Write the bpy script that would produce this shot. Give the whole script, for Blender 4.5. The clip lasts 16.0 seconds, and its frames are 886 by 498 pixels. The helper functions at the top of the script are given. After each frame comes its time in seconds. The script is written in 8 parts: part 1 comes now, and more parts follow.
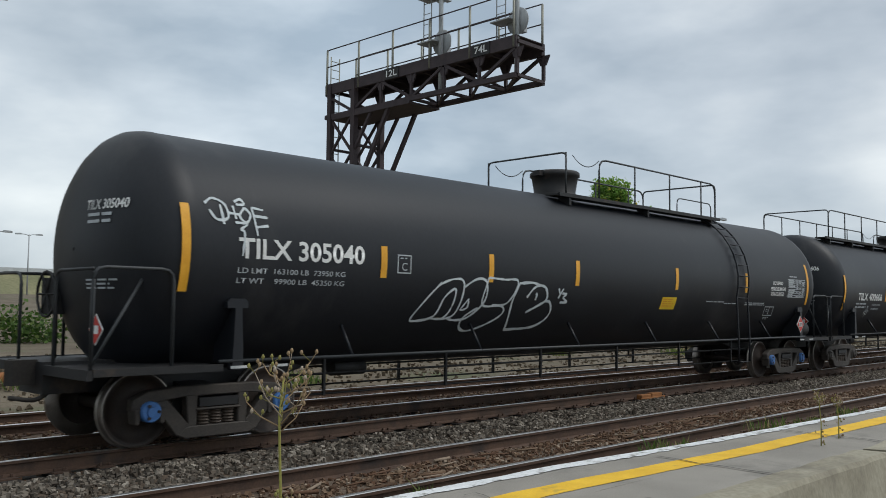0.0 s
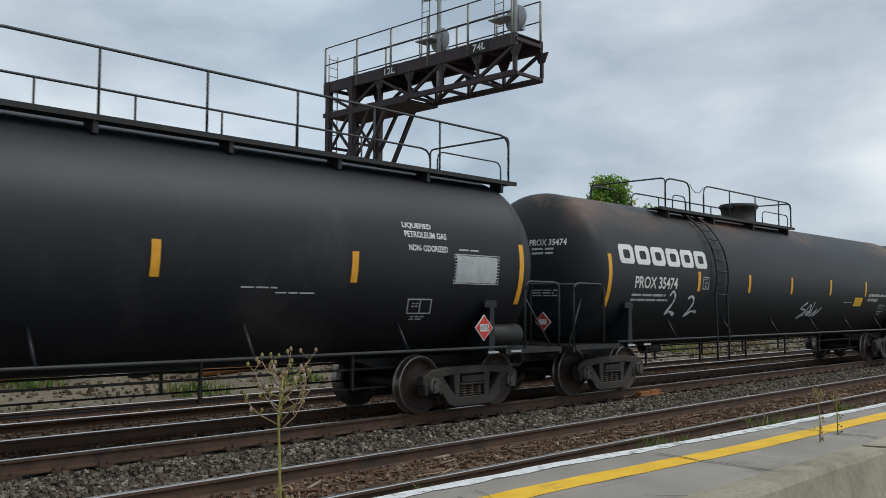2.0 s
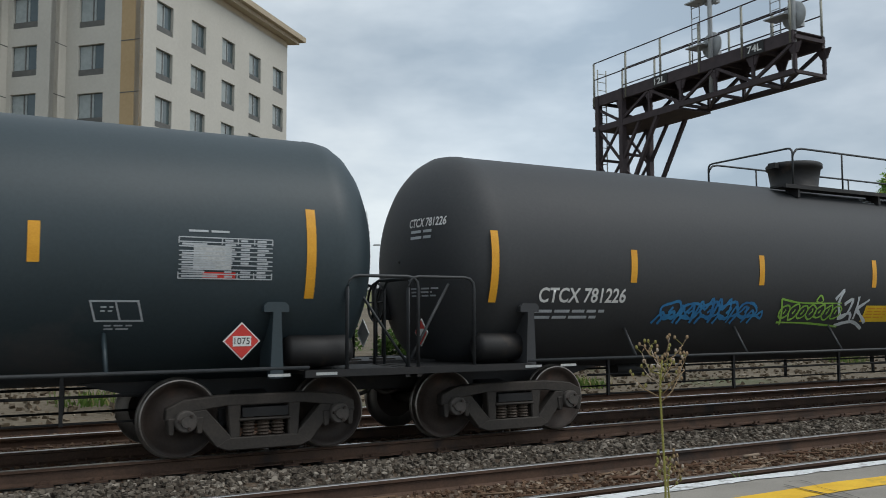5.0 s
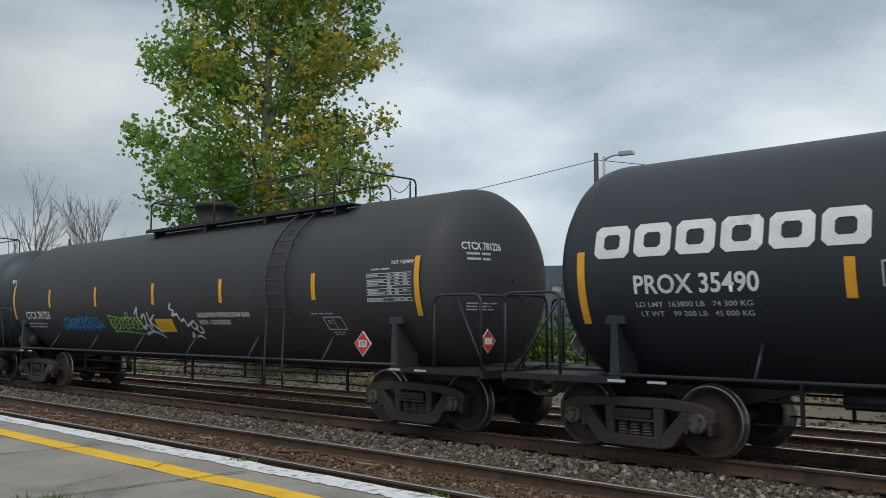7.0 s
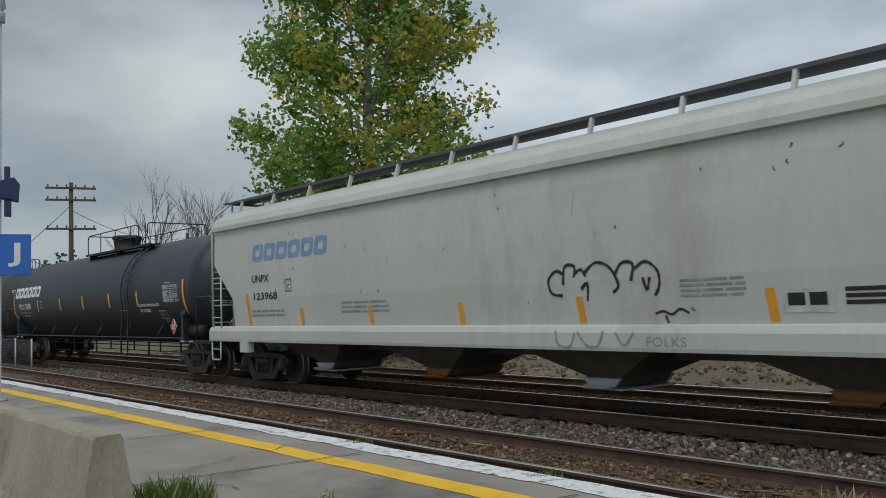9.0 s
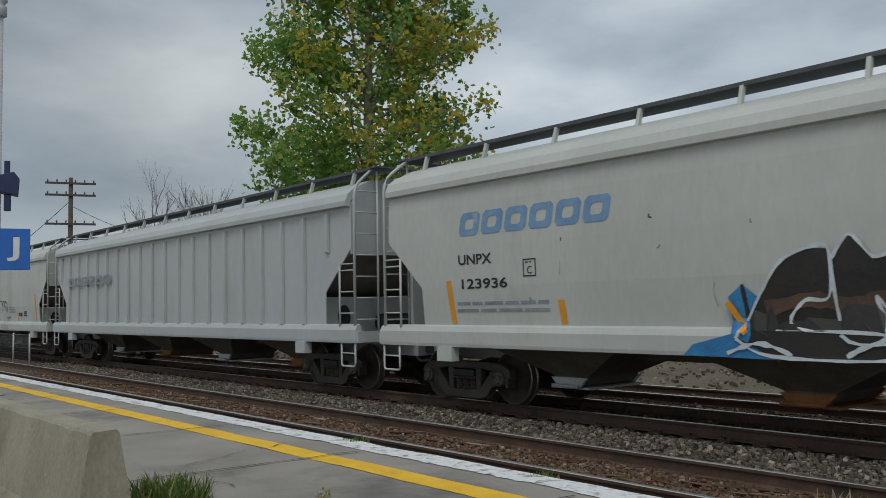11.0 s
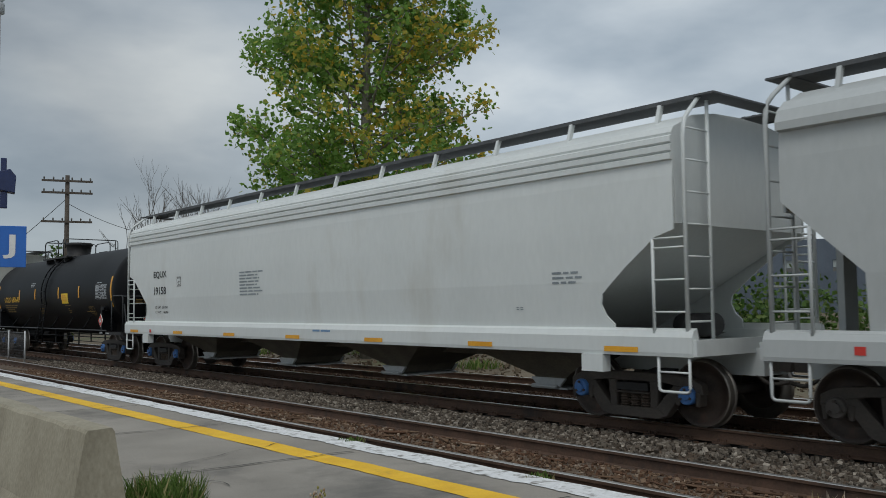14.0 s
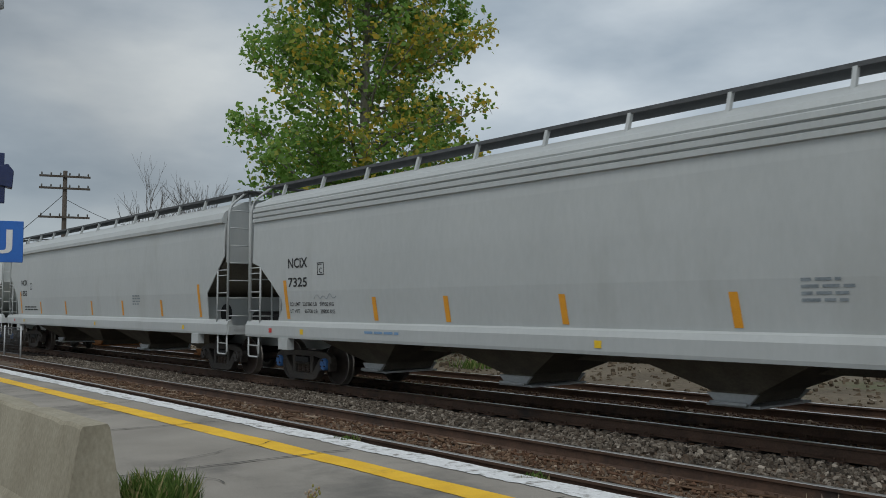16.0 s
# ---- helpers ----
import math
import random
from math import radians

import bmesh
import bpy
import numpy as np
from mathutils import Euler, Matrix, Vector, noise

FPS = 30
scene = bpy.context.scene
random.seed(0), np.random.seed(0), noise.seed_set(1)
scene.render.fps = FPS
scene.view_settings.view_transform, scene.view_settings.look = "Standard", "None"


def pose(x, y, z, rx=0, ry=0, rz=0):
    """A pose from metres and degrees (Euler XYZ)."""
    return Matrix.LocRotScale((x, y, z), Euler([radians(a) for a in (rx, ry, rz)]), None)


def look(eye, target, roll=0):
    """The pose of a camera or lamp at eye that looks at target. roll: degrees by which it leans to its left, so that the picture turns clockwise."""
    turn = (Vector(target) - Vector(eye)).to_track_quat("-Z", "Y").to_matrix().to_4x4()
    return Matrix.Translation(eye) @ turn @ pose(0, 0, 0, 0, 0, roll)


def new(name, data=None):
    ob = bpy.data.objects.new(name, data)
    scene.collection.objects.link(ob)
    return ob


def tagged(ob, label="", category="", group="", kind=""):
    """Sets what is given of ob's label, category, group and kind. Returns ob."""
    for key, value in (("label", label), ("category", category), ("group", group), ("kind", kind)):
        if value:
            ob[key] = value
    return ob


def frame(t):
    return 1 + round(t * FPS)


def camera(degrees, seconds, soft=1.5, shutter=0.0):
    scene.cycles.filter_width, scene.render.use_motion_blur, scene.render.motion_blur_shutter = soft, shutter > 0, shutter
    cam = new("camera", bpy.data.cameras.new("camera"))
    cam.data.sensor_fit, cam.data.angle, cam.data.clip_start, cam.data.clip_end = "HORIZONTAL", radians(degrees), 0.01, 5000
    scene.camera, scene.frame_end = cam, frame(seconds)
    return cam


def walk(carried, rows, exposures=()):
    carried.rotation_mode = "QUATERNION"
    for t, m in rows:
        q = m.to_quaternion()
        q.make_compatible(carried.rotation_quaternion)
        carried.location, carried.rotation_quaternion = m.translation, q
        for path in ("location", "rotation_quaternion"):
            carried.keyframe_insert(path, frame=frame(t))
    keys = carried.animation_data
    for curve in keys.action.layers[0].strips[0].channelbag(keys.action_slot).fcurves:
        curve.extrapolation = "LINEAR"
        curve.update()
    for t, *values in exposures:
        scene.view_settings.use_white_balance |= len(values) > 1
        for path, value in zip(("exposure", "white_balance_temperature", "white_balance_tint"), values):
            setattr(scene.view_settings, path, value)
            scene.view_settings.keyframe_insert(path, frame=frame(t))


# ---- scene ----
SPEED = 15.747          # train, metres a second, towards -x
YC = 10.75              # middle of the train's track
cam = camera(53.36, 16.0, soft=0.9, shutter=0.04)
E1, E2, E3 = (2.033, 0.360, 1.631), (1.428, -0.033, 1.521), (0.0, 0.0, 1.602)
walk(cam, [
    (0, pose(*E1, 93.78, -0.53, -45.77)), (0.5, pose(*E1, 93.58, -0.53, -45.83)), (1, pose(*E1, 93.57, -0.55, -45.88)),
    (1.5, pose(*E1, 93.55, -0.47, -45.88)), (2, pose(*E1, 93.64, -0.35, -45.84)), (2.5, pose(*E1, 93.65, -0.22, -45.99)),
    (3, pose(*E1, 93.98, -0.15, -46.17)), (3.35, pose(*E1, 93.92, -0.05, -45.75)), (3.5, pose(*E2, 94.34, -0.35, -46.34)),
    (4, pose(*E2, 94.54, -0.24, -46.24)), (4.2, pose(*E2, 94.45, -0.10, -46.24)),
    (4.7, pose(1.25, -0.03, 1.53, 94.4, 0.0, -39.0)), (5.3, pose(0.75, -0.02, 1.56, 94.4, 0.4, -17.5)), (5.9, pose(0.2, -0.01, 1.59, 94.5, 0.7, 3.0)),
    (6.3, pose(*E3, 94.66, 0.79, 18.44)), (6.5, pose(*E3, 94.64, 0.14, 28.53)), (6.8, pose(*E3, 95.04, -0.35, 38.83)),
    (7, pose(*E3, 94.85, 0.01, 43.47)), (7.5, pose(*E3, 94.77, 1.03, 49.08)), (8, pose(*E3, 94.44, 1.55, 50.27)),
    (8.5, pose(*E3, 93.89, 1.67, 50.40)), (9, pose(*E3, 93.73, 1.71, 50.39)), (10.2, pose(*E3, 93.70, 1.3, 50.34)),
    (11.5, pose(*E3, 93.70, 0.96, 50.27)), (12, pose(*E3, 93.71, 0.95, 50.21)), (12.5, pose(*E3, 93.75, 0.86, 50.10)),
    (13, pose(*E3, 93.68, 0.80, 50.14)), (13.5, pose(*E3, 93.72, 0.66, 50.10)), (14, pose(*E3, 93.72, 0.65, 50.06)),
    (14.5, pose(*E3, 93.69, 0.53, 50.04)), (15, pose(*E3, 93.69, 0.34, 50.06)), (15.5, pose(*E3, 93.69, 0.19, 50.01)),
    (16, pose(*E3, 93.68, 0.08, 49.86))],
    exposures=[(0, 0.29), (4.2, 0.29), (6.3, 0.24), (7.5, 0.15), (9.0, 0.03), (11.5, -0.08), (13.0, -0.06), (16, -0.06)])

# ---- light: an overcast sky with a weak, wide sun ----
world = bpy.data.worlds.new("overcast_sky")
scene.world = world
world.use_nodes = True
wn, wl = world.node_tree.nodes, world.node_tree.links
wn.clear()
w_out = wn.new("ShaderNodeOutputWorld")
w_bg = wn.new("ShaderNodeBackground")
sky = wn.new("ShaderNodeTexSky")
sky.sky_type, sky.sun_disc, sky.sun_elevation, sky.sun_rotation = "NISHITA", False, radians(56), radians(140)
w_map = wn.new("ShaderNodeMapping")
w_tc = wn.new("ShaderNodeTexCoord")
w_map.inputs["Scale"].default_value = (1.0, 1.0, 2.5)
wl.new(w_tc.outputs["Generated"], w_map.inputs["Vector"])
cloud = wn.new("ShaderNodeTexNoise")
cloud.inputs["Scale"].default_value, cloud.inputs["Detail"].default_value, cloud.inputs["Roughness"].default_value = 2.1, 6.0, 0.50
wl.new(w_map.outputs["Vector"], cloud.inputs["Vector"])
w_ramp = wn.new("ShaderNodeValToRGB")
w_ramp.color_ramp.elements[0].position, w_ramp.color_ramp.elements[0].color = 0.34, (0.29, 0.345, 0.41, 1)
w_ramp.color_ramp.elements[1].position, w_ramp.color_ramp.elements[1].color = 0.66, (0.82, 0.84, 0.855, 1)
wm = w_ramp.color_ramp.elements.new(0.5)
wm.color = (0.53, 0.575, 0.63, 1)
wl.new(cloud.outputs["Fac"], w_ramp.inputs["Fac"])
w_sky = wn.new("ShaderNodeVectorMath")
w_sky.operation = "SCALE"
w_sky.inputs["Scale"].default_value = 0.10
wl.new(sky.outputs["Color"], w_sky.inputs[0])
w_mix = wn.new("ShaderNodeMix")
w_mix.data_type = "RGBA"
w_mix.inputs["Factor"].default_value = 0.88
wl.new(w_sky.outputs["Vector"], w_mix.inputs["A"])
wl.new(w_ramp.outputs["Color"], w_mix.inputs["B"])
# the cloud is thickest towards -x, and somewhat towards +x
w_dot = wn.new("ShaderNodeVectorMath")
w_dot.operation = "DOT_PRODUCT"
w_dot.inputs[1].default_value = (0.93, 0.20, 0.30)
wl.new(w_tc.outputs["Generated"], w_dot.inputs[0])
w_glow = wn.new("ShaderNodeMapRange")
w_glow.inputs["From Min"].default_value, w_glow.inputs["From Max"].default_value = -1.0, 1.0
wl.new(w_dot.outputs["Value"], w_glow.inputs["Value"])
w_thick = wn.new("ShaderNodeValToRGB")
tk = w_thick.color_ramp.elements
tk[0].position, tk[0].color = 0.06, (0.575, 0.645, 0.685, 1)
tk[1].position, tk[1].color = 1.0, (0.835, 0.86, 0.865, 1)
for p, v in ((0.13, 0.69), (0.21, 0.93), (0.30, 1.08), (0.42, 1.04), (0.58, 0.90), (0.72, 0.98), (0.80, 1.02), (0.90, 1.24)):
    el = tk.new(p)
    el.color = (v * 0.97, v, v * 0.99, 1)
wl.new(w_glow.outputs["Result"], w_thick.inputs["Fac"])
w_mul = wn.new("ShaderNodeVectorMath")
w_mul.operation = "MULTIPLY"
wl.new(w_mix.outputs["Result"], w_mul.inputs[0])
wl.new(w_thick.outputs["Color"], w_mul.inputs[1])
wl.new(w_mul.outputs["Vector"], w_bg.inputs["Color"])
w_bg.inputs["Strength"].default_value = 1.0
wl.new(w_bg.outputs["Background"], w_out.inputs["Surface"])
sun_data = bpy.data.lights.new("sun", "SUN")
sun_data.energy, sun_data.angle, sun_data.color = 1.1, radians(30), (1.0, 0.98, 0.94)
sun = new("sun", sun_data)
sun.matrix_world = look((22, -26, 50), (0, 0, 0))


# ---- materials ----
def mat(name, a, b, rough=0.6, metal=0.0, grain=8.0, fine=60.0, bump=0.15, spots=None, spot_amount=0.0, vary=0.0, spec=0.5, stretch=(1, 1, 1), rough2=None, bump_dist=0.01, spot_z=None):
    """Two-tone noise over two scales, optional stains in a third colour, bump from the fine grain."""
    m = bpy.data.materials.new(name)
    m.use_nodes = True
    n, l = m.node_tree.nodes, m.node_tree.links
    bsdf = n["Principled BSDF"]
    tc, mp = n.new("ShaderNodeTexCoord"), n.new("ShaderNodeMapping")
    mp.inputs["Scale"].default_value = stretch
    l.new(tc.outputs["Object"], mp.inputs["Vector"])
    big, small = n.new("ShaderNodeTexNoise"), n.new("ShaderNodeTexNoise")
    big.inputs["Scale"].default_value, big.inputs["Detail"].default_value = grain, 5
    small.inputs["Scale"].default_value, small.inputs["Detail"].default_value = fine, 4
    for t in (big, small):
        l.new(mp.outputs["Vector"], t.inputs["Vector"])
    add = n.new("ShaderNodeMath")
    add.operation = "MULTIPLY_ADD"
    add.inputs[1].default_value = 0.4
    l.new(small.outputs["Fac"], add.inputs[0])
    sc = n.new("ShaderNodeMath")
    sc.operation = "MULTIPLY"
    sc.inputs[1].default_value = 0.6
    l.new(big.outputs["Fac"], sc.inputs[0])
    l.new(sc.outputs[0], add.inputs[2])
    ramp = n.new("ShaderNodeValToRGB")
    ramp.color_ramp.elements[0].position, ramp.color_ramp.elements[1].position = 0.36, 0.64
    ramp.color_ramp.elements[0].color, ramp.color_ramp.elements[1].color = (*a, 1), (*b, 1)
    l.new(add.outputs[0], ramp.inputs["Fac"])
    colour = ramp.outputs["Color"]
    if spots:
        sp = n.new("ShaderNodeTexNoise")
        sp.inputs["Scale"].default_value, sp.inputs["Detail"].default_value = grain * 0.45, 8
        sp.inputs["Roughness"].default_value = 0.65
        l.new(mp.outputs["Vector"], sp.inputs["Vector"])
        sr = n.new("ShaderNodeMapRange")
        sr.inputs["From Min"].default_value, sr.inputs["From Max"].default_value = 0.62 - spot_amount * 0.3, 0.72 - spot_amount * 0.2
        l.new(sp.outputs["Fac"], sr.inputs["Value"])
        mx = n.new("ShaderNodeMix")
        mx.data_type = "RGBA"
        amount = sr.outputs["Result"]
        if spot_z:
            # stains that gather along the top
            xyz, zr, mul = n.new("ShaderNodeSeparateXYZ"), n.new("ShaderNodeMapRange"), n.new("ShaderNodeMath")
            l.new(tc.outputs["Object"], xyz.inputs["Vector"])
            zr.inputs["From Min"].default_value, zr.inputs["From Max"].default_value = spot_z
            l.new(xyz.outputs["Z"], zr.inputs["Value"])
            mul.operation = "MULTIPLY"
            l.new(zr.outputs["Result"], mul.inputs[0])
            l.new(amount, mul.inputs[1])
            amount = mul.outputs[0]
        l.new(amount, mx.inputs["Factor"])
        l.new(colour, mx.inputs["A"])
        mx.inputs["B"].default_value = (*spots, 1)
        colour = mx.outputs["Result"]
    if vary:
        oi, hs = n.new("ShaderNodeObjectInfo"), n.new("ShaderNodeHueSaturation")
        mr = n.new("ShaderNodeMapRange")
        mr.inputs["To Min"].default_value, mr.inputs["To Max"].default_value = 1 - vary, 1 + vary
        l.new(oi.outputs["Random"], mr.inputs["Value"])
        l.new(mr.outputs["Result"], hs.inputs["Value"])
        l.new(colour, hs.inputs["Color"])
        colour = hs.outputs["Color"]
    l.new(colour, bsdf.inputs["Base Color"])
    rr = n.new("ShaderNodeMapRange")
    rr.inputs["To Min"].default_value, rr.inputs["To Max"].default_value = rough, rough2 or min(1, rough + 0.15)
    l.new(big.outputs["Fac"], rr.inputs["Value"])
    l.new(rr.outputs["Result"], bsdf.inputs["Roughness"])
    bsdf.inputs["Metallic"].default_value = metal
    bsdf.inputs["Specular IOR Level"].default_value = spec
    if bump:
        bp = n.new("ShaderNodeBump")
        bp.inputs["Strength"].default_value, bp.inputs["Distance"].default_value = bump, bump_dist
        l.new(small.outputs["Fac"], bp.inputs["Height"])
        l.new(bp.outputs["Normal"], bsdf.inputs["Normal"])
    return m


def island(name, stops, rough=0.8, translucent=0.0):
    """A colour for each loose piece of a mesh, from a ramp."""
    m = bpy.data.materials.new(name)
    m.use_nodes = True
    n, l = m.node_tree.nodes, m.node_tree.links
    bsdf = n["Principled BSDF"]
    geo, ramp = n.new("ShaderNodeNewGeometry"), n.new("ShaderNodeValToRGB")
    ramp.color_ramp.interpolation = "CONSTANT"
    while len(ramp.color_ramp.elements) < len(stops):
        ramp.color_ramp.elements.new(0.5)
    for e, (p, c) in zip(ramp.color_ramp.elements, stops):
        e.position, e.color = p, (*c, 1)
    l.new(geo.outputs["Random Per Island"], ramp.inputs["Fac"])
    l.new(ramp.outputs["Color"], bsdf.inputs["Base Color"])
    bsdf.inputs["Roughness"].default_value = rough
    bsdf.inputs["Specular IOR Level"].default_value = 0.3
    if translucent:
        tr, mixs, out = n.new("ShaderNodeBsdfTranslucent"), n.new("ShaderNodeMixShader"), n["Material Output"]
        l.new(ramp.outputs["Color"], tr.inputs["Color"])
        mixs.inputs[0].default_value = translucent
        l.new(bsdf.outputs[0], mixs.inputs[1])
        l.new(tr.outputs[0], mixs.inputs[2])
        l.new(mixs.outputs[0], out.inputs["Surface"])
    return m


BLACK = mat("black_tank_paint", (0.0075, 0.0090, 0.0125), (0.0125, 0.0145, 0.019), 0.42, spec=0.36, grain=0.7, fine=25, bump=0.03, spots=(0.035, 0.035, 0.037), spot_amount=0.05, stretch=(1, 1, 0.5), rough2=0.55)
# Lighter, bluer copy of BLACK for one car, its stronger light in the colour.
BLACK_LIT = mat("lit_blue_black_tank_paint", (0.013, 0.018, 0.024), (0.019, 0.025, 0.033), 0.42, spec=0.5, grain=0.7, fine=25, bump=0.03, spots=(0.028, 0.030, 0.033), spot_amount=0.05, rough2=0.55)
BLACK_NEW = mat("glossy_black_tank_paint", (0.0035, 0.004, 0.005), (0.006, 0.0065, 0.0075), 0.45, spec=0.13, grain=0.7, fine=25, bump=0.03, spots=(0.02, 0.02, 0.02), spot_amount=0.05, rough2=0.5)
BLACK_DULL = mat("dull_black_tank_paint", (0.030, 0.032, 0.035), (0.042, 0.044, 0.047), 0.55, grain=0.6, fine=25, bump=0.03, spots=(0.05, 0.048, 0.046), spot_amount=0.05, rough2=0.7)
BLACK_STAINED = mat("rust_stained_black_tank_paint", (0.007, 0.010, 0.013), (0.012, 0.015, 0.019), 0.46, spec=0.36, grain=0.9, fine=25, bump=0.03, spots=(0.14, 0.078, 0.050), spot_amount=0.5, spot_z=(2.95, 3.55), stretch=(0.6, 1, 1.2), rough2=0.62)
SLATE = mat("slate_grey_tank_paint", (0.025, 0.040, 0.048), (0.035, 0.053, 0.062), 0.45, grain=0.6, fine=25, bump=0.03, spots=(0.07, 0.072, 0.075), spot_amount=0.03, rough2=0.58)
FRAME_BLACK = mat("black_frame_paint", (0.008, 0.008, 0.009), (0.017, 0.016, 0.016), 0.55, grain=4, fine=50, bump=0.1, spots=(0.05, 0.035, 0.026), spot_amount=0.1)
PIPE = mat("dark_grey_pipe_paint", (0.020, 0.023, 0.026), (0.036, 0.040, 0.043), 0.45, grain=3, fine=40, bump=0.05)
TRUCK = mat("grimy_cast_steel", (0.026, 0.022, 0.019), (0.056, 0.046, 0.038), 0.62, grain=3, fine=35, bump=0.25, spots=(0.06, 0.038, 0.026), spot_amount=0.15, vary=0.35)
SPRING = mat("rusty_spring_steel", (0.055, 0.040, 0.031), (0.10, 0.075, 0.057), 0.6, grain=6, fine=50, bump=0.2)
WHEEL = mat("wheel_steel", (0.030, 0.022, 0.018), (0.060, 0.042, 0.033), 0.55, metal=0.1, grain=4, fine=40, bump=0.1, spots=(0.09, 0.05, 0.035), spot_amount=0.12, vary=0.3)
TREAD = mat("polished_wheel_rim", (0.22, 0.20, 0.18), (0.34, 0.31, 0.28), 0.34, metal=0.9, grain=6, fine=60, bump=0.03)
CAP_BLUE = mat("blue_bearing_cap", (0.045, 0.13, 0.34), (0.06, 0.18, 0.44), 0.5, grain=12, fine=60, bump=0.08)
CAP_GREY = mat("grimy_bearing_cap", (0.05, 0.045, 0.04), (0.10, 0.085, 0.075), 0.55, grain=8, fine=50, bump=0.1)
WHITE = mat("white_marking_paint", (0.62, 0.63, 0.62), (0.76, 0.76, 0.74), 0.55, grain=3, fine=30, bump=0.02, spots=(0.42, 0.43, 0.42), spot_amount=0.08)
WHITE_WORN = mat("worn_white_paint", (0.34, 0.36, 0.36), (0.55, 0.56, 0.55), 0.6, grain=5, fine=40, bump=0.02)
YELLOW = mat("yellow_reflective_stripe", (0.66, 0.30, 0.012), (0.80, 0.40, 0.03), 0.4, grain=4, fine=60, bump=0.02)
ORANGE = mat("orange_reflective_stripe", (0.62, 0.25, 0.010), (0.74, 0.33, 0.02), 0.4, grain=4, fine=60, bump=0.02)
PLATE_YELLOW = mat("yellow_plate", (0.72, 0.46, 0.01), (0.82, 0.55, 0.03), 0.45, grain=5, fine=60, bump=0.02)
LETTER_YELLOW = mat("amber_lettering", (0.55, 0.32, 0.02), (0.70, 0.42, 0.04), 0.5, grain=5, fine=60, bump=0.0)
LETTER_FADED = mat("faded_amber_stencil", (0.13, 0.085, 0.02), (0.22, 0.14, 0.03), 0.6, grain=6, fine=60, bump=0.0)
RED = mat("red_placard", (0.50, 0.025, 0.02), (0.62, 0.05, 0.035), 0.4, grain=6, fine=60, bump=0.0)
SILVER = mat("silver_stencil", (0.35, 0.38, 0.40), (0.50, 0.53, 0.55), 0.5, grain=6, fine=60, bump=0.0)
INK = mat("black_stencil", (0.010, 0.010, 0.011), (0.022, 0.022, 0.023), 0.55, grain=6, fine=60, bump=0.0)
RUST_STREAK = mat("thin_rust_streak", (0.27, 0.21, 0.15), (0.36, 0.31, 0.25), 0.7, grain=5, fine=40, bump=0.0)
BLUE_LETTER = mat("faded_blue_lettering", (0.13, 0.25, 0.42), (0.20, 0.33, 0.50), 0.55, grain=4, fine=40, bump=0.0, spots=(0.42, 0.46, 0.48), spot_amount=0.1)
TAG_WHITE = mat("spray_white", (0.45, 0.50, 0.52), (0.66, 0.70, 0.72), 0.6, grain=3, fine=30, bump=0.0)
TAG_GREY = mat("spray_thin_grey", (0.16, 0.19, 0.21), (0.30, 0.34, 0.36), 0.6, grain=3, fine=30, bump=0.0)
TAG_BLUE = mat("spray_blue", (0.02, 0.14, 0.34), (0.04, 0.25, 0.50), 0.55, grain=3, fine=30, bump=0.0)
TAG_GREEN = mat("spray_green", (0.20, 0.42, 0.05), (0.32, 0.55, 0.10), 0.55, grain=3, fine=30, bump=0.0)
TAG_BROWN = mat("spray_brown", (0.06, 0.035, 0.022), (0.12, 0.07, 0.045), 0.55, grain=3, fine=30, bump=0.0)
TAG_BLACK = mat("spray_black", (0.010, 0.010, 0.010), (0.030, 0.024, 0.020), 0.5, grain=2, fine=30, bump=0.0)
HOPPER_GREY = mat("light_grey_hopper_paint", (0.41, 0.432, 0.43), (0.455, 0.478, 0.475), 0.5, grain=0.7, fine=14, bump=0.03, spots=(0.385, 0.40, 0.39), spot_amount=0.05, stretch=(1, 1, 0.35), rough2=0.62)
HOPPER_CREAM = mat("weathered_cream_hopper_paint", (0.44, 0.458, 0.425), (0.505, 0.522, 0.488), 0.5, grain=0.8, fine=14, bump=0.03, spots=(0.38, 0.37, 0.33), spot_amount=0.10, stretch=(1, 1, 0.35), rough2=0.65)
HOPPER_WHITE = mat("white_hopper_paint", (0.60, 0.63, 0.62), (0.655, 0.685, 0.675), 0.45, grain=0.7, fine=14, bump=0.03, spots=(0.55, 0.56, 0.53), spot_amount=0.06, stretch=(1, 1, 0.35), rough2=0.58)
# Dusty car paint, with the shade under the car put into the colour.
HOPPER_UNDER = mat("dusty_shaded_hopper_underside", (0.085, 0.074, 0.056), (0.15, 0.132, 0.10), 0.7, grain=2, fine=25, bump=0.08, spots=(0.08, 0.065, 0.05), spot_amount=0.2)
GRATE = mat("galvanised_walkway", (0.07, 0.073, 0.076), (0.12, 0.123, 0.126), 0.5, metal=0.4, grain=5, fine=60, bump=0.1)
RAIL_TOP = mat("polished_rail_head", (0.50, 0.48, 0.46), (0.66, 0.64, 0.61), 0.24, metal=0.9, grain=2, fine=30, bump=0.02)
RAIL_RUST = mat("rusty_rail_side", (0.055, 0.031, 0.020), (0.110, 0.063, 0.041), 0.75, grain=3, fine=40, bump=0.2, spots=(0.035, 0.026, 0.022), spot_amount=0.2)
TIE = mat("weathered_tie_wood", (0.012, 0.009, 0.008), (0.036, 0.026, 0.020), 0.85, grain=4, fine=40, bump=0.5, stretch=(4, 0.6, 1), vary=0.35)
DIRT = mat("brown_track_dirt", (0.066, 0.045, 0.030), (0.160, 0.115, 0.080), 0.95, grain=3, fine=28, bump=0.9, spots=(0.20, 0.18, 0.155), spot_amount=0.15, bump_dist=0.04)
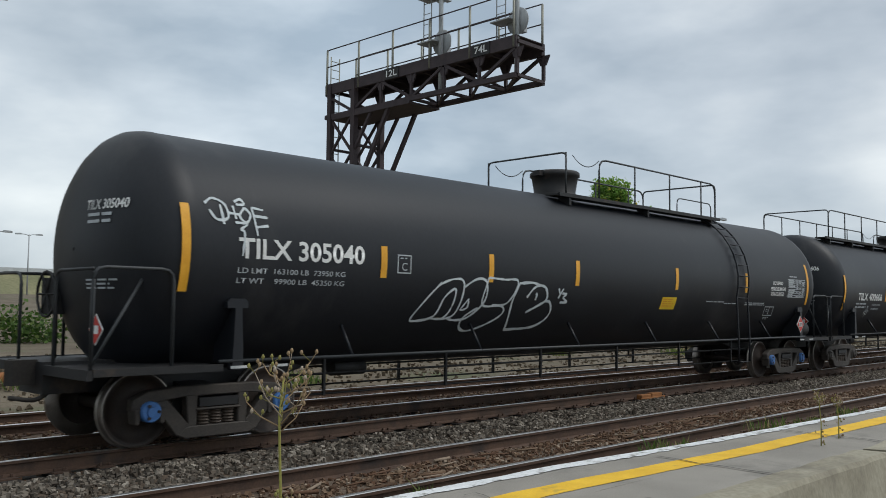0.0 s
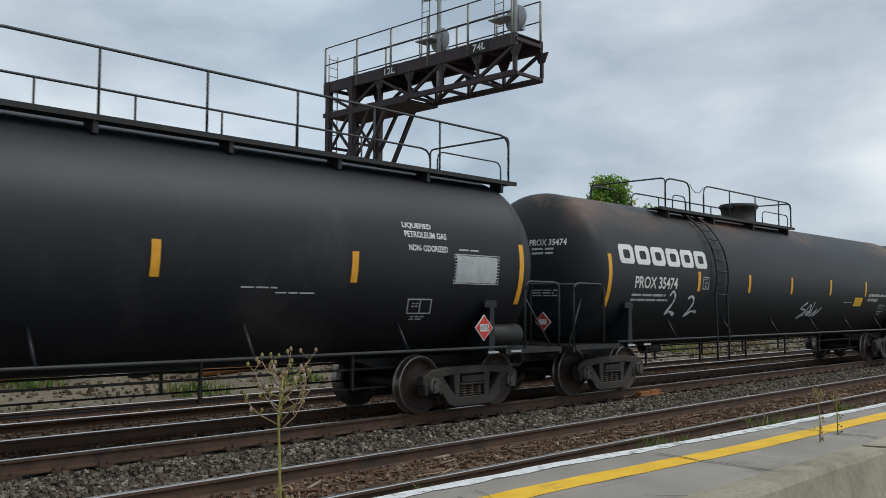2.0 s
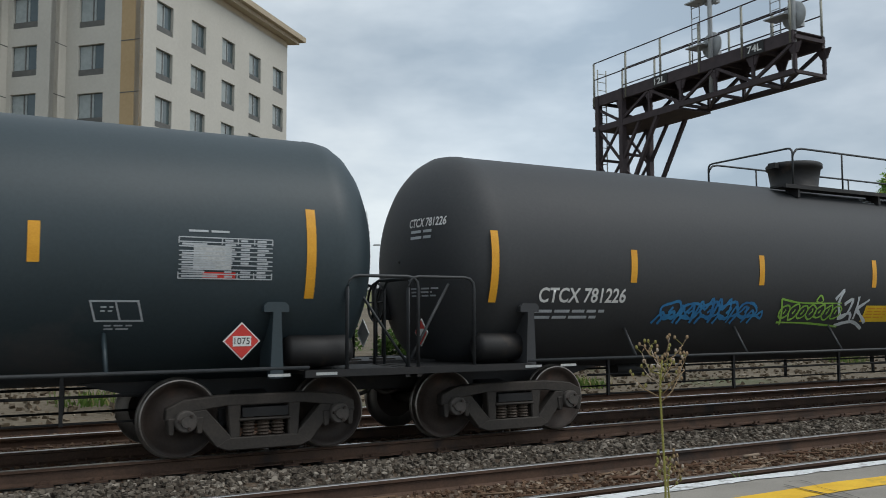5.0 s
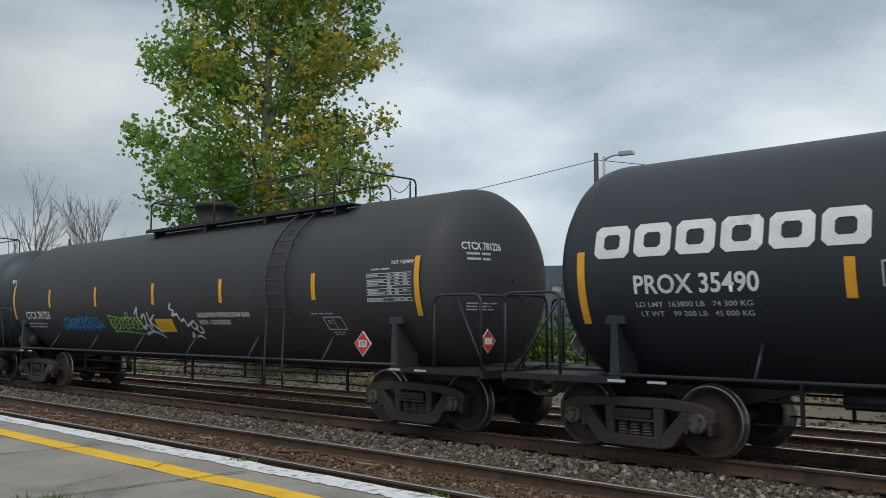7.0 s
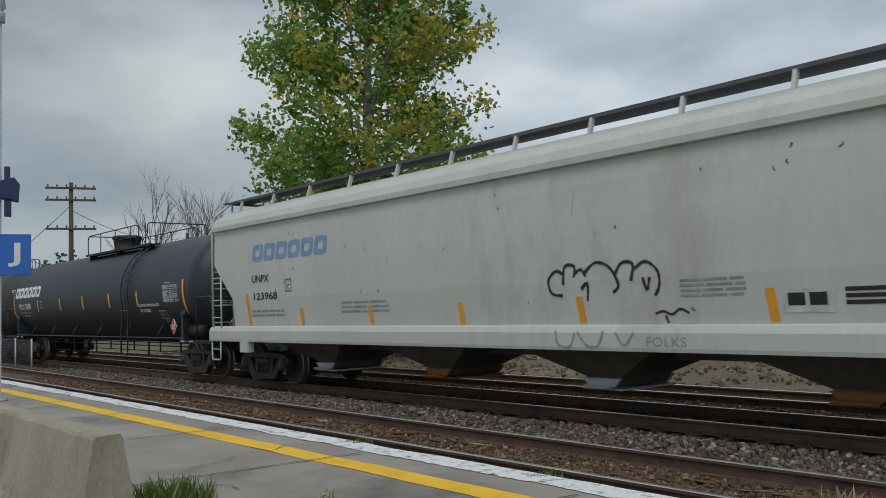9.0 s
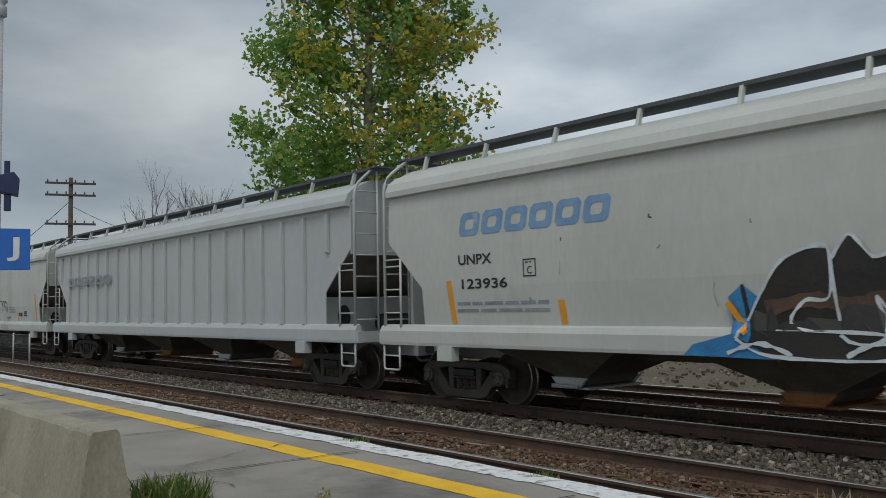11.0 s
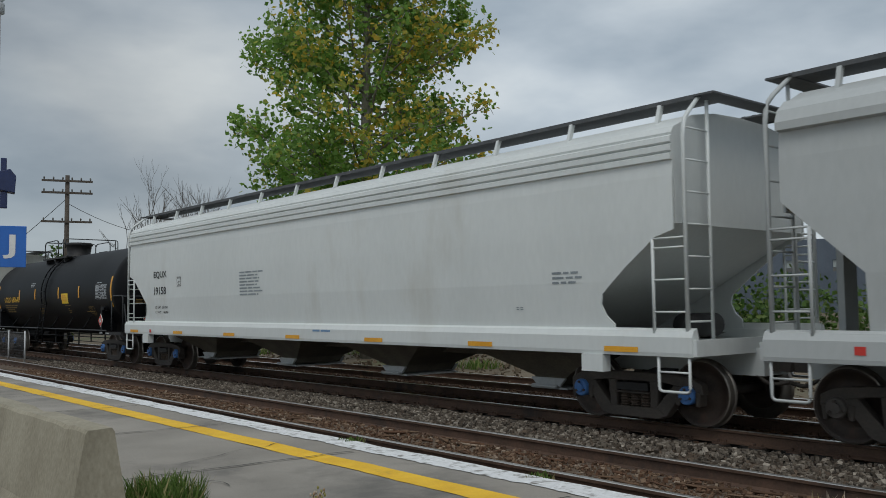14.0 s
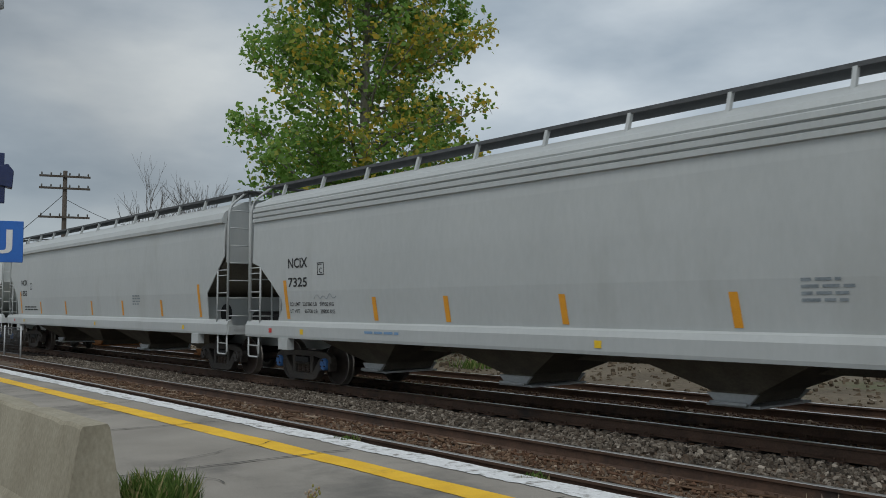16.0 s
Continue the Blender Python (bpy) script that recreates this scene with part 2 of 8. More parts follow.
BED = mat("grey_ballast_bed", (0.040, 0.034, 0.029), (0.090, 0.078, 0.066), 0.95, grain=6, fine=22, bump=1.0, bump_dist=0.05)
GROUND = mat("gravelly_ground", (0.088, 0.068, 0.044), (0.175, 0.142, 0.098), 0.95, grain=0.4, fine=9, bump=0.8, spots=(0.085, 0.10, 0.045), spot_amount=0.22, bump_dist=0.06)
ASPHALT = mat("worn_platform_asphalt", (0.215, 0.198, 0.172), (0.325, 0.300, 0.262), 0.88, grain=0.9, fine=90, bump=0.35, spots=(0.14, 0.132, 0.118), spot_amount=0.26)
EDGE_CONCRETE = mat("platform_edge_concrete", (0.16, 0.15, 0.135), (0.28, 0.265, 0.24), 0.9, grain=3, fine=50, bump=0.3, spots=(0.09, 0.085, 0.075), spot_amount=0.2)
LINE_WHITE = mat("chipped_white_edge_paint", (0.60, 0.61, 0.61), (0.76, 0.77, 0.77), 0.7, grain=16, fine=60, bump=0.15, spots=(0.20, 0.19, 0.17), spot_amount=0.32)
LINE_YELLOW = mat("worn_yellow_line_paint", (0.70, 0.40, 0.012), (0.84, 0.52, 0.03), 0.65, grain=4, fine=60, bump=0.12, spots=(0.40, 0.26, 0.05), spot_amount=0.07)
CRACK = mat("dark_crack", (0.04, 0.038, 0.034), (0.075, 0.07, 0.06), 0.95, grain=8, fine=60, bump=0.2)
BARRIER = mat("weathered_barrier_concrete", (0.215, 0.19, 0.135), (0.345, 0.315, 0.24), 0.9, grain=2.2, fine=45, bump=0.35, spots=(0.16, 0.14, 0.105), spot_amount=0.22, stretch=(1, 1, 0.6))
GANTRY = mat("dark_bronze_gantry_steel", (0.034, 0.025, 0.029), (0.062, 0.046, 0.050), 0.7, grain=3, fine=40, bump=0.1, spots=(0.075, 0.05, 0.045), spot_amount=0.12)
GANTRY_POST = mat("galvanised_post", (0.20, 0.20, 0.17), (0.32, 0.32, 0.27), 0.5, metal=0.4, grain=4, fine=40, bump=0.05)
SIGNAL_GREY = mat("signal_grey_paint", (0.32, 0.34, 0.35), (0.44, 0.46, 0.47), 0.5, grain=3, fine=40, bump=0.05)
SIGN_BLUE = mat("blue_sign_enamel", (0.015, 0.11, 0.42), (0.02, 0.14, 0.50), 0.35, grain=2, fine=30, bump=0.0)
DARK_BLUE = mat("dark_blue_housing", (0.008, 0.018, 0.07), (0.012, 0.026, 0.10), 0.35, grain=3, fine=40, bump=0.02)
POLE_WOOD = mat("weathered_pole_wood", (0.055, 0.045, 0.036), (0.11, 0.092, 0.075), 0.85, grain=3, fine=30, bump=0.3, stretch=(3, 3, 0.3))
WALL_CREAM = mat("cream_stucco", (0.50, 0.48, 0.43), (0.56, 0.54, 0.485), 0.85, grain=0.3, fine=6, bump=0.05)
WALL_TAN = mat("tan_stucco", (0.42, 0.30, 0.16), (0.48, 0.35, 0.20), 0.85, grain=0.3, fine=6, bump=0.05)
CORNICE = mat("buff_cornice", (0.42, 0.35, 0.25), (0.50, 0.42, 0.31), 0.8, grain=0.4, fine=6, bump=0.03)
WINDOW_FRAME = mat("dark_window_frame", (0.09, 0.09, 0.085), (0.13, 0.13, 0.12), 0.5, grain=3, fine=30, bump=0.0)
GLASS = mat("tinted_glass", (0.05, 0.075, 0.08), (0.07, 0.10, 0.105), 0.06, grain=0.4, fine=3, bump=0.0, spec=1.0, rough2=0.09)
CURTAIN = mat("pale_curtain", (0.30, 0.34, 0.34), (0.40, 0.44, 0.44), 0.8, grain=4, fine=30, bump=0.0)
SHED_BLUE = mat("blue_grey_cladding", (0.075, 0.095, 0.125), (0.10, 0.125, 0.16), 0.6, grain=0.5, fine=8, bump=0.05)
PALE = mat("pale_painted_metal", (0.42, 0.44, 0.45), (0.55, 0.57, 0.58), 0.55, grain=1, fine=20, bump=0.03)
HILL = mat("dry_grass_bank", (0.11, 0.12, 0.055), (0.24, 0.22, 0.12), 0.95, grain=0.15, fine=2, bump=0.6, bump_dist=0.1)
BARK = mat("grey_poplar_bark", (0.16, 0.15, 0.12), (0.28, 0.265, 0.22), 0.85, grain=4, fine=30, bump=0.4, stretch=(2, 2, 0.5))
BARK_DARK = mat("dark_twig_bark", (0.10, 0.09, 0.08), (0.17, 0.155, 0.14), 0.85, grain=4, fine=30, bump=0.2)
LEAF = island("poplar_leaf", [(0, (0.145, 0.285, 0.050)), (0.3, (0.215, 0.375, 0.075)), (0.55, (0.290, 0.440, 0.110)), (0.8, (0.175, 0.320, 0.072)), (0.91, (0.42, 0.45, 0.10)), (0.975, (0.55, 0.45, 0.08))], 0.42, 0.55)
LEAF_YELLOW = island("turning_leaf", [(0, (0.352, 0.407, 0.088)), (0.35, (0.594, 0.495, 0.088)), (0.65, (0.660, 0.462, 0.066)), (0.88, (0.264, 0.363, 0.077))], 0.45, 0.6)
BUSH = island("bush_leaf", [(0, (0.040, 0.085, 0.016)), (0.4, (0.075, 0.14, 0.026)), (0.8, (0.12, 0.17, 0.04))], 0.6, 0.3)
GRASS = island("grass_blade", [(0, (0.075, 0.135, 0.026)), (0.45, (0.13, 0.20, 0.045)), (0.75, (0.21, 0.24, 0.08)), (0.9, (0.34, 0.29, 0.14))], 0.7, 0.4)
DRY_WEED = island("dry_weed_stalk", [(0, (0.24, 0.22, 0.07)), (0.4, (0.30, 0.21, 0.12)), (0.8, (0.40, 0.33, 0.26))], 0.8)
WEED_STALK = mat("yellow_green_stalk", (0.22, 0.21, 0.045), (0.34, 0.31, 0.08), 0.7, grain=20, fine=90, bump=0.1)
FENCE_RED = mat("red_plastic_mesh", (0.62, 0.05, 0.03), (0.75, 0.08, 0.05), 0.5, grain=5, fine=40, bump=0.05)
STONES = island("ballast_stone", [(0, (0.070, 0.058, 0.046)), (0.2, (0.112, 0.094, 0.074)), (0.42, (0.156, 0.132, 0.105)), (0.62, (0.093, 0.073, 0.056)), (0.8, (0.210, 0.181, 0.149)), (0.93, (0.311, 0.274, 0.227))], 0.9)
STONES_BROWN = island("rusty_stone", [(0, (0.084, 0.049, 0.030)), (0.3, (0.137, 0.084, 0.052)), (0.55, (0.177, 0.119, 0.078)), (0.75, (0.110, 0.059, 0.035)), (0.92, (0.266, 0.205, 0.151))], 0.95)
STONES_PALE = island("pale_debris", [(0, (0.101, 0.078, 0.052)), (0.4, (0.152, 0.118, 0.082)), (0.7, (0.078, 0.058, 0.037)), (0.93, (0.265, 0.229, 0.177))], 0.95)
CABLE = mat("black_cable", (0.02, 0.02, 0.02), (0.03, 0.03, 0.03), 0.6, grain=5, fine=30, bump=0.0)
RUST_ORANGE = mat("rusty_orange_plate", (0.22, 0.085, 0.025), (0.34, 0.14, 0.045), 0.8, grain=4, fine=40, bump=0.2)


# ---- mesh helpers ----
def part(name, bm, material, parent=None, label="", smooth=False):
    me = bpy.data.meshes.new(name)
    bm.normal_update()
    bm.to_mesh(me)
    bm.free()
    for m in (material if isinstance(material, (list, tuple)) else [material]):
        me.materials.append(m)
    if smooth:
        me.shade_smooth()
    return linked(name, me, parent, label)


def linked(name, me, parent=None, label="", at=None):
    ob = new(name, me)
    if parent:
        ob.parent = parent
    if at:
        ob.location = at
    if label:
        ob["label"] = label
    return ob


def quad_index(bm, fs, mi):
    for f in fs:
        f.material_index = mi


def box(bm, x0, x1, y0, y1, z0, z1, mi=0):
    v = [bm.verts.new(p) for p in ((x0, y0, z0), (x1, y0, z0), (x1, y1, z0), (x0, y1, z0), (x0, y0, z1), (x1, y0, z1), (x1, y1, z1), (x0, y1, z1))]
    fs = [bm.faces.new([v[i] for i in q]) for q in ((3, 2, 1, 0), (4, 5, 6, 7), (0, 1, 5, 4), (1, 2, 6, 5), (2, 3, 7, 6), (3, 0, 4, 7))]
    quad_index(bm, fs, mi)
    return v


def prism(bm, poly, a0, a1, axis="y", mi=0):
    """A polygon, in the two other axes, drawn out along axis from a0 to a1."""
    def at(p, a):
        return {"x": (a, p[0], p[1]), "y": (p[0], a, p[1]), "z": (p[0], p[1], a)}[axis]
    lo, hi = [bm.verts.new(at(p, a0)) for p in poly], [bm.verts.new(at(p, a1)) for p in poly]
    n = len(poly)
    fs = [bm.faces.new((lo[i], lo[(i + 1) % n], hi[(i + 1) % n], hi[i])) for i in range(n)]
    fs += [bm.faces.new(lo[::-1]), bm.faces.new(hi)]
    quad_index(bm, fs, mi)
    bmesh.ops.recalc_face_normals(bm, faces=fs)


def tube(bm, pts, r, n=6, r1=None, mi=0, cap=True):
    """A round bar along a line of points, thinning from r to r1."""
    pts = [Vector(p) for p in pts]
    rings, k = [], len(pts)
    for i, p in enumerate(pts):
        d = (pts[min(i + 1, k - 1)] - pts[max(i - 1, 0)]).normalized()
        a = d.cross(Vector((0, 0, 1)) if abs(d.z) < 0.9 else Vector((1, 0, 0))).normalized()
        b = d.cross(a)
        rr = r if r1 is None else r + (r1 - r) * i / (k - 1)
        rings.append([bm.verts.new(p + (a * math.cos(t) + b * math.sin(t)) * rr) for t in (2 * math.pi * j / n for j in range(n))])
    fs = []
    for i in range(k - 1):
        for j in range(n):
            fs.append(bm.faces.new((rings[i][j], rings[i][(j + 1) % n], rings[i + 1][(j + 1) % n], rings[i + 1][j])))
    if cap:
        fs += [bm.faces.new(rings[0][::-1]), bm.faces.new(rings[-1])]
    for f in fs:
        f.smooth = True
        f.material_index = mi
    return rings


def lathe(bm, profile, n=32, axis="x", centre=(0, 0, 0), mi=0, caps=True, smooth=True):
    """Turned shape: rows of (along, radius) round an axis."""
    cx, cy, cz = centre
    rings = []
    for a, r in profile:
        ring = []
        for j in range(n):
            t = 2 * math.pi * j / n
            c, s = r * math.cos(t), r * math.sin(t)
            ring.append(bm.verts.new({"x": (cx + a, cy + c, cz + s), "y": (cx + c, cy + a, cz + s), "z": (cx + c, cy + s, cz + a)}[axis]))
        rings.append(ring)
    fs = []
    for i in range(len(rings) - 1):
        for j in range(n):
            fs.append(bm.faces.new((rings[i][j], rings[i][(j + 1) % n], rings[i + 1][(j + 1) % n], rings[i + 1][j])))
    for f in fs:
        f.smooth = smooth
    if caps:
        fs += [bm.faces.new(rings[0][::-1]), bm.faces.new(rings[-1])]
    quad_index(bm, fs, mi)
    bmesh.ops.recalc_face_normals(bm, faces=fs)
    return rings


def bent(pts, r=0.12, steps=3):
    """Rounds the corners of a line of points."""
    pts = [Vector(p) for p in pts]
    out = [pts[0]]
    for a, b, c in zip(pts, pts[1:], pts[2:]):
        u, w = (a - b), (c - b)
        q = min(r, u.length * 0.45, w.length * 0.45)
        p0, p1 = b + u.normalized() * q, b + w.normalized() * q
        for i in range(steps + 1):
            t = i / steps
            out.append(p0 * (1 - t) ** 2 + b * 2 * t * (1 - t) + p1 * t * t)
    out.append(pts[-1])
    return out


def empty(name, at=(0, 0, 0)):
    ob = new(name)
    ob.location = at
    ob.empty_display_size = 0.3
    return ob


# ---- markings on curved sides ----
def tank_side(r, zc):
    return lambda x, z, off: (x, -math.sqrt(max(1e-4, (r + off) ** 2 - (z - zc) ** 2)), z)


def hopper_y(z):
    return float(np.interp(z, (1.0, 1.3, 1.9, 2.6, 3.2, 3.5, 3.7), (1.50, 1.54, 1.59, 1.61, 1.60, 1.58, 1.56)))


def hopper_side(x, z, off):
    return (x, -hopper_y(z) - off, z)


def flat_side(y):
    return lambda x, z, off: (x, y - off, z)


def patch(name, parent, surf, x0, x1, z0, z1, material, off=0.006, lean=0.0, label="", rows=None):
    """A painted field laid on a side: a grid that follows its curve."""
    bm = bmesh.new()
    rows = rows or max(1, int((z1 - z0) / 0.07))
    vs = []
    for i in range(rows + 1):
        z = z0 + (z1 - z0) * i / rows
        d = lean * (z - z0)
        vs.append((bm.verts.new(surf(x0 + d, z, off)), bm.verts.new(surf(x1 + d, z, off))))
    for a, b in zip(vs, vs[1:]):
        bm.faces.new((a[0], a[1], b[1], b[0]))
    return part(name, bm, material, parent, label)


def bars(parent, surf, x0, x1, z0, z1, rows, material, name="small_print", off=0.006, seed=1, words=3):
    """Writing too small to read: rows of plain bars."""
    rng = random.Random(seed)
    bm = bmesh.new()
    h = (z1 - z0) / rows
    for i in range(rows):
        a, b = z1 - h * i, z1 - h * i - h * 0.46
        x = x0
        end = x0 + (x1 - x0) * rng.uniform(0.72, 1.0)
        while x < end - 0.03:
            w = min(end - x, (x1 - x0) / words * rng.uniform(0.5, 1.1))
            v = [bm.verts.new(surf(*p, off)) for p in ((x, b), (x + w, b), (x + w, a), (x, a))]
            bm.faces.new(v)
            x += w + 0.25 * h + 0.02
    return part(name, bm, material, parent)


def lettering(parent, surf, words, x0, x1, z0, z1, material, off=0.007, lean=0.0, label="", name="lettering"):
    """Readable words in the built-in font, fitted to a field and bent onto the side."""
    cu = bpy.data.curves.new("type", "FONT")
    cu.body = words
    cu.resolution_u = 3
    cu.offset = 0.020 if z1 - z0 > 0.13 else (0.022 if material is WHITE else 0.006)
    tmp = new("type", cu)
    me = bpy.data.meshes.new_from_object(tmp.evaluated_get(bpy.context.evaluated_depsgraph_get()))
    bpy.data.objects.remove(tmp)
    bpy.data.curves.remove(cu)
    bm = bmesh.new()
    bm.from_mesh(me)
    bpy.data.meshes.remove(me)
    xs, ys = [v.co.x for v in bm.verts], [v.co.y for v in bm.verts]
    lx, hx, ly, hy = min(xs), max(xs), min(ys), max(ys)
    for v in bm.verts:
        v.co = Vector((x0 + (v.co.x - lx) / (hx - lx) * (x1 - x0), 0, z0 + (v.co.y - ly) / (hy - ly) * (z1 - z0)))
    cuts = int((z1 - z0) / 0.08)
    for i in range(1, cuts + 1):
        z = z0 + (z1 - z0) * i / (cuts + 1)
        bmesh.ops.bisect_plane(bm, geom=bm.verts[:] + bm.edges[:] + bm.faces[:], plane_co=(0, 0, z), plane_no=(0, 0, 1))
    for v in bm.verts:
        v.co = Vector(surf(v.co.x + lean * (v.co.z - z0), v.co.z, off))
    return part(name, bm, material, parent, label)


def block_logo(parent, surf, x0, x1, z0, z1, material, count=6, lean=0.0, label="", off=0.007):
    """A company mark as a row of plain rounded blocks, some open like rings."""
    w = (x1 - x0) / count
    h = z1 - z0
    t = w * 0.24
    for i in range(count):
        bm = bmesh.new()
        a, b = x0 + i * w, x0 + i * w + w * 0.88

        def ring(xa, xb, za, zb, c):
            return [(xa + c, za), (xb - c, za), (xb, za + c), (xb, zb - c), (xb - c, zb), (xa + c, zb), (xa, zb - c), (xa, za + c)]
        outer = ring(a, b, z0, z1, h * 0.16)
        inner = ring(a + t, b - t, z0 + h * 0.27, z1 - h * 0.27, h * 0.09)
        vo, vi = [], []
        for p, q in zip(outer, inner):
            vo.append(bm.verts.new(surf(p[0] + lean * (p[1] - z0), p[1], off)))
            vi.append(bm.verts.new(surf(q[0] + lean * (q[1] - z0), q[1], off)))
        for k in range(8):
            bm.faces.new((vo[k], vo[(k + 1) % 8], vi[(k + 1) % 8], vi[k]))
        part("logo_block", bm, material, parent, label)


def strokes(name, parent, surf, lines, width, material, off=0.008, label="", wob=0.0, seed=0):
    """Sprayed lines: ribbons along smooth paths on a side."""
    rng = random.Random(seed)
    bm = bmesh.new()
    for line in lines:
        pts = []
        k = len(line)
        for i in range(k - 1):
            p0, p1, p2, p3 = (Vector(line[max(0, min(k - 1, i + d))]) for d in (-1, 0, 1, 2))
            for j in range(5):
                t = j / 5
                pts.append(0.5 * ((2 * p1) + (p2 - p0) * t + (2 * p0 - 5 * p1 + 4 * p2 - p3) * t * t + (3 * p1 - p0 - 3 * p2 + p3) * t ** 3))
        pts.append(Vector(line[-1]))
        prev = None
        for i, p in enumerate(pts):
            d = (pts[min(i + 1, len(pts) - 1)] - pts[max(i - 1, 0)]).normalized()
            nrm = Vector((-d.y, d.x)) * width * 0.5 * (1 + rng.uniform(-wob, wob))
            row = (bm.verts.new(surf(p.x + nrm.x, p.y + nrm.y, off)), bm.verts.new(surf(p.x - nrm.x, p.y - nrm.y, off)))
            if prev:
                bm.faces.new((prev[0], row[0], row[1], prev[1]))
            prev = row
    return part(name, bm, material, parent, label)


def bubble_tag(x0, x1, z0, z1, n, seed):
    """Lines of a bubble-lettered tag: closed loops side by side with inner strokes."""
    rng = random.Random(seed)
    w, h = (x1 - x0) / n, z1 - z0
    out = []
    for i in range(n):
        cx = x0 + (i + 0.5) * w
        pts = []
        for k in range(9):
            t = 2 * math.pi * k / 8 + 0.4
            pts.append((cx + w * (0.52 + rng.uniform(-0.1, 0.12)) * math.cos(t) + 0.12 * h * math.sin(t), z0 + h * 0.5 + h * (0.47 + rng.uniform(-0.1, 0.08)) * math.sin(t)))
        pts[-1] = pts[0]
        out.append(pts)
        out.append([(cx - w * 0.12, z0 + h * rng.uniform(0.3, 0.4)), (cx + w * rng.uniform(-0.05, 0.15), z0 + h * 0.55), (cx + w * 0.05, z0 + h * rng.uniform(0.6, 0.75))])
    return out


def spiky_tag(x0, x1, z0, z1, n, seed):
    """Lines of an angular tag."""
    rng = random.Random(seed)
    w, h = (x1 - x0) / n, z1 - z0
    out = []
    for i in range(n):
        a = x0 + i * w
        k = 1 - abs((i + 0.5) / n - 0.5) * 1.2
        out.append([(a + w * rng.uniform(-0.1, 0.1), z0 + h * 0.05), (a + w * 0.35, z0 + h * k * rng.uniform(0.75, 1)), (a + w * 0.6, z0 + h * k * 0.55), (a + w * 0.95, z0 + h * k * rng.uniform(0.85, 1)), (a + w * 1.0, z0 + h * 0.2), (a + w * 0.55, z0 + h * 0.3), (a + w * 0.3, z0 + h * 0.02)])
    return out


def signature(x0, x1, z0, z1, n, seed):
    rng = random.Random(seed)
    pts = [(x0 + (x1 - x0) * i / n, z0 + (z1 - z0) * (rng.uniform(0.55, 1.0) if i % 2 else rng.uniform(0, 0.4))) for i in range(n + 1)]
    return [pts, [(x0 + (x1 - x0) * 0.3, z0 + (z1 - z0) * 0.2), (x0 + (x1 - x0) * 0.38, z0 - (z1 - z0) * 0.5)]]


def diamond(parent, at, size, facing, number):
    """A hazard placard: a red square on its corner with a white panel, in a thin metal holder."""
    ax, ay, az = at
    h = size / 2
    bm = bmesh.new()

    def plate(k, d, shift=0.0, flat=False):
        pts = [(-k, 0), (0, -k), (k, 0), (0, k)] if not flat else [(-k, -k * 0.55), (k, -k * 0.55), (k, k * 0.55), (-k, k * 0.55)]
        lo = [bm.verts.new((ax + u, ay - d, az + v) if facing == "y" else (ax + d * facing[1], ay + u, az + v)) for u, v in pts]
        return lo
    f = plate(h * 1.06, 0.012)
    b = plate(h * 1.06, 0.0)
    bm.faces.new(f)
    for i in range(4):
        bm.faces.new((b[i], b[(i + 1) % 4], f[(i + 1) % 4], f[i]))
    ob = part("placard", bm, WHITE, parent, "red and white diamond hazard placard")
    bm = bmesh.new()
    bm.faces.new(plate(h * 0.97, 0.016))
    part("red_field", bm, RED, ob)
    bm = bmesh.new()
    bm.faces.new(plate(h * 0.52, 0.020, flat=True))
    part("white_panel", bm, WHITE, ob)
    if facing == "y":
        lettering(ob, flat_side(ay - 0.016), number, ax - h * 0.44, ax + h * 0.44, az - h * 0.18, az + h * 0.2, INK, off=0.008, name="number")
    return ob


# ---- wheels and trucks, built once and shared ----
WR = 0.43


def wheelset_mesh(cap):
    bm = bmesh.new()
    lathe(bm, [(-0.95, 0.075), (0.95, 0.075)], 10, "y")
    for s in (-1, 1):
        prof = [(0.645, 0.30), (0.655, WR + 0.02), (0.675, WR + 0.026), (0.69, WR + 0.004)]
        lathe(bm, [(s * a, r) for a, r in prof], 36, "y", caps=False, mi=1)
        lathe(bm, [(s * 0.69, WR + 0.004), (s * 0.79, WR)], 36, "y", caps=False, mi=1)
        lathe(bm, [(s * 0.79, WR), (s * 0.795, WR - 0.015)], 36, "y", caps=False, mi=1)
        lathe(bm, [(s * 0.795, WR - 0.015), (s * 0.79, WR - 0.055), (s * 0.75, WR - 0.07), (s * 0.735, 0.22), (s * 0.78, 0.13), (s * 0.80, 0.075)], 36, "y", caps=False)
        lathe(bm, [(s * 0.645, 0.30), (s * 0.70, 0.2), (s * 0.64, 0.08)], 36, "y", caps=False)
        lathe(bm, [(s * 0.9, 0.12), (s * 1.12, 0.12), (s * 1.135, 0.105)], 16, "y", mi=2)
        lathe(bm, [(s * 1.135, 0.062), (s * 1.15, 0.058)], 12, "y", mi=2)
        for k in range(3):
            t = 2 * math.pi * k / 3
            lathe(bm, [(s * 1.13, 0.018), (s * 1.16, 0.018)], 6, "y", (0.078 * math.cos(t), 0, 0.078 * math.sin(t)), mi=0)
    me = bpy.data.meshes.new("wheelset")
    bm.to_mesh(me)
    bm.free()
    for m in (WHEEL, TREAD, cap):
        me.materials.append(m)
    return me


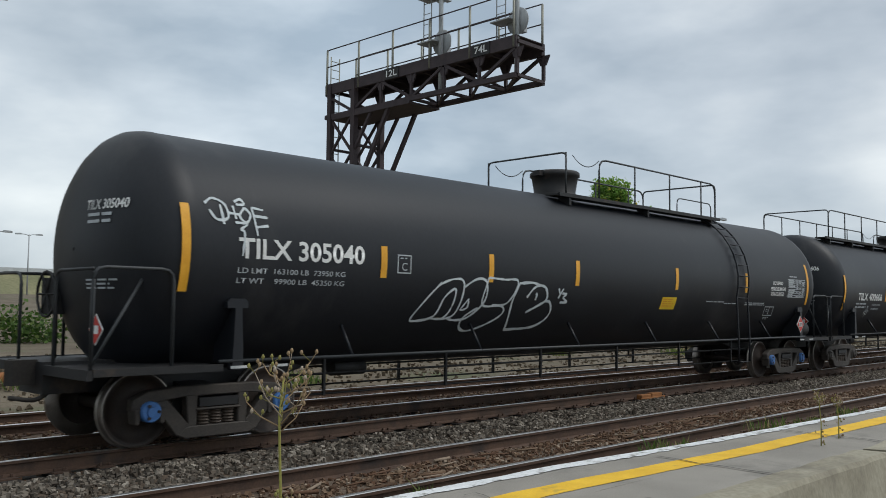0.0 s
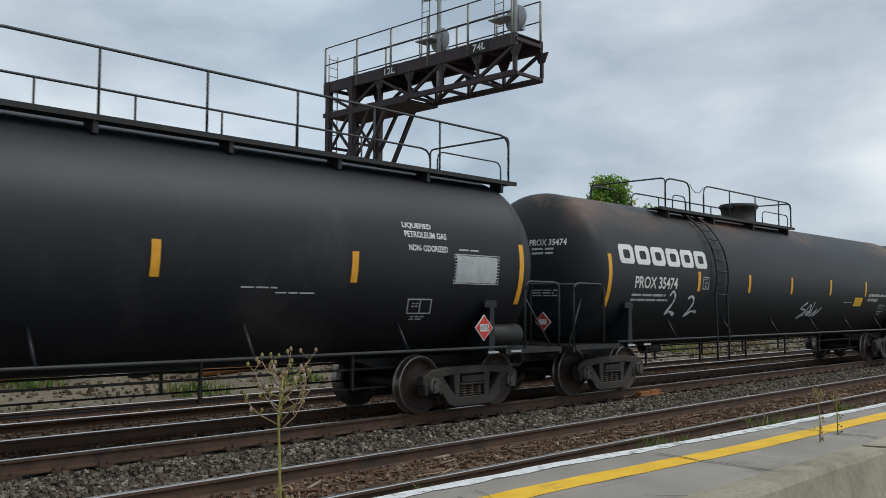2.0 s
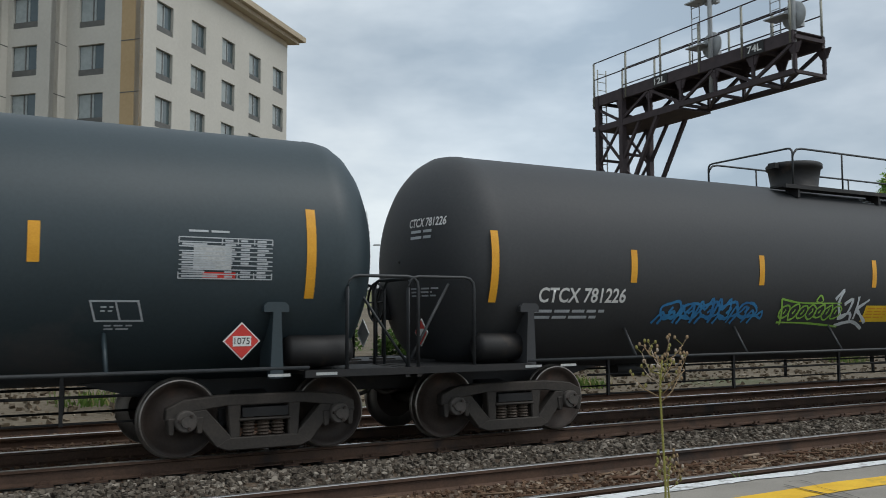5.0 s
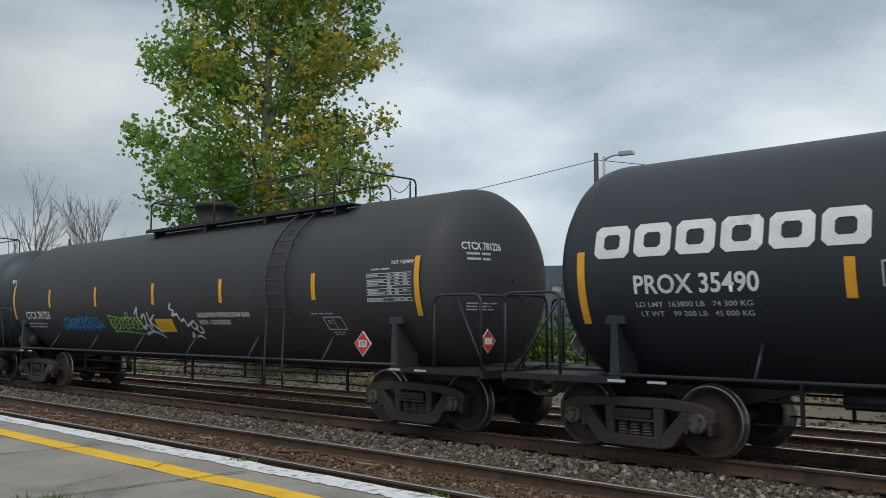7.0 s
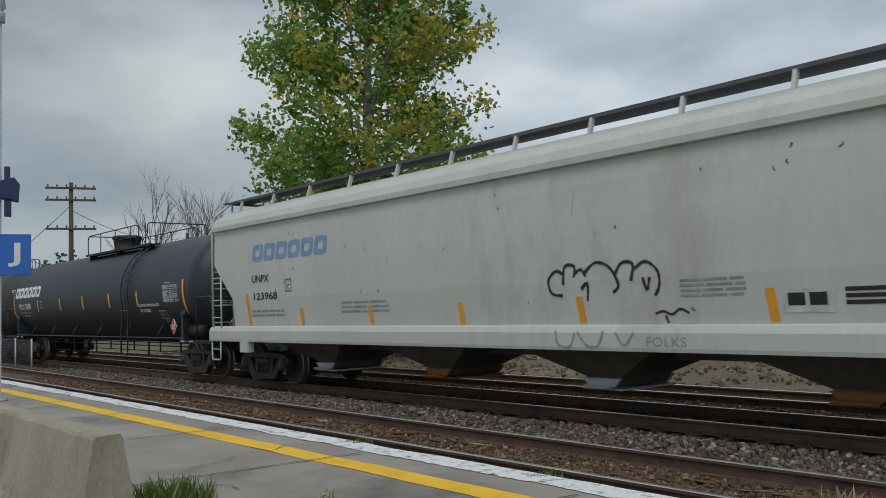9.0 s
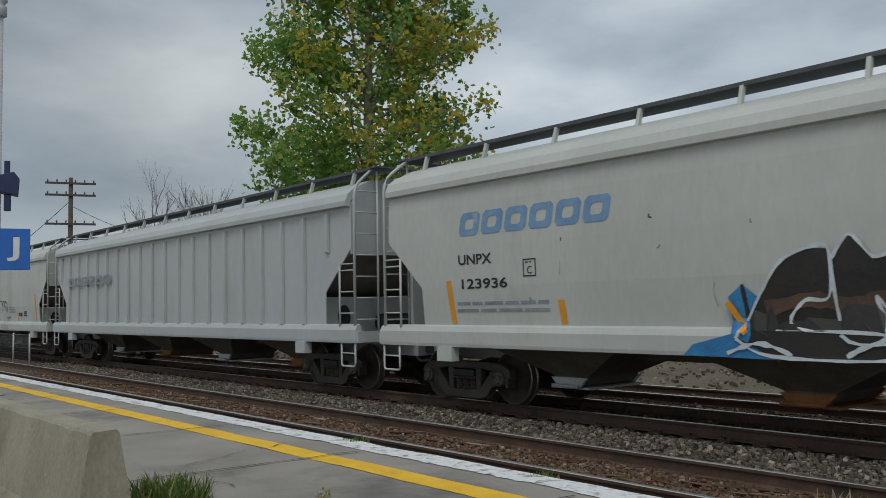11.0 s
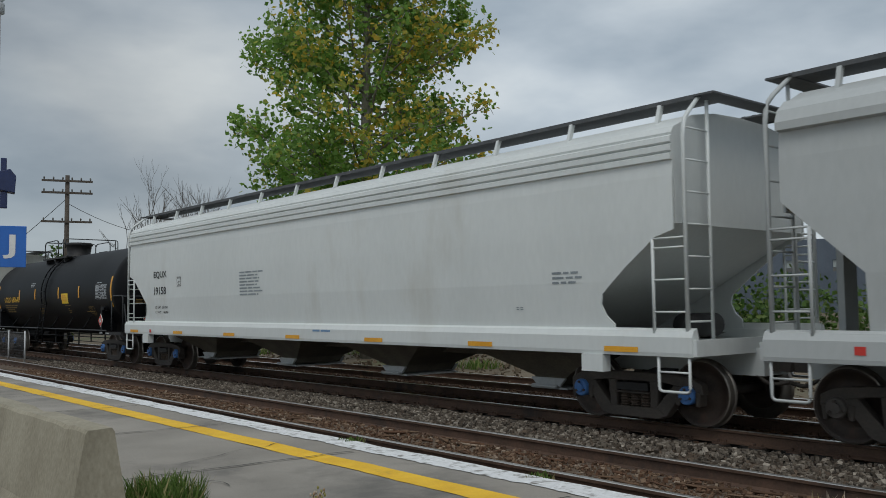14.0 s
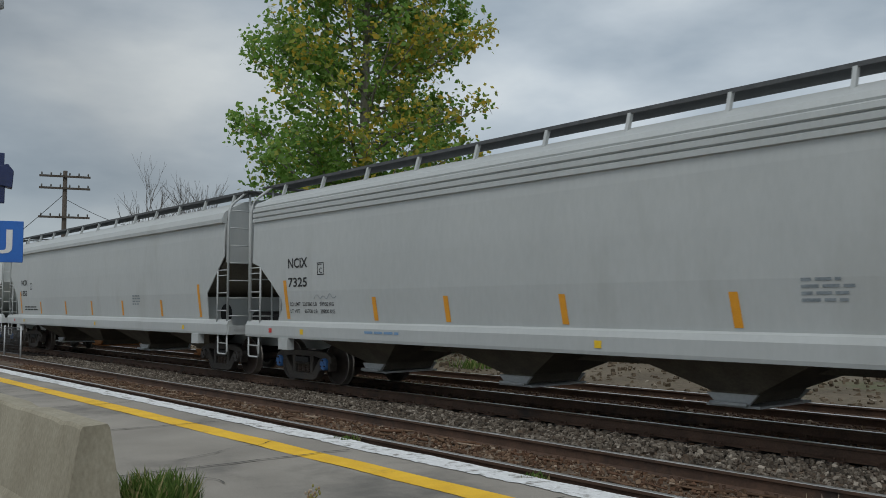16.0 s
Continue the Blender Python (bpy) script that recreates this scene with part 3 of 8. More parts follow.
def side_frame_mesh():
    bm = bmesh.new()
    y0, y1 = -0.07, 0.07
    prism(bm, [(-1.09, 0.44), (-1.08, 0.57), (-0.90, 0.655), (-0.50, 0.69), (0.50, 0.69), (0.90, 0.655), (1.08, 0.57), (1.09, 0.44), (0.90, 0.45), (0.78, 0.53), (0.45, 0.57), (-0.45, 0.57), (-0.78, 0.53), (-0.90, 0.45)], y0, y1)
    for s in (-1, 1):
        # slanted tension arm, upright column, pedestal over the bearing
        prism(bm, [(s * 0.86, 0.53), (s * 0.66, 0.55), (s * 0.38, 0.24), (s * 0.36, 0.12), (s * 0.54, 0.13)], y0 - 0.004, y1 + 0.004)
        prism(bm, [(s * 0.42, 0.585), (s * 0.27, 0.585), (s * 0.28, 0.20), (s * 0.39, 0.20)], y0 + 0.004, y1 - 0.004)
        prism(bm, [(s * 1.05, 0.29), (s * 1.07, 0.47), (s * 0.68, 0.47), (s * 0.70, 0.29), (s * 0.755, 0.29), (s * 0.775, 0.385), (s * 0.985, 0.385), (s * 1.0, 0.29)], y0 - 0.02, y1 + 0.02)
    prism(bm, [(-0.55, 0.135), (-0.42, 0.085), (0.42, 0.085), (0.55, 0.135), (0.42, 0.225), (-0.42, 0.225)], y0 - 0.008, y1 + 0.008)
    box(bm, -0.30, 0.30, y0 - 0.03, y1 + 0.03, 0.40, 0.43)
    bmesh.ops.bevel(bm, geom=bm.edges[:], offset=0.012, segments=1, affect="EDGES", clamp_overlap=True)
    me = bpy.data.meshes.new("side_frame")
    bm.to_mesh(me)
    bm.free()
    me.materials.append(TRUCK)
    return me


def spring_mesh():
    bm = bmesh.new()
    lathe(bm, [(0.225 + 0.018 * i, 0.078 if i % 2 else 0.056) for i in range(13)], 10, "z", smooth=False)
    me = bpy.data.meshes.new("spring")
    bm.to_mesh(me)
    bm.free()
    me.materials.append(SPRING)
    return me


def bolster_mesh():
    bm = bmesh.new()
    prism(bm, [(-0.9, 0.46), (-0.5, 0.36), (0.5, 0.36), (0.9, 0.46), (0.9, 0.60), (0.3, 0.70), (-0.3, 0.70), (-0.9, 0.60)], -0.2, 0.2, "x")
    for s in (-1, 1):
        tube(bm, [(s * 0.42, -0.85, 0.34), (s * 0.42, 0.85, 0.34)], 0.05)
        box(bm, s * 0.40 - 0.06, s * 0.40 + 0.06, -0.82, -0.66, 0.28, 0.52)
        box(bm, s * 0.40 - 0.06, s * 0.40 + 0.06, 0.66, 0.82, 0.28, 0.52)
    lathe(bm, [(0.68, 0.2), (0.82, 0.2)], 16, "z")
    box(bm, -0.26, 0.26, -1.09, -0.90, 0.445, 0.545)
    box(bm, -0.26, 0.26, 0.90, 1.09, 0.445, 0.545)
    me = bpy.data.meshes.new("truck")
    bm.to_mesh(me)
    bm.free()
    me.materials.append(FRAME_BLACK)
    return me


AXLES = {"blue": wheelset_mesh(CAP_BLUE), "grey": wheelset_mesh(CAP_GREY)}
SIDE_FRAME, SPRINGS, BOLSTER = side_frame_mesh(), spring_mesh(), bolster_mesh()
WHEELSETS = []


def truck(car, x, caps):
    """A two-axle truck under a car."""
    t = linked("truck", BOLSTER, car, "grimy cast steel two-axle truck", (x, 0, 0))
    for s in (-1, 1):
        linked("side_frame", SIDE_FRAME, t, at=(0, s * 1.0, 0))
        for x in (-0.17, 0.0, 0.17):
            linked("spring", SPRINGS, t, "rusty coil spring", at=(x, s * 1.0, 0))
        w = linked("wheelset", AXLES[caps], t, "steel wheels with blue bearing caps" if caps == "blue" else "steel wheels on an axle", at=(s * 0.88, 0, WR))
        WHEELSETS.append(w)


def coupler(car, x, s):
    bm = bmesh.new()
    box(bm, min(x, x - s * 0.75), max(x, x - s * 0.75), -0.09, 0.09, 0.78, 0.94)
    prism(bm, [(x - s * 0.04, -0.13), (x + s * 0.24, -0.16), (x + s * 0.30, -0.08), (x + s * 0.16, -0.02), (x + s * 0.20, 0.10), (x + s * 0.02, 0.15)], 0.72, 1.0, "z")
    tube(bm, bent([(x - s * 0.3, -0.25, 0.78), (x + s * 0.02, -0.3, 0.55), (x + s * 0.3, -0.22, 0.6)], 0.1), 0.028)
    return part("coupler", bm, TRUCK, car, "rusty knuckle coupler and air hose")


def rungs(bm, p, q, a, b, n, r=0.012):
    """Ladder: two stiles from a to b offset by p and q, with n rungs."""
    a, b, p, q = Vector(a), Vector(b), Vector(p), Vector(q)
    tube(bm, [a + p, b + p], r * 1.5)
    tube(bm, [a + q, b + q], r * 1.5)
    for i in range(n):
        m = a.lerp(b, (i + 0.5) / n)
        tube(bm, [m + p, m + q], r)


TRAIN = []


def tank_car(label, xc, spread, half, paint, stripes, ladder, deck, dome, r=1.5, zc=2.28, caps="grey", gap=None, stripe=None, end_stripe=(1.72, 2.72), stripe_z=(2.02, 2.45), rail_h=0.63, tank_end=1):
    car = empty("tank_car", (xc, YC, 0))
    tagged(car, label, "tank car", "cars of the freight train")
    TRAIN.append((car, xc))
    surf = tank_side(r, zc)
    # shell with domed ends
    bm = bmesh.new()
    dep = r * 0.46
    prof = []
    for i in range(9):
        t = math.pi / 2 * i / 8
        prof.append((-half + dep * (1 - math.sin(t)) , max(0.02, r * math.cos(t) ** 0.92 if i < 8 else 0.02)))
    prof = prof[::-1]
    body = [(-half + dep + 0.02, r + 0.001), (-half + dep + 0.09, r + 0.006)] + [(x, r) for x in np.linspace(-half + dep + 0.12, half - dep - 0.12, 9)] + [(half - dep - 0.09, r + 0.006), (half - dep - 0.02, r + 0.001)]
    lathe(bm, prof + body + [(-a, q) for a, q in prof[::-1]], 64, "x", (0, 0, zc), caps=False)
    part("tank", bm, paint, car)
    st = stripe or YELLOW
    for i, x in enumerate(stripes):
        ends = i in (0, len(stripes) - 1)
        z0, z1 = end_stripe if ends else stripe_z
        patch("reflective_stripe", car, surf, x - 0.055, x + 0.055, z0, z1, st, label="amber reflective stripe")
    for s in (-1, 1):
        # end deck on the stub sill, uprights of the saddle, coupler, railing
        bm = bmesh.new()
        xt = s * spread / 2
        xe = s * (spread / 2 + 1.78)
        lo, hi = sorted((xt - s * 1.1, xe))
        box(bm, lo, hi, -0.33, 0.33, 0.62, 0.98)
        prism(bm, [(xt - s * 2.3, 0.92), (xt - s * 0.9, 0.56), (xt + s * 0.6, 0.56), (xt + s * 0.6, 1.02), (xt - s * 2.3, 1.02)], -0.36, 0.36)
        part("stub_sill", bm, FRAME_BLACK, car, "black steel stub sill")
        lo, hi = sorted((s * (half - 1.15), xe - s * 0.06))
        for w in (-1, 1):
            bm = bmesh.new()
            prism(bm, [(w * 0.33, 0.905), (w * 1.41, 0.905), (w * 1.41, 0.875), (w * 1.47, 0.875), (w * 1.47, 0.955), (w * 1.41, 0.955), (w * 1.41, 0.945), (w * 0.33, 0.945)], lo, hi, "x")
            part("end_deck", bm, FRAME_BLACK, car, "black steel end deck")
        bm = bmesh.new()
        lo, hi = sorted((xe, xe - s * 0.06))
        box(bm, lo, hi, -1.46, 1.46, 0.84, 0.95)
        part("end_sill", bm, FRAME_BLACK, car)
        coupler(car, xe + s * 0.02, s)
        for w in (-1, 1):
            bm = bmesh.new()
            prism(bm, [(xt - 0.075, 0.88), (xt + 0.075, 0.88), (xt + 0.045, 1.60), (xt - 0.045, 1.60)], w * 1.465, w * 1.36)
            prism(bm, [(xt - 0.05, 0.95), (xt + 0.05, 0.95), (xt + 0.03, 1.58), (xt - 0.03, 1.58)], w * 1.36, w * 1.0)
            prism(bm, [(xt - 0.14, 1.60), (xt - 0.14, 1.67), (xt - 0.10, 1.71), (xt + 0.10, 1.71), (xt + 0.14, 1.67), (xt + 0.14, 1.60)], w * 1.44, w * 1.24)
            part("saddle_post", bm, paint, car)
        bm = bmesh.new()
        x1, x2 = xe - s * 0.95, xe - s * 0.04
        tube(bm, bent([(x1, -1.44, 0.95), (x1, -1.44, 2.02), (x2, -1.44, 2.02), (x2, -1.44, 0.95)], 0.14), 0.022)
        tube(bm, bent([(x2, -1.44, 2.0), (x2, -0.5, 2.0), (x2, -0.5, 0.95)], 0.14), 0.020)
        tube(bm, [(x2 - s * 0.05, -1.3, 0.95), (x1 + s * 0.2, -1.15, 1.95)], 0.018)
        part("end_railing", bm, PIPE, car, "bent pipe end railing")
        bm = bmesh.new()
        tube(bm, bent([(x1, 1.44, 0.95), (x1, 1.44, 2.02), (x2, 1.44, 2.02), (x2, 1.44, 0.95)], 0.14), 0.022)
        tube(bm, bent([(x2, 1.44, 2.0), (x2, 0.5, 2.0), (x2, 0.5, 0.95)], 0.14), 0.020)
        part("end_railing", bm, PIPE, car)
        for k in range(2):
            patch("sill_label", car, flat_side(-1.47), xt + 0.55 * k - 0.1, xt + 0.25 + 0.55 * k - 0.1, 0.898, 0.93, WHITE_WORN)
        truck(car, xt, caps)
    # brake wheel and air tank
    bm = bmesh.new()
    wx = -half + 0.0
    tr = [(wx, 0.75 + 0.28 * math.cos(2 * math.pi * i / 20), 1.75 + 0.28 * math.sin(2 * math.pi * i / 20)) for i in range(21)]
    tube(bm, tr, 0.018, 5, cap=False)
    for k in range(6):
        t = math.pi * k / 3
        tube(bm, [(wx, 0.75, 1.75), (wx, 0.75 + 0.28 * math.cos(t), 1.75 + 0.28 * math.sin(t))], 0.012, 4)
    box(bm, wx + 0.02, wx + 0.26, 0.55, 0.95, 1.5, 1.95)
    tube(bm, [(wx + 0.12, 0.75, 1.5), (wx + 0.12, 0.75, 0.96)], 0.03)
    part("brake_wheel", bm, FRAME_BLACK, car, "black handbrake wheel and gearbox")
    bm = bmesh.new()
    bx = tank_end * (half - 0.9)
    lathe(bm, [(bx - 0.42, 0.02), (bx - 0.40, 0.13), (bx - 0.34, 0.18), (bx + 0.34, 0.18), (bx + 0.40, 0.13), (bx + 0.42, 0.02)], 18, "x", (0, -1.16, 1.16))
    part("air_reservoir", bm, FRAME_BLACK, car)
    # pipes along both flanks, struts up to the shell, hung brake pipes
    x0, x1 = -half + 1.1, half - 1.1
    for w in (-1, 1):
        bm = bmesh.new()
        tube(bm, [(x0, w * 1.45, 0.985), (x1, w * 1.45, 0.985)], 0.024, 6)
        part("side_pipe", bm, PIPE, car)
    for i in range(6):
        x = -spread / 2 + 1.75 + (spread - 3.5) * i / 5
        for w in (-1, 1):
            bm = bmesh.new()
            tube(bm, [(x, w * 1.20, 1.38), (x, w * 1.45, 0.985)], 0.026, 4)
            part("pipe_bracket", bm, paint, car)
    for w in (-1, 1):
        for inset, y, z, rad in ((1.6, 0.62, 0.70, 0.018), (1.4, 0.60, 0.42, 0.015)):
            bm = bmesh.new()
            tube(bm, [(x0 + inset, w * y, z), (x1 - inset, w * y, z)], rad, 6)
            part("brake_pipe", bm, FRAME_BLACK, car)
    n = int((spread - 4) / 2.15)
    for i in range(n + 1):
        x = -spread / 2 + 2 + (spread - 4) * i / n
        for w in (-1, 1):
            bm = bmesh.new()
            box(bm, x - 0.02 + 0.07 * w, x + 0.02 + 0.07 * w, w * 0.62 - 0.02, w * 0.62 + 0.02, 0.40, 1.0)
            part("pipe_hanger", bm, FRAME_BLACK, car)
    bm = bmesh.new()
    lathe(bm, [(-0.3, 0.11), (0.3, 0.11)], 14, "x", (-spread / 2 + 2.6, -0.3, 0.74))
    part("brake_cylinder", bm, FRAME_BLACK, car)
    # side ladder, one each flank
    for w in (-1, 1):
        bm = bmesh.new()
        if ladder is None:
            break
        angs = np.linspace(-0.25, 1.15, 10)
        pth = [(0, w * 1.56, 0.50), (0, w * 1.56, 1.0)] + [(0, w * (r + 0.07) * math.cos(a), zc + (r + 0.07) * math.sin(a)) for a in angs]
        for dx in (-0.26, 0.26):
            tube(bm, [(ladder + dx, y, z) for _, y, z in pth], 0.022, 5)
        for i in range(12):
            k = i / 11 * (len(pth) - 1)
            a, b = Vector(pth[int(k)]), Vector(pth[min(int(k) + 1, len(pth) - 1)])
            m = a.lerp(b, k - int(k))
            tube(bm, [m + Vector((ladder - 0.27, 0, 0)), m + Vector((ladder + 0.27, 0, 0))], 0.014, 5)
        part("ladder", bm, paint if w < 0 else FRAME_BLACK, car, "steel side ladder")
    # roof walkway, railings and the dome housing
    top = zc + r
    d0, d1 = deck
    bm = bmesh.new()
    yw = 0.62
    for s in (-1, 1):
        zz = zc + math.sqrt(r * r - yw * yw)
        box(bm, d0 - 0.2, d1 + 0.2, min(s * yw, s * (yw + 0.30)), max(s * yw, s * (yw + 0.30)), zz + 0.02, zz + 0.05)
        box(bm, d0 - 0.2, d1 + 0.2, min(s * (yw + 0.29), s * (yw + 0.33)), max(s * (yw + 0.29), s * (yw + 0.33)), zz + 0.0, zz + 0.065)
        for x in np.linspace(d0 + 0.15, d1 - 0.15, max(3, int((d1 - d0) / 1.5))):
            box(bm, x - 0.03, x + 0.03, min(s * (yw + 0.05), s * (yw + 0.30)), max(s * (yw + 0.05), s * (yw + 0.30)), zz - 0.14, zz + 0.022)
    part("walkway", bm, FRAME_BLACK, car, "black grated roof walkway")
    zz = zc + math.sqrt(r * r - yw * yw) + 0.05
    for s in (-1, 1):
        bm = bmesh.new()
        y = s * (yw + 0.31)
        gap = gap or (dome - 0.1, dome + 1.0)
        for a, b in ((d0, gap[0]), (gap[1], d1)):
            if b - a < 0.6:
                tube(bm, [(a, y, zz), (a, y, zz + rail_h)], 0.019, 5)
                continue
            tube(bm, bent([(a, y, zz), (a, y, zz + rail_h), (b, y, zz + rail_h), (b, y, zz)], 0.22), 0.019, 5)
            for x in np.arange(a + 1.25, b - 0.5, 1.35):
                tube(bm, [(x, y, zz), (x, y, zz + rail_h)], 0.017, 5)
            lo2 = max(a + 0.3, b - 1.7)
            tube(bm, bent([(lo2, y, zz), (lo2, y, zz + 0.30), (b - 0.2, y, zz + 0.30), (b - 0.2, y, zz)], 0.15), 0.013, 5)
        chain = [(gap[0] + (gap[1] - gap[0]) * i / 8, y, zz + rail_h - 0.03 - 0.65 * (i / 8) * (1 - i / 8)) for i in range(9)]
        tube(bm, chain, 0.009, 4)
        part("roof_railing", bm, PIPE, car, "pipe safety railing with a chain")
    for x in (d0, d1):
        bm = bmesh.new()
        tube(bm, bent([(x, -yw - 0.31, zz + 0.3), (x, -yw - 0.31, zz + rail_h), (x, yw + 0.31, zz + rail_h), (x, yw + 0.31, zz + 0.3)], 0.1), 0.018, 5)
        part("cross_railing", bm, PIPE, car)
    bm = bmesh.new()
    lathe(bm, [(-0.12, 0.52), (0.05, 0.44), (0.07, 0.40), (0.38, 0.45), (0.40, 0.485), (0.47, 0.485), (0.50, 0.45), (0.52, 0.02)], 28, "z", (dome, 0, top))
    box(bm, dome - 0.58, dome - 0.40, -0.08, 0.08, top + 0.38, top + 0.48)
    box(bm, dome + 0.40, dome + 0.56, -0.08, 0.08, top + 0.40, top + 0.47)
    part("dome_housing", bm, FRAME_BLACK if paint is not SLATE else SLATE, car, "round black valve housing with a lid")
    for s in (-1, 1):
        diamond(car, (s * (half - 0.06), -0.55, 1.34), 0.34, ("x", s), "1075")
    return car, surf


def hopper_car(label, xc, spread, paint, half=9.0, ribbed=False, stripes=(), outlets=4, caps="grey", round_cut=False, fluted=False):
    car = empty("covered_hopper_car", (xc, YC, 0))
    tagged(car, label, "hopper car", "cars of the freight train")
    TRAIN.append((car, xc))
    e = half - 0.30
    ztop = 3.52

    def edge(z):
        if round_cut:
            return float(np.interp(z, (1.0, 1.35, 1.45, 1.6, 1.74, 2.1, 2.44, 2.52), (e - 0.95, e - 1.0, e - 1.12, e - 1.20, e - 1.17, e - 0.74, e - 0.28, e)))
        return float(np.interp(z, (1.0, 1.9, 2.72), (e - 0.9, e - 0.9, e)))
    zs = [1.20, 1.35, 1.45, 1.52, 1.6, 1.67, 1.74, 1.9, 2.1, 2.3, 2.44, 2.52, 2.72, 2.95, 3.2, ztop]
    for s in (-1, 1):
        bm = bmesh.new()
        rows = []
        for z in zs:
            k = edge(z)
            rows.append([bm.verts.new((x, s * (1.55 if ribbed else hopper_y(z)), z)) for x in np.linspace(-k, k, 13)])
        inner = [[bm.verts.new((v.co.x, v.co.y - s * 0.025, v.co.z)) for v in row] for row in rows]
        for lay in (rows, inner):
            for p, q in zip(lay, lay[1:]):
                for i in range(12):
                    bm.faces.new((p[i], p[i + 1], q[i + 1], q[i]))
        for i in range(len(rows) - 1):
            for k in (0, 12):
                bm.faces.new((rows[i][k], rows[i + 1][k], inner[i + 1][k], inner[i][k]))
        for k in (0, len(rows) - 1):
            for i in range(12):
                bm.faces.new((rows[k][i], rows[k][i + 1], inner[k][i + 1], inner[k][i]))
        bmesh.ops.recalc_face_normals(bm, faces=bm.faces[:])
        part("side_sheet", bm, paint, car)
        # eave plate with flutes, and the sill
        bm = bmesh.new()
        if fluted:
            prof = [(1.56, 3.38), (1.63, 3.40), (1.63, 3.47), (1.59, 3.49), (1.63, 3.51), (1.63, 3.58), (1.59, 3.60), (1.63, 3.62), (1.62, 3.69), (1.58, 3.71), (1.59, 3.74), (1.54, 3.82), (1.40, 3.875), (1.38, 3.78), (1.54, 3.5)]
        else:
            prof = [(1.55, 3.49), (1.665, 3.51), (1.67, 3.60), (1.61, 3.74), (1.44, 3.87), (1.40, 3.78), (1.55, 3.6)]
        prism(bm, [(s * y, z) for y, z in prof], -e, e, "x")
        part("eave_plate", bm, paint, car)
        bm = bmesh.new()
        prism(bm, [(s * y, z) for y, z in ((1.50, 0.95), (1.63, 0.95), (1.64, 1.0), (1.64, 1.19), (1.60, 1.27), (1.53, 1.30), (1.50, 1.2))], -half + 0.05, half - 0.05, "x")
        part("side_sill", bm, paint, car)
        if ribbed:
            for x in np.arange(-e + 0.5, e - 0.3, 0.88):
                bm = bmesh.new()
                z0 = 1.26 if abs(x) < e - 0.95 else 2.65
                prism(bm, [(s * 1.556, z0), (s * 1.62, z0 + 0.03), (s * 1.62, 3.41), (s * 1.556, 3.42)], x - 0.045, x + 0.045, "x")
                part("side_post", bm, paint, car)
    bm = bmesh.new()
    arc = [(-1.42, 3.865), (-1.1, 4.02), (-0.6, 4.10), (0, 4.12), (0.6, 4.10), (1.1, 4.02), (1.42, 3.865), (1.3, 3.76), (-1.3, 3.76)]
    prism(bm, arc, -e + 0.02, e - 0.02, "x")
    for x in np.linspace(-e + 1.4, e - 1.4, 10):
        box(bm, x - 0.5, x + 0.5, -0.24, 0.24, 4.10, 4.19)
    part("roof", bm, paint, car)
    for s in (-1, 1):
        # walkway boards, on brackets
        bm = bmesh.new()
        y0, y1 = sorted((s * 0.58, s * 1.12))
        box(bm, -e - 0.1, e + 0.1, y0, y1, 4.235, 4.255)
        box(bm, -e - 0.1, e + 0.1, s * 1.12 - 0.012, s * 1.12 + 0.012, 4.215, 4.27)
        for x in np.arange(-e, e, 0.16):
            box(bm, x, x + 0.05, y0 + 0.02, y1 - 0.02, 4.256, 4.268)
        part("walkway", bm, GRATE, car, "galvanised grated roof walkway")
        for x in np.linspace(-e + 0.5, e - 0.5, 12):
            bm = bmesh.new()
            prism(bm, [(s * 1.06, 4.235), (s * 1.13, 4.235), (s * 1.22, 3.94), (s * 1.15, 3.97)], x - 0.027, x + 0.027, "x")
            part("walkway_bracket", bm, paint, car)
    for s in (-1, 1):
        xt = s * spread / 2
        # end sheet above, sloping floor below, centre sill, deck
        bm = bmesh.new()
        lo, hi = sorted((s * (e - 0.03), s * e))
        prism(bm, [(-1.54, 2.60), (1.54, 2.60), (1.56, 3.5), (1.42, 3.84), (0.6, 4.07), (-0.6, 4.07), (-1.42, 3.84), (-1.56, 3.5)], lo, hi, "x")
        part("end_sheet", bm, paint, car)
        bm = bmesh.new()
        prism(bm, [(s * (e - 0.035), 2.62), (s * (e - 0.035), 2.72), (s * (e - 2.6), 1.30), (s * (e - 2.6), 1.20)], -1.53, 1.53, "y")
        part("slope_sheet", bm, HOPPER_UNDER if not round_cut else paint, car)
        if not round_cut:
            bm = bmesh.new()
            lo, hi = sorted((s * (e - 1.22), s * (e - 1.17)))
            box(bm, lo, hi, -1.5, 1.5, 1.07, 1.82)
            part("bulkhead", bm, paint, car, "painted bulkhead under the slope sheet")
            # flat black discs stand for the shaded inside of two openings
            for w in (-1, 1):
                bm = bmesh.new()
                oval = [(w * 0.95 + 0.15 * math.cos(t), 1.42 + 0.24 * math.sin(t)) for t in np.linspace(0, 2 * math.pi, 18, endpoint=False)]
                lo, hi = sorted((s * (e - 1.17), s * (e - 1.162)))
                prism(bm, oval, lo, hi, "x")
                part("hand_hole_disc", bm, INK, car, "black oval disc for the shade inside an opening")
        if not round_cut:
            bm = bmesh.new()
            lo, hi = sorted((s * (e + 0.004), s * (e + 0.09)))
            box(bm, lo, hi, -0.17, 0.17, 1.07, 4.06)
            part("centre_post", bm, paint, car, "broad painted end post")
        bm = bmesh.new()
        lo, hi = sorted((xt - s * 1.3, s * (half + 0.1)))
        box(bm, lo, hi, -0.3, 0.3, 0.66, 1.02)
        lo, hi = sorted((s * (e - 1.4), s * half))
        box(bm, lo, hi, -1.49, 1.49, 1.03, 1.07)
        lo, hi = sorted((s * half, s * (half - 0.06)))
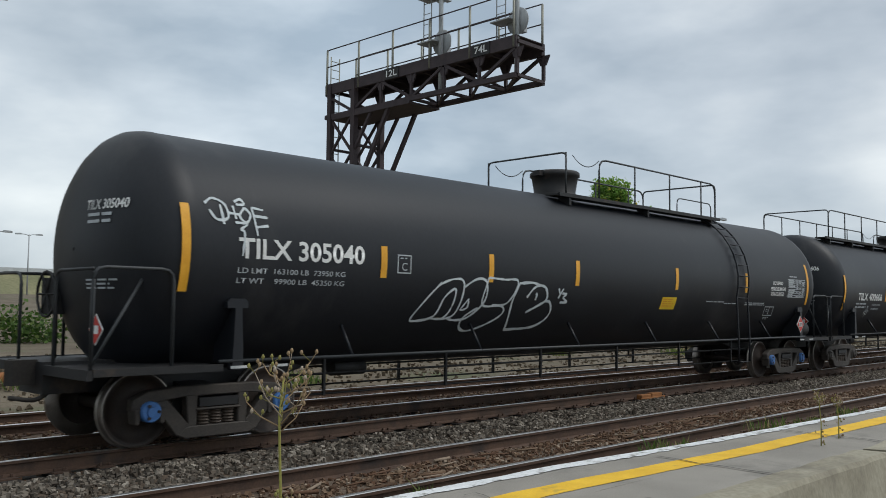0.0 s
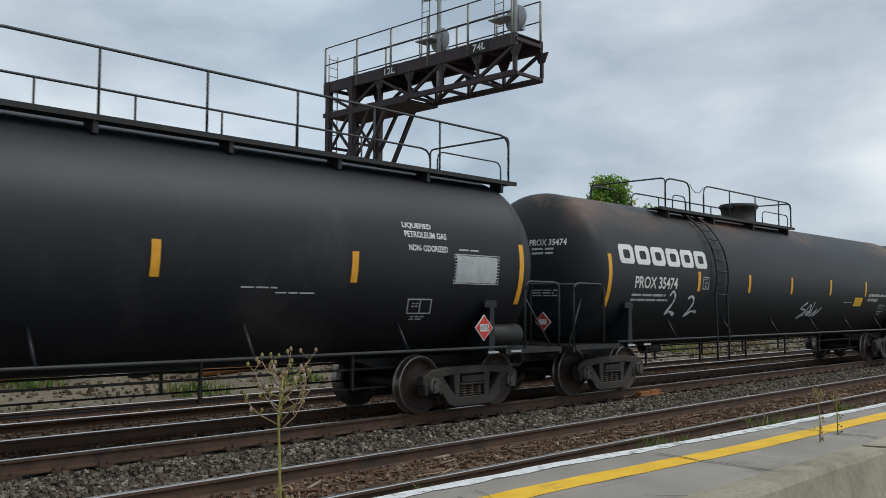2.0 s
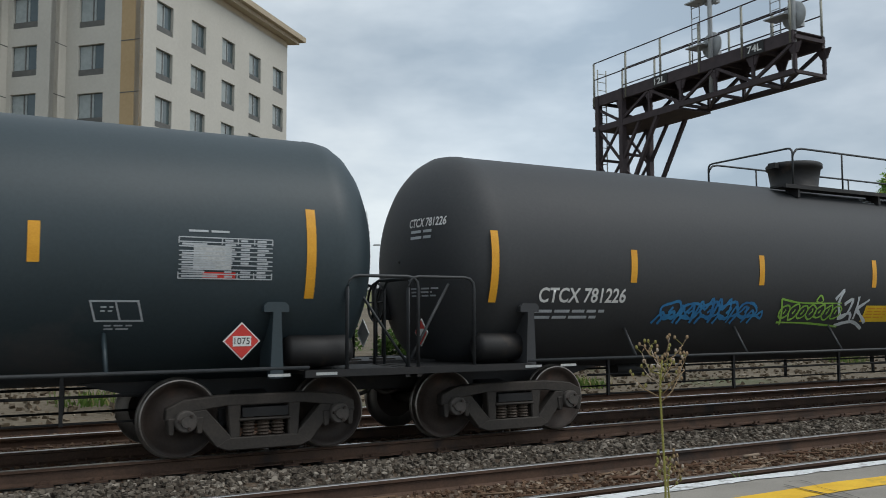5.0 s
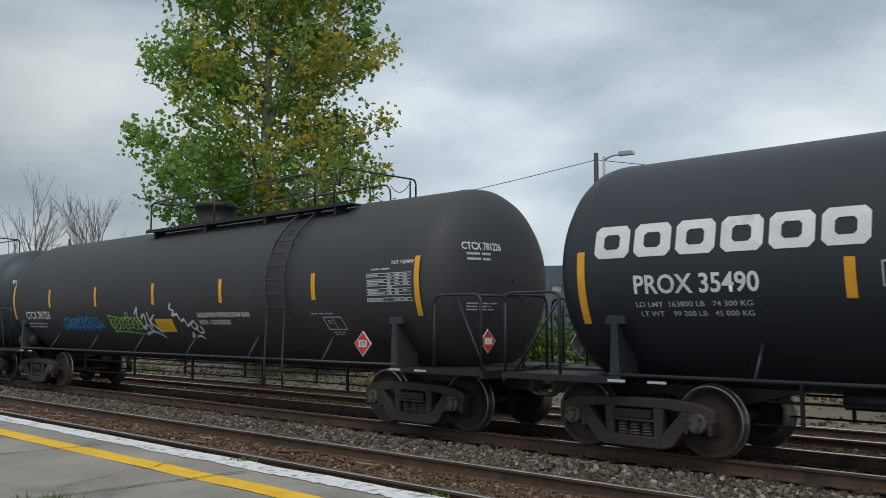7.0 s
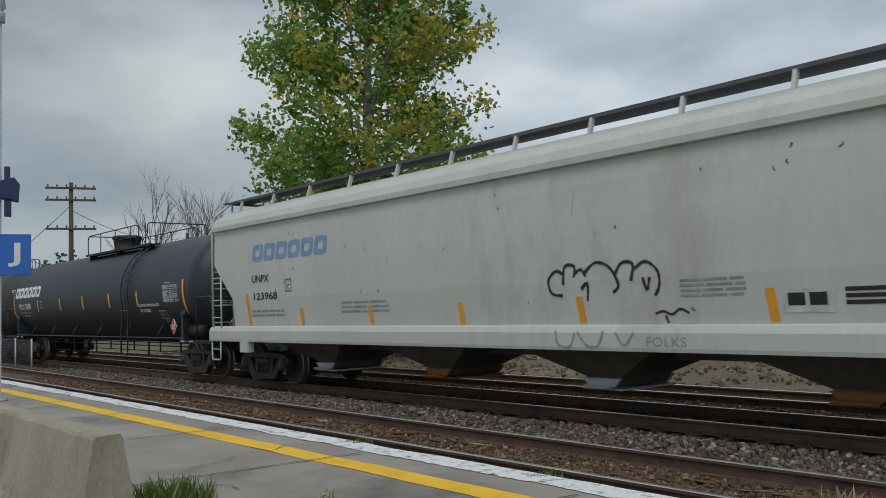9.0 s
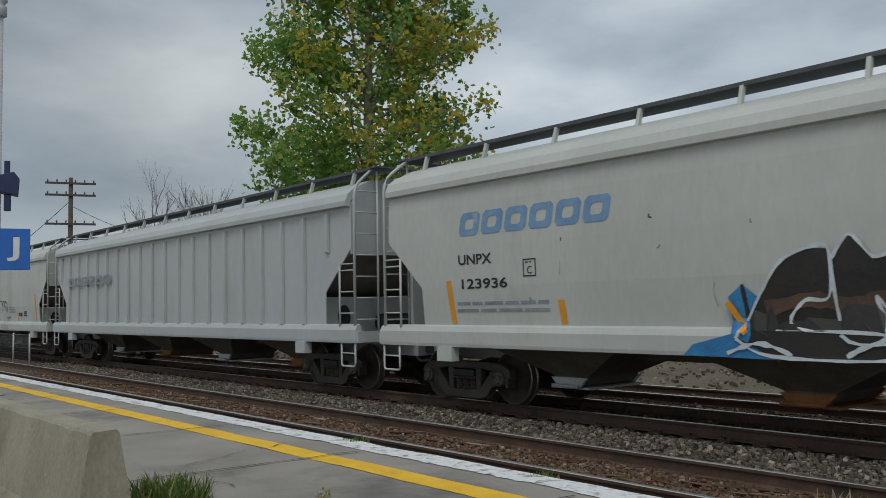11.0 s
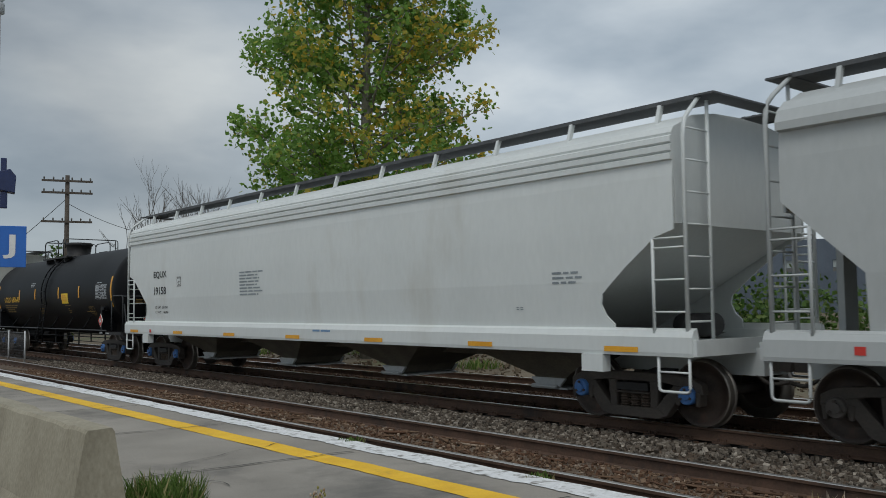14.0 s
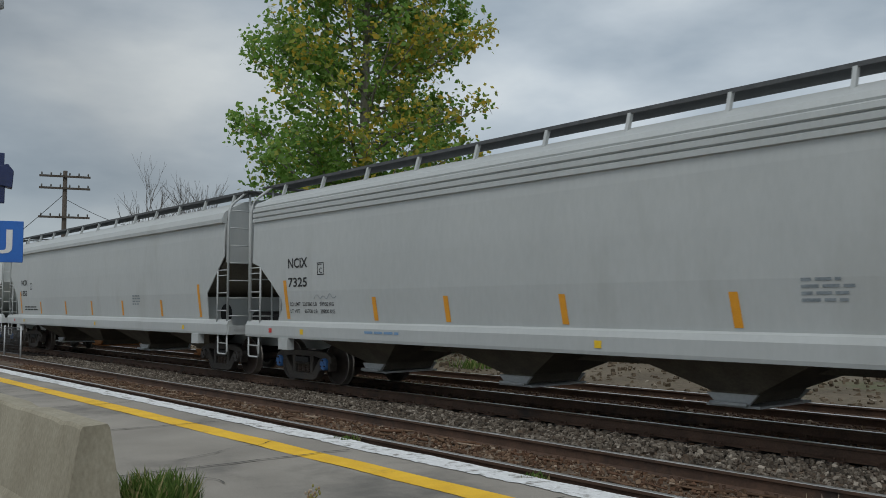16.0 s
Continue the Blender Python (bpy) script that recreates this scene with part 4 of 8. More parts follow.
        box(bm, lo, hi, -1.62, 1.62, 0.96, 1.16)
        part("end_frame", bm, paint, car)
        coupler(car, s * (half + 0.14), s)
        # ladders on the corner
        for w in (-1, 1):
            bm = bmesh.new()
            x = s * (half - 0.14)
            tube(bm, bent([(x, w * 1.58, 1.1), (x, w * 1.58, 3.86), (x - s * 0.08, w * 1.05, 4.28)], 0.2), 0.030, 5)
            tube(bm, bent([(x, w * 1.05, 1.1), (x, w * 1.05, 4.18)], 0.1), 0.024, 5)
            for z in np.arange(1.38, 3.95, 0.40):
                tube(bm, [(x, w * 1.58, z), (x, w * 1.05, z)], 0.014, 5)
            x2 = s * (half - 0.62)
            tube(bm, [(x2, w * 1.60, 1.15), (x2, w * 1.60, 2.42)], 0.022, 5)
            for z in (1.5, 1.9, 2.3, 2.42):
                tube(bm, [(x, w * 1.59, z), (x2, w * 1.60, z)], 0.014, 5)
            tube(bm, bent([(x + s * 0.02, w * 1.6, 0.98), (x + s * 0.02, w * 1.6, 0.52), (x2 + s * 0.05, w * 1.6, 0.52), (x2 + s * 0.05, w * 1.6, 0.98)], 0.06), 0.020, 5)
            tube(bm, [(x, w * 1.6, 0.76), (x2 + s * 0.05, w * 1.6, 0.76)], 0.014, 5)
            part("corner_ladder", bm, paint, car, "painted corner ladder with a stirrup step")
        bm = bmesh.new()
        box(bm, min(s * (e + 0.06), s * (e + 0.36)), max(s * (e + 0.06), s * (e + 0.36)), -1.2, 1.2, 4.225, 4.25)
        part("end_walkway", bm, GRATE, car)
        bm = bmesh.new()
        lathe(bm, [(-0.4, 0.02), (-0.38, 0.17), (0.38, 0.17), (0.4, 0.02)], 16, "y", (s * (e - 0.75), 0, 1.30))
        part("air_reservoir", bm, FRAME_BLACK, car)
        bm = bmesh.new()
        box(bm, xt - 0.18 - s * 0.2, xt + 0.18 - s * 0.2, -1.66, -1.50, 0.72, 0.948)
        part("jacking_pad", bm, paint, car)
        truck(car, xt, caps)
    # outlets: tapering bins with gates
    span = spread - 3.9
    for i in range(outlets):
        x = -span / 2 + span * i / (outlets - 1)
        w = span / (outlets - 1) * 0.47
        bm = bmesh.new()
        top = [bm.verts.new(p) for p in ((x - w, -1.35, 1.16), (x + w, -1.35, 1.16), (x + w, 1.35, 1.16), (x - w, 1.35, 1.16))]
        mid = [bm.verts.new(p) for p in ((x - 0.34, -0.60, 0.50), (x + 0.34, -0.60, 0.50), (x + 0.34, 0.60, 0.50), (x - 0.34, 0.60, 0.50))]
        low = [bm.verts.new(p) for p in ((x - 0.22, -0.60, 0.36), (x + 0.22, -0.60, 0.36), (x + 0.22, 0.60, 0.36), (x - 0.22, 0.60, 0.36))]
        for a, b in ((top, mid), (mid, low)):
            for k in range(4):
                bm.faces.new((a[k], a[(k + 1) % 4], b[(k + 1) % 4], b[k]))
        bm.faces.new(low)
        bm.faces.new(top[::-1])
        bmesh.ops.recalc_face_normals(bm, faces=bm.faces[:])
        ho = part("hopper_bin", bm, HOPPER_UNDER, car, "dusty tapering discharge bin with shade in its colour")
        bm = bmesh.new()
        for w in (-1, 1):
            prism(bm, [(x - 0.36, 0.48), (x + 0.36, 0.48), (x + 0.22, 0.34), (x - 0.22, 0.34)], w * 0.66, w * 0.61)
        box(bm, x - 0.38, x + 0.38, -0.64, 0.64, 0.31, 0.34)
        tube(bm, [(x - 0.26, -0.74, 0.36), (x + 0.26, -0.74, 0.36)], 0.03)
        part("gate", bm, RUST_ORANGE if i % 2 and not round_cut else PALE, ho, "worn steel sliding outlet gate")
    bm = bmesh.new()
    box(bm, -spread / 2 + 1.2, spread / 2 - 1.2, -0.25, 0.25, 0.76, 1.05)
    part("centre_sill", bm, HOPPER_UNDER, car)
    surf = flat_side(-1.56) if ribbed else hopper_side
    for x, z0, z1 in stripes:
        patch("reflective_stripe", car, surf, x - 0.06, x + 0.06, z0, z1, ORANGE, label="orange reflective stripe", lean=-0.12)
    return car, surf


def scuffs(car, surf, n, seed):
    """Small dark scrapes and rust runs on a weathered side, each its own mark."""
    rng = random.Random(seed)
    for i in range(n):
        x, z = rng.uniform(-7.6, 7.6), rng.uniform(1.5, 3.3)
        run = rng.random() < 0.2
        line = [(x, z), (x + rng.uniform(-0.02, 0.02), z - (rng.uniform(0.05, 0.15) if run else 0.025)), (x + rng.uniform(-0.04, 0.04), z - (rng.uniform(0.15, 0.3) if run else 0.05))]
        strokes("scuff", car, surf, [line], rng.uniform(0.010, 0.022) if not run else 0.010, RUST_STREAK if run else TAG_BROWN, off=0.005, wob=0.6, seed=seed + i)


def plate_c(car, surf, x, z, material, size=0.26):
    bm = bmesh.new()
    t = 0.018
    h = size / 2
    for a, b, c, d in ((x - h, x + h, z + h - t, z + h), (x - h, x + h, z - h, z - h + t), (x - h, x - h + t, z - h + t, z + h - t), (x + h - t, x + h, z - h + t, z + h - t)):
        bm.faces.new([bm.verts.new(surf(*p, 0.006)) for p in ((a, c), (b, c), (b, d), (a, d))])
    part("plate_border", bm, material, car)
    lettering(car, surf, "C", x - 0.05, x + 0.05, z - 0.09, z + 0.02, material)
    bars(car, surf, x - 0.08, x + 0.08, z + 0.05, z + 0.09, 1, material)


def spec_table(car, surf, x0, x1, z0, z1, material=SILVER):
    """The test-date table: a framed field of small cells."""
    bm = bmesh.new()

    def cell(a, b, c, d):
        bm.faces.new([bm.verts.new(surf(*p, 0.007)) for p in ((a, c), (b, c), (b, d), (a, d))])
    rows = 9
    h = (z1 - z0) / rows
    w = x1 - x0
    for i in range(rows + 1):
        cell(x0, x1, z0 + h * i - 0.006, z0 + h * i + 0.006)
    for k in (0, 0.45, 0.62, 0.80, 1.0):
        cell(x0 + w * k - 0.006, x0 + w * k + 0.006, z0, z1)
    rng = random.Random(int(abs(x0) * 100))
    for i in range(rows):
        for a, b in ((0.03, 0.42), (0.48, 0.6), (0.65, 0.77), (0.83, 0.96)):
            if rng.random() < 0.75:
                cell(x0 + w * a, x0 + w * (a + (b - a) * rng.uniform(0.6, 1)), z0 + h * i + h * 0.28, z0 + h * i + h * 0.72)
    part("test_table", bm, material, car, "stencilled white table of test dates")
    bars(car, surf, x0 + w * 0.1, x0 + w * 0.7, z1 + 0.03, z1 + 0.08, 1, material)


def label_box(car, surf, x0, x1, z0, z1, material=SILVER):
    bm = bmesh.new()
    t = 0.02
    for a, b, c, d in ((x0, x1, z0, z0 + t), (x0, x1, z1 - t, z1), (x0, x0 + t, z0 + t, z1 - t), (x1 - t, x1, z0 + t, z1 - t), ((x0 + x1) / 2, (x0 + x1) / 2 + t, z0 + t, z1 - t)):
        bm.faces.new([bm.verts.new(surf(p[0] - 0.3 * (p[1] - z0), p[1], 0.006)) for p in ((a, c), (b, c), (b, d), (a, d))])
    part("label_box", bm, material, car)
    bars(car, surf, x0 + 0.05, (x0 + x1) / 2 - 0.03, z0 + 0.08, z1 - 0.06, 2, material)


def notice(car, surf, x, z, w=0.5, h=0.26):
    patch("notice_plate", car, surf, x - w / 2, x + w / 2, z - h / 2, z + h / 2, PLATE_YELLOW, label="yellow emergency notice plate")
    bars(car, surf, x - w * 0.42, x + w * 0.42, z - h * 0.36, z + h * 0.36, 4, ORANGE, off=0.010, seed=int(abs(x) * 10))


def tank_print(car, surf, half, gas_x, table_x, mark, number, mark_x, mark_z, letter=WHITE, placard=0.68, weights=True, box_dx=-0.78):
    """What every tank car carries: mark and number, weights, end data, gas name, table, boxes, placards."""
    x0, x1 = mark_x
    z0, z1 = mark_z
    h = z1 - z0
    small = SILVER if letter is WHITE else LETTER_FADED
    lettering(car, surf, mark + " " + number, x0, x1, z0, z1, letter, label="reporting mark and number")
    if weights:
        bars(car, surf, x0 - 0.05, x1 - 0.25, z0 - h * 1.25, z0 - h * 0.45, 2, small, seed=len(number), words=4)
    spec_table(car, surf, table_x, table_x + 1.0, 1.95, 2.38)
    label_box(car, surf, table_x + box_dx, table_x + box_dx + 0.48, 1.50, 1.72, small)
    bars(car, surf, table_x + box_dx + 0.1, table_x + box_dx + 0.45, 1.40, 1.47, 2, small, seed=4)
    bars(car, surf, gas_x - 0.9, gas_x - 0.2, 1.74, 1.78, 1, small, seed=9)
    s = 1
    diamond(car, (table_x + placard, -1.465, 1.29), 0.38, "y", "1075")
    # data on both heads
    dep = 0.69

    def head(s):
        def surf2(u, z, off):
            rho = min(0.97, math.hypot(u, z - 2.28) / 1.5)
            t = math.acos(rho ** (1 / 0.92))
            return (s * (half - dep * (1 - math.sin(t)) + off), s * u, z)
        return surf2
    for s in (-1, 1):
        c0 = 0.62 if s < 0 else -0.62
        lettering(car, head(s), mark + " " + number, c0 - 0.36, c0 + 0.36, 2.72, 2.84, letter, off=0.012)
        bars(car, head(s), c0 - 0.30, c0 + 0.25, 2.52, 2.68, 2, small, off=0.012, seed=3, words=2)
        bars(car, head(s), c0 - 0.3, c0 + 0.3, 1.78, 1.92, 3, small, off=0.012, seed=6)


# ---- the train ----
def build_train():
    # 1
    car, sf = tank_car("long black tank car with white sprayed tags", -110.12, 16.15, 9.42, BLACK, (-8.80, -5.84, -3.63, -1.38, 1.98, 5.03, 8.42), 4.75, (-0.95, 4.7), -0.05, gap=(-0.75, 0.1), caps="blue", rail_h=0.76, end_stripe=(1.78, 2.78))
    tank_print(car, sf, 9.42, 5.0, 7.25, "TILX", "305040", (-8.12, -6.19), (2.18, 2.43), placard=0.75, weights=False, box_dx=-1.0)
    lettering(car, sf, "LD LMT  163100 LB  73950 KG", -8.12, -6.50, 2.01, 2.075, SILVER)
    lettering(car, sf, "LT WT    99900 LB  45350 KG", -8.12, -6.50, 1.89, 1.955, SILVER)
    plate_c(car, sf, -5.46, 2.22, SILVER)
    lettering(car, sf, "LIQUEFIED", 6.40, 6.95, 2.22, 2.31, WHITE)
    lettering(car, sf, "PETROLEUM GAS", 6.30, 7.12, 2.09, 2.18, WHITE)
    lettering(car, sf, "NON-ODORIZED", 6.32, 7.05, 1.97, 2.06, WHITE)
    notice(car, sf, 1.78, 1.75, 0.55, 0.24)
    bars(car, sf, 3.3, 4.1, 1.77, 1.81, 1, SILVER, seed=2)
    bars(car, sf, 5.1, 6.2, 1.72, 1.80, 2, SILVER, seed=5)
    letters = [[(-4.69, 1.99), (-4.92, 1.77), (-5.12, 1.48), (-5.02, 1.43), (-4.68, 1.50), (-4.58, 1.77), (-4.38, 1.90), (-4.37, 1.63), (-4.48, 1.47), (-4.75, 1.47)],
               [(-4.76, 1.94), (-4.52, 2.03), (-4.27, 2.04), (-4.20, 1.88), (-4.26, 1.53), (-4.51, 1.45)],
               [(-4.20, 1.93), (-3.94, 2.06), (-3.72, 2.02), (-3.68, 1.73), (-3.94, 1.48), (-4.23, 1.44), (-4.37, 1.47)], [(-4.05, 1.76), (-4.16, 1.60), (-4.03, 1.63), (-4.05, 1.76)]]
    strokes("graffiti", car, sf, letters, 0.032, TAG_WHITE, label="white outlined bubble graffiti", wob=0.3)
    letters = [[(-3.68, 2.09), (-3.72, 1.68), (-3.25, 1.66), (-3.17, 1.53), (-3.44, 1.37), (-3.79, 1.27), (-4.01, 1.33), (-4.03, 1.48), (-3.79, 1.63)], [(-3.68, 2.09), (-3.3, 2.07), (-2.97, 2.05), (-3.13, 1.71), (-3.48, 1.67)]]
    strokes("graffiti", car, sf, letters, 0.032, TAG_WHITE, label="white outlined bubble graffiti", wob=0.3)
    letters = [[(-8.54, 2.80), (-8.43, 2.87), (-8.28, 2.81), (-8.25, 2.65), (-8.40, 2.62), (-8.49, 2.73)], [(-8.34, 2.80), (-8.31, 2.57)], [(-8.25, 2.71), (-8.09, 2.70)], [(-8.17, 2.80), (-8.14, 2.64)],
               [(-8.01, 2.79), (-8.09, 2.68), (-8.00, 2.61), (-7.94, 2.71), (-8.01, 2.79)], [(-7.91, 2.80), (-7.86, 2.46)], [(-7.91, 2.80), (-7.75, 2.78)], [(-7.90, 2.70), (-7.70, 2.69)], [(-7.88, 2.56), (-7.70, 2.59)],
               [(-8.14, 2.85), (-8.05, 2.89), (-8.01, 2.83), (-8.12, 2.82)], [(-8.16, 2.60), (-8.00, 2.59), (-8.09, 2.52), (-8.04, 2.48), (-8.07, 2.21)]]
    strokes("graffiti", car, sf, letters, 0.028, TAG_WHITE, label="white sprayed signature", wob=0.3)
    strokes("graffiti", car, sf, [[(-2.68, 1.80), (-2.56, 1.94), (-2.41, 2.0), (-2.25, 1.97), (-2.16, 1.85), (-2.18, 1.75), (-2.34, 1.67), (-2.59, 1.56)], [(-2.93, 2.02), (-3.02, 1.7), (-2.9, 1.28)], [(-2.93, 2.02), (-2.6, 2.04), (-2.41, 2.0)], [(-2.18, 1.75), (-2.05, 1.73), (-1.95, 1.6), (-1.98, 1.46), (-2.14, 1.35), (-2.38, 1.3), (-2.9, 1.28)], [(-2.47, 1.87), (-2.44, 1.84), (-2.45, 1.76)]], 0.04, TAG_WHITE, label="white looping sprayed tag", wob=0.3)
    strokes("graffiti", car, sf, [[(-1.88, 1.96), (-1.82, 1.87)], [(-1.75, 1.96), (-1.85, 1.8)], [(-1.76, 1.88), (-1.64, 1.87), (-1.71, 1.81), (-1.58, 1.74), (-1.77, 1.73)]], 0.035, TAG_WHITE, wob=0.2)
    # 2
    car, sf = tank_car("long black tank car with a full-length roof walkway", -90.25, 16.15, 9.55, BLACK, (-8.89, -5.60, -2.89, -0.27, 2.48, 5.30, 8.75), None, (-8.5, 9.1), -0.2, rail_h=0.77, end_stripe=(1.65, 2.60), stripe_z=(1.92, 2.33))
    tank_print(car, sf, 9.55, 5.0, 7.2, "TILX", "400606", (-7.88, -5.93), (1.93, 2.14), weights=False)
    bars(car, sf, -7.95, -6.90, 1.67, 1.86, 2, SILVER, seed=14, words=4)
    plate_c(car, sf, -5.05, 2.02, SILVER)
    notice(car, sf, -3.88, 1.73, 0.75, 0.22)
    lettering(car, sf, "70800 KGS", -6.65, -6.0, 1.79, 1.84, SILVER)
    lettering(car, sf, "48500 KGS", -6.65, -6.05, 1.67, 1.72, SILVER)
    bars(car, sf, 3.6, 4.2, 1.80, 1.84, 1, SILVER, seed=12)
    lettering(car, sf, "LIQUEFIED", 6.19, 6.76, 2.70, 2.79, WHITE)
    lettering(car, sf, "PETROLEUM GAS", 6.21, 7.05, 2.58, 2.67, WHITE)
    lettering(car, sf, "NON- ODORIZED", 6.27, 7.05, 2.39, 2.48, WHITE)
    patch("white_panel", car, sf, 7.25, 8.15, 1.97, 2.36, WHITE_WORN)
    strokes("graffiti", car, sf, [[(-7.1, 1.52), (-6.95, 1.78), (-6.85, 1.54), (-7.12, 1.62), (-6.78, 1.64)], [(-6.95, 1.78), (-6.95, 1.46)]], 0.02, SILVER)
    # 3
    car, sf = tank_car("black tank car with rust-brown stains along its top", -70.55, 15.45, 9.22, BLACK_STAINED, (-8.42, -5.14, -2.81, -0.51, 1.98, 4.60, 8.14), -4.25, (-5.5, 0.85), -0.2, gap=(-4.46, -3.84), end_stripe=(1.62, 2.58), stripe_z=(1.95, 2.35))
    tank_print(car, sf, 9.22, 4.0, 6.8, "PROX", "35474", (-7.58, -6.02), (1.97, 2.20))
    block_logo(car, sf, -8.09, -4.72, 2.42, 2.78, WHITE, 6, label="white company mark")
    lettering(car, sf, "LIQUEFIED PETROLEUM GAS", 4.87, 6.36, 1.94, 2.02, WHITE)
    lettering(car, sf, "NOT-ODORIZED", 4.87, 5.68, 1.81, 1.89, WHITE)
    plate_c(car, sf, -4.85, 2.12, SILVER)
    notice(car, sf, 4.15, 1.79, 0.6, 0.24)
    strokes("graffiti", car, sf, [[(-6.24, 1.84), (-6.14, 1.93), (-6.03, 1.84), (-6.05, 1.7), (-6.19, 1.49), (-6.05, 1.53), (-5.81, 1.46)], [(-5.49, 1.79), (-5.35, 1.84), (-5.22, 1.71), (-5.38, 1.43), (-5.19, 1.53), (-4.95, 1.52)]], 0.05, TAG_WHITE, label="white sprayed squiggles", wob=0.5)
    strokes("graffiti", car, sf, [[(0.66, 1.75), (0.36, 1.61), (0.68, 1.54), (0.40, 1.35), (0.67, 1.45)], [(0.66, 1.40), (0.90, 1.70), (1.02, 1.43), (0.80, 1.50), (1.10, 1.50)], [(1.10, 1.76), (1.14, 1.40), (1.42, 1.59), (1.36, 1.40), (1.66, 1.62)]], 0.045, TAG_WHITE, label="white sprayed short tag", wob=0.5)
    # 4
    car, sf = tank_car("slate-grey tank car with large sprayed outlines", -51.05, 15.85, 9.40, SLATE, (-8.68, -5.25, -2.48, 0.30, 2.80, 5.48, 8.3), 4.3, (-0.95, 4.55), -0.1, gap=(-0.75, 0.1), rail_h=0.74, end_stripe=(1.75, 2.75), stripe_z=(2.08, 2.48))
    tank_print(car, sf, 9.40, 5.3, 6.85, "PLMX", "137335", (-7.75, -5.54), (1.90, 2.12), weights=False)
    plate_c(car, sf, -4.95, 1.99, SILVER)
    notice(car, sf, 3.0, 1.74, 0.55, 0.26)
    lettering(car, sf, "LD LMT 165100 LB   74900 KG", -7.8, -6.1, 1.77, 1.83, SILVER)
    lettering(car, sf, "LT WT   97900 LB   44400 KG", -7.8, -6.15, 1.64, 1.70, SILVER)
    bars(car, sf, -0.85, -0.25, 2.24, 2.44, 3, SILVER, seed=15)
    outline = [[(-4.25, 1.57), (-4.24, 2.04), (-4.2, 2.08), (-3.4, 2.26), (-3.35, 2.22), (-3.27, 1.81), (-3.57, 1.77), (-3.51, 1.61), (-3.30, 1.60), (-3.20, 1.36), (-3.43, 1.25), (-3.86, 1.23)],
               [(-3.50, 1.66), (-3.10, 2.33), (-3.04, 2.35), (-2.86, 2.28), (-2.45, 2.10), (-1.92, 2.25), (-1.63, 2.32), (-1.60, 2.26), (-1.42, 1.56), (-1.47, 1.31), (-1.96, 1.23)],
               [(-5.28, 1.27), (-5.20, 1.42), (-4.85, 1.47), (-4.55, 1.61), (-4.25, 1.57), (-4.27, 1.28), (-4.14, 1.51), (-3.95, 1.67), (-3.86, 1.55), (-4.04, 1.48)],
               [(-3.13, 1.36), (-2.94, 1.67), (-2.81, 1.90), (-2.68, 1.79), (-2.86, 1.59), (-2.61, 1.55), (-2.50, 1.24), (-2.73, 1.10)], [(-2.30, 1.87), (-2.45, 2.10), (-2.54, 1.56), (-2.70, 1.20)], [(-5.25, 1.27), (-4.8, 1.33), (-4.3, 1.26)],
               [(-1.88, 1.27), (-1.96, 1.52), (-1.81, 1.48), (-1.74, 1.31), (-1.33, 1.43), (-1.0, 1.39), (-0.99, 1.56), (-0.61, 1.67), (-0.49, 1.43), (-0.72, 1.35)], [(-1.84, 1.80), (-1.93, 2.08), (-2.14, 2.04), (-2.06, 1.80), (-1.84, 1.80)]]
    strokes("graffiti", car, sf, outline, 0.055, TAG_WHITE, label="pale angular outlined graffiti", wob=0.35)
    strokes("graffiti", car, sf, [[(-1.25 + 0.2 * math.cos(t), 1.98 + 0.17 * math.sin(t)) for t in np.linspace(0, 6.28, 9)], [(-1.37, 2.05), (-1.13, 2.05)], [(-1.25, 2.05), (-1.25, 1.85)]], 0.035, TAG_GREY)
    patch("red_label", car, sf, 7.1, 7.45, 1.95, 2.02, RED)
    patch("white_label", car, sf, 7.0, 7.4, 2.05, 2.3, WHITE_WORN)
    # 5
    car, sf = tank_car("dull black tank car with coloured graffiti tags", -32.68, 14.2, 8.25, BLACK_DULL, (-7.65, -5.40, -2.90, -0.25, 2.32, 5.15, 7.62), 4.15, (-1.45, 5.15), -0.28, gap=(4.45, 5.0), tank_end=-1, end_stripe=(1.72, 2.62), stripe_z=(2.0, 2.45))
    tank_print(car, sf, 8.25, 5.9, 6.50, "CTCX", "781226", (-6.95, -5.5), (1.72, 1.92), placard=-0.1, box_dx=-1.15)
    lettering(car, sf, "LIQUEFIED PETROLEUM GAS", 1.40, 3.20, 1.72, 1.82, WHITE, off=0.012)
    lettering(car, sf, "NON - ODORIZED", 1.42, 2.50, 1.59, 1.68, WHITE, off=0.012)
    lettering(car, sf, "DOT 112J340W", 7.06, 7.55, 2.50, 2.57, WHITE)
    notice(car, sf, 0.02, 1.57, 0.72, 0.27)
    bars(car, sf, 0.45, 0.85, 3.50, 3.62, 3, SILVER, seed=18)
    strokes("graffiti", car, sf, spiky_tag(-4.9, -2.75, 1.42, 1.85, 6, 41) + bubble_tag(-4.8, -2.9, 1.5, 1.75, 5, 14), 0.04, TAG_BLUE, label="blue sprayed tag", wob=0.3)
    strokes("graffiti", car, sf, bubble_tag(-2.35, -0.95, 1.48, 1.72, 7, 4) + [[(-2.4, 1.80), (-1.9, 1.74), (-0.98, 1.74)], [(-2.35, 1.44), (-1.6, 1.42), (-0.85, 1.36)], [(-2.4, 1.8), (-2.25, 1.4)], [(-1.6, 1.78), (-1.52, 1.86), (-1.44, 1.78), (-1.52, 1.74), (-1.6, 1.78)]], 0.028, TAG_GREEN, label="green sprayed tag", wob=0.3)
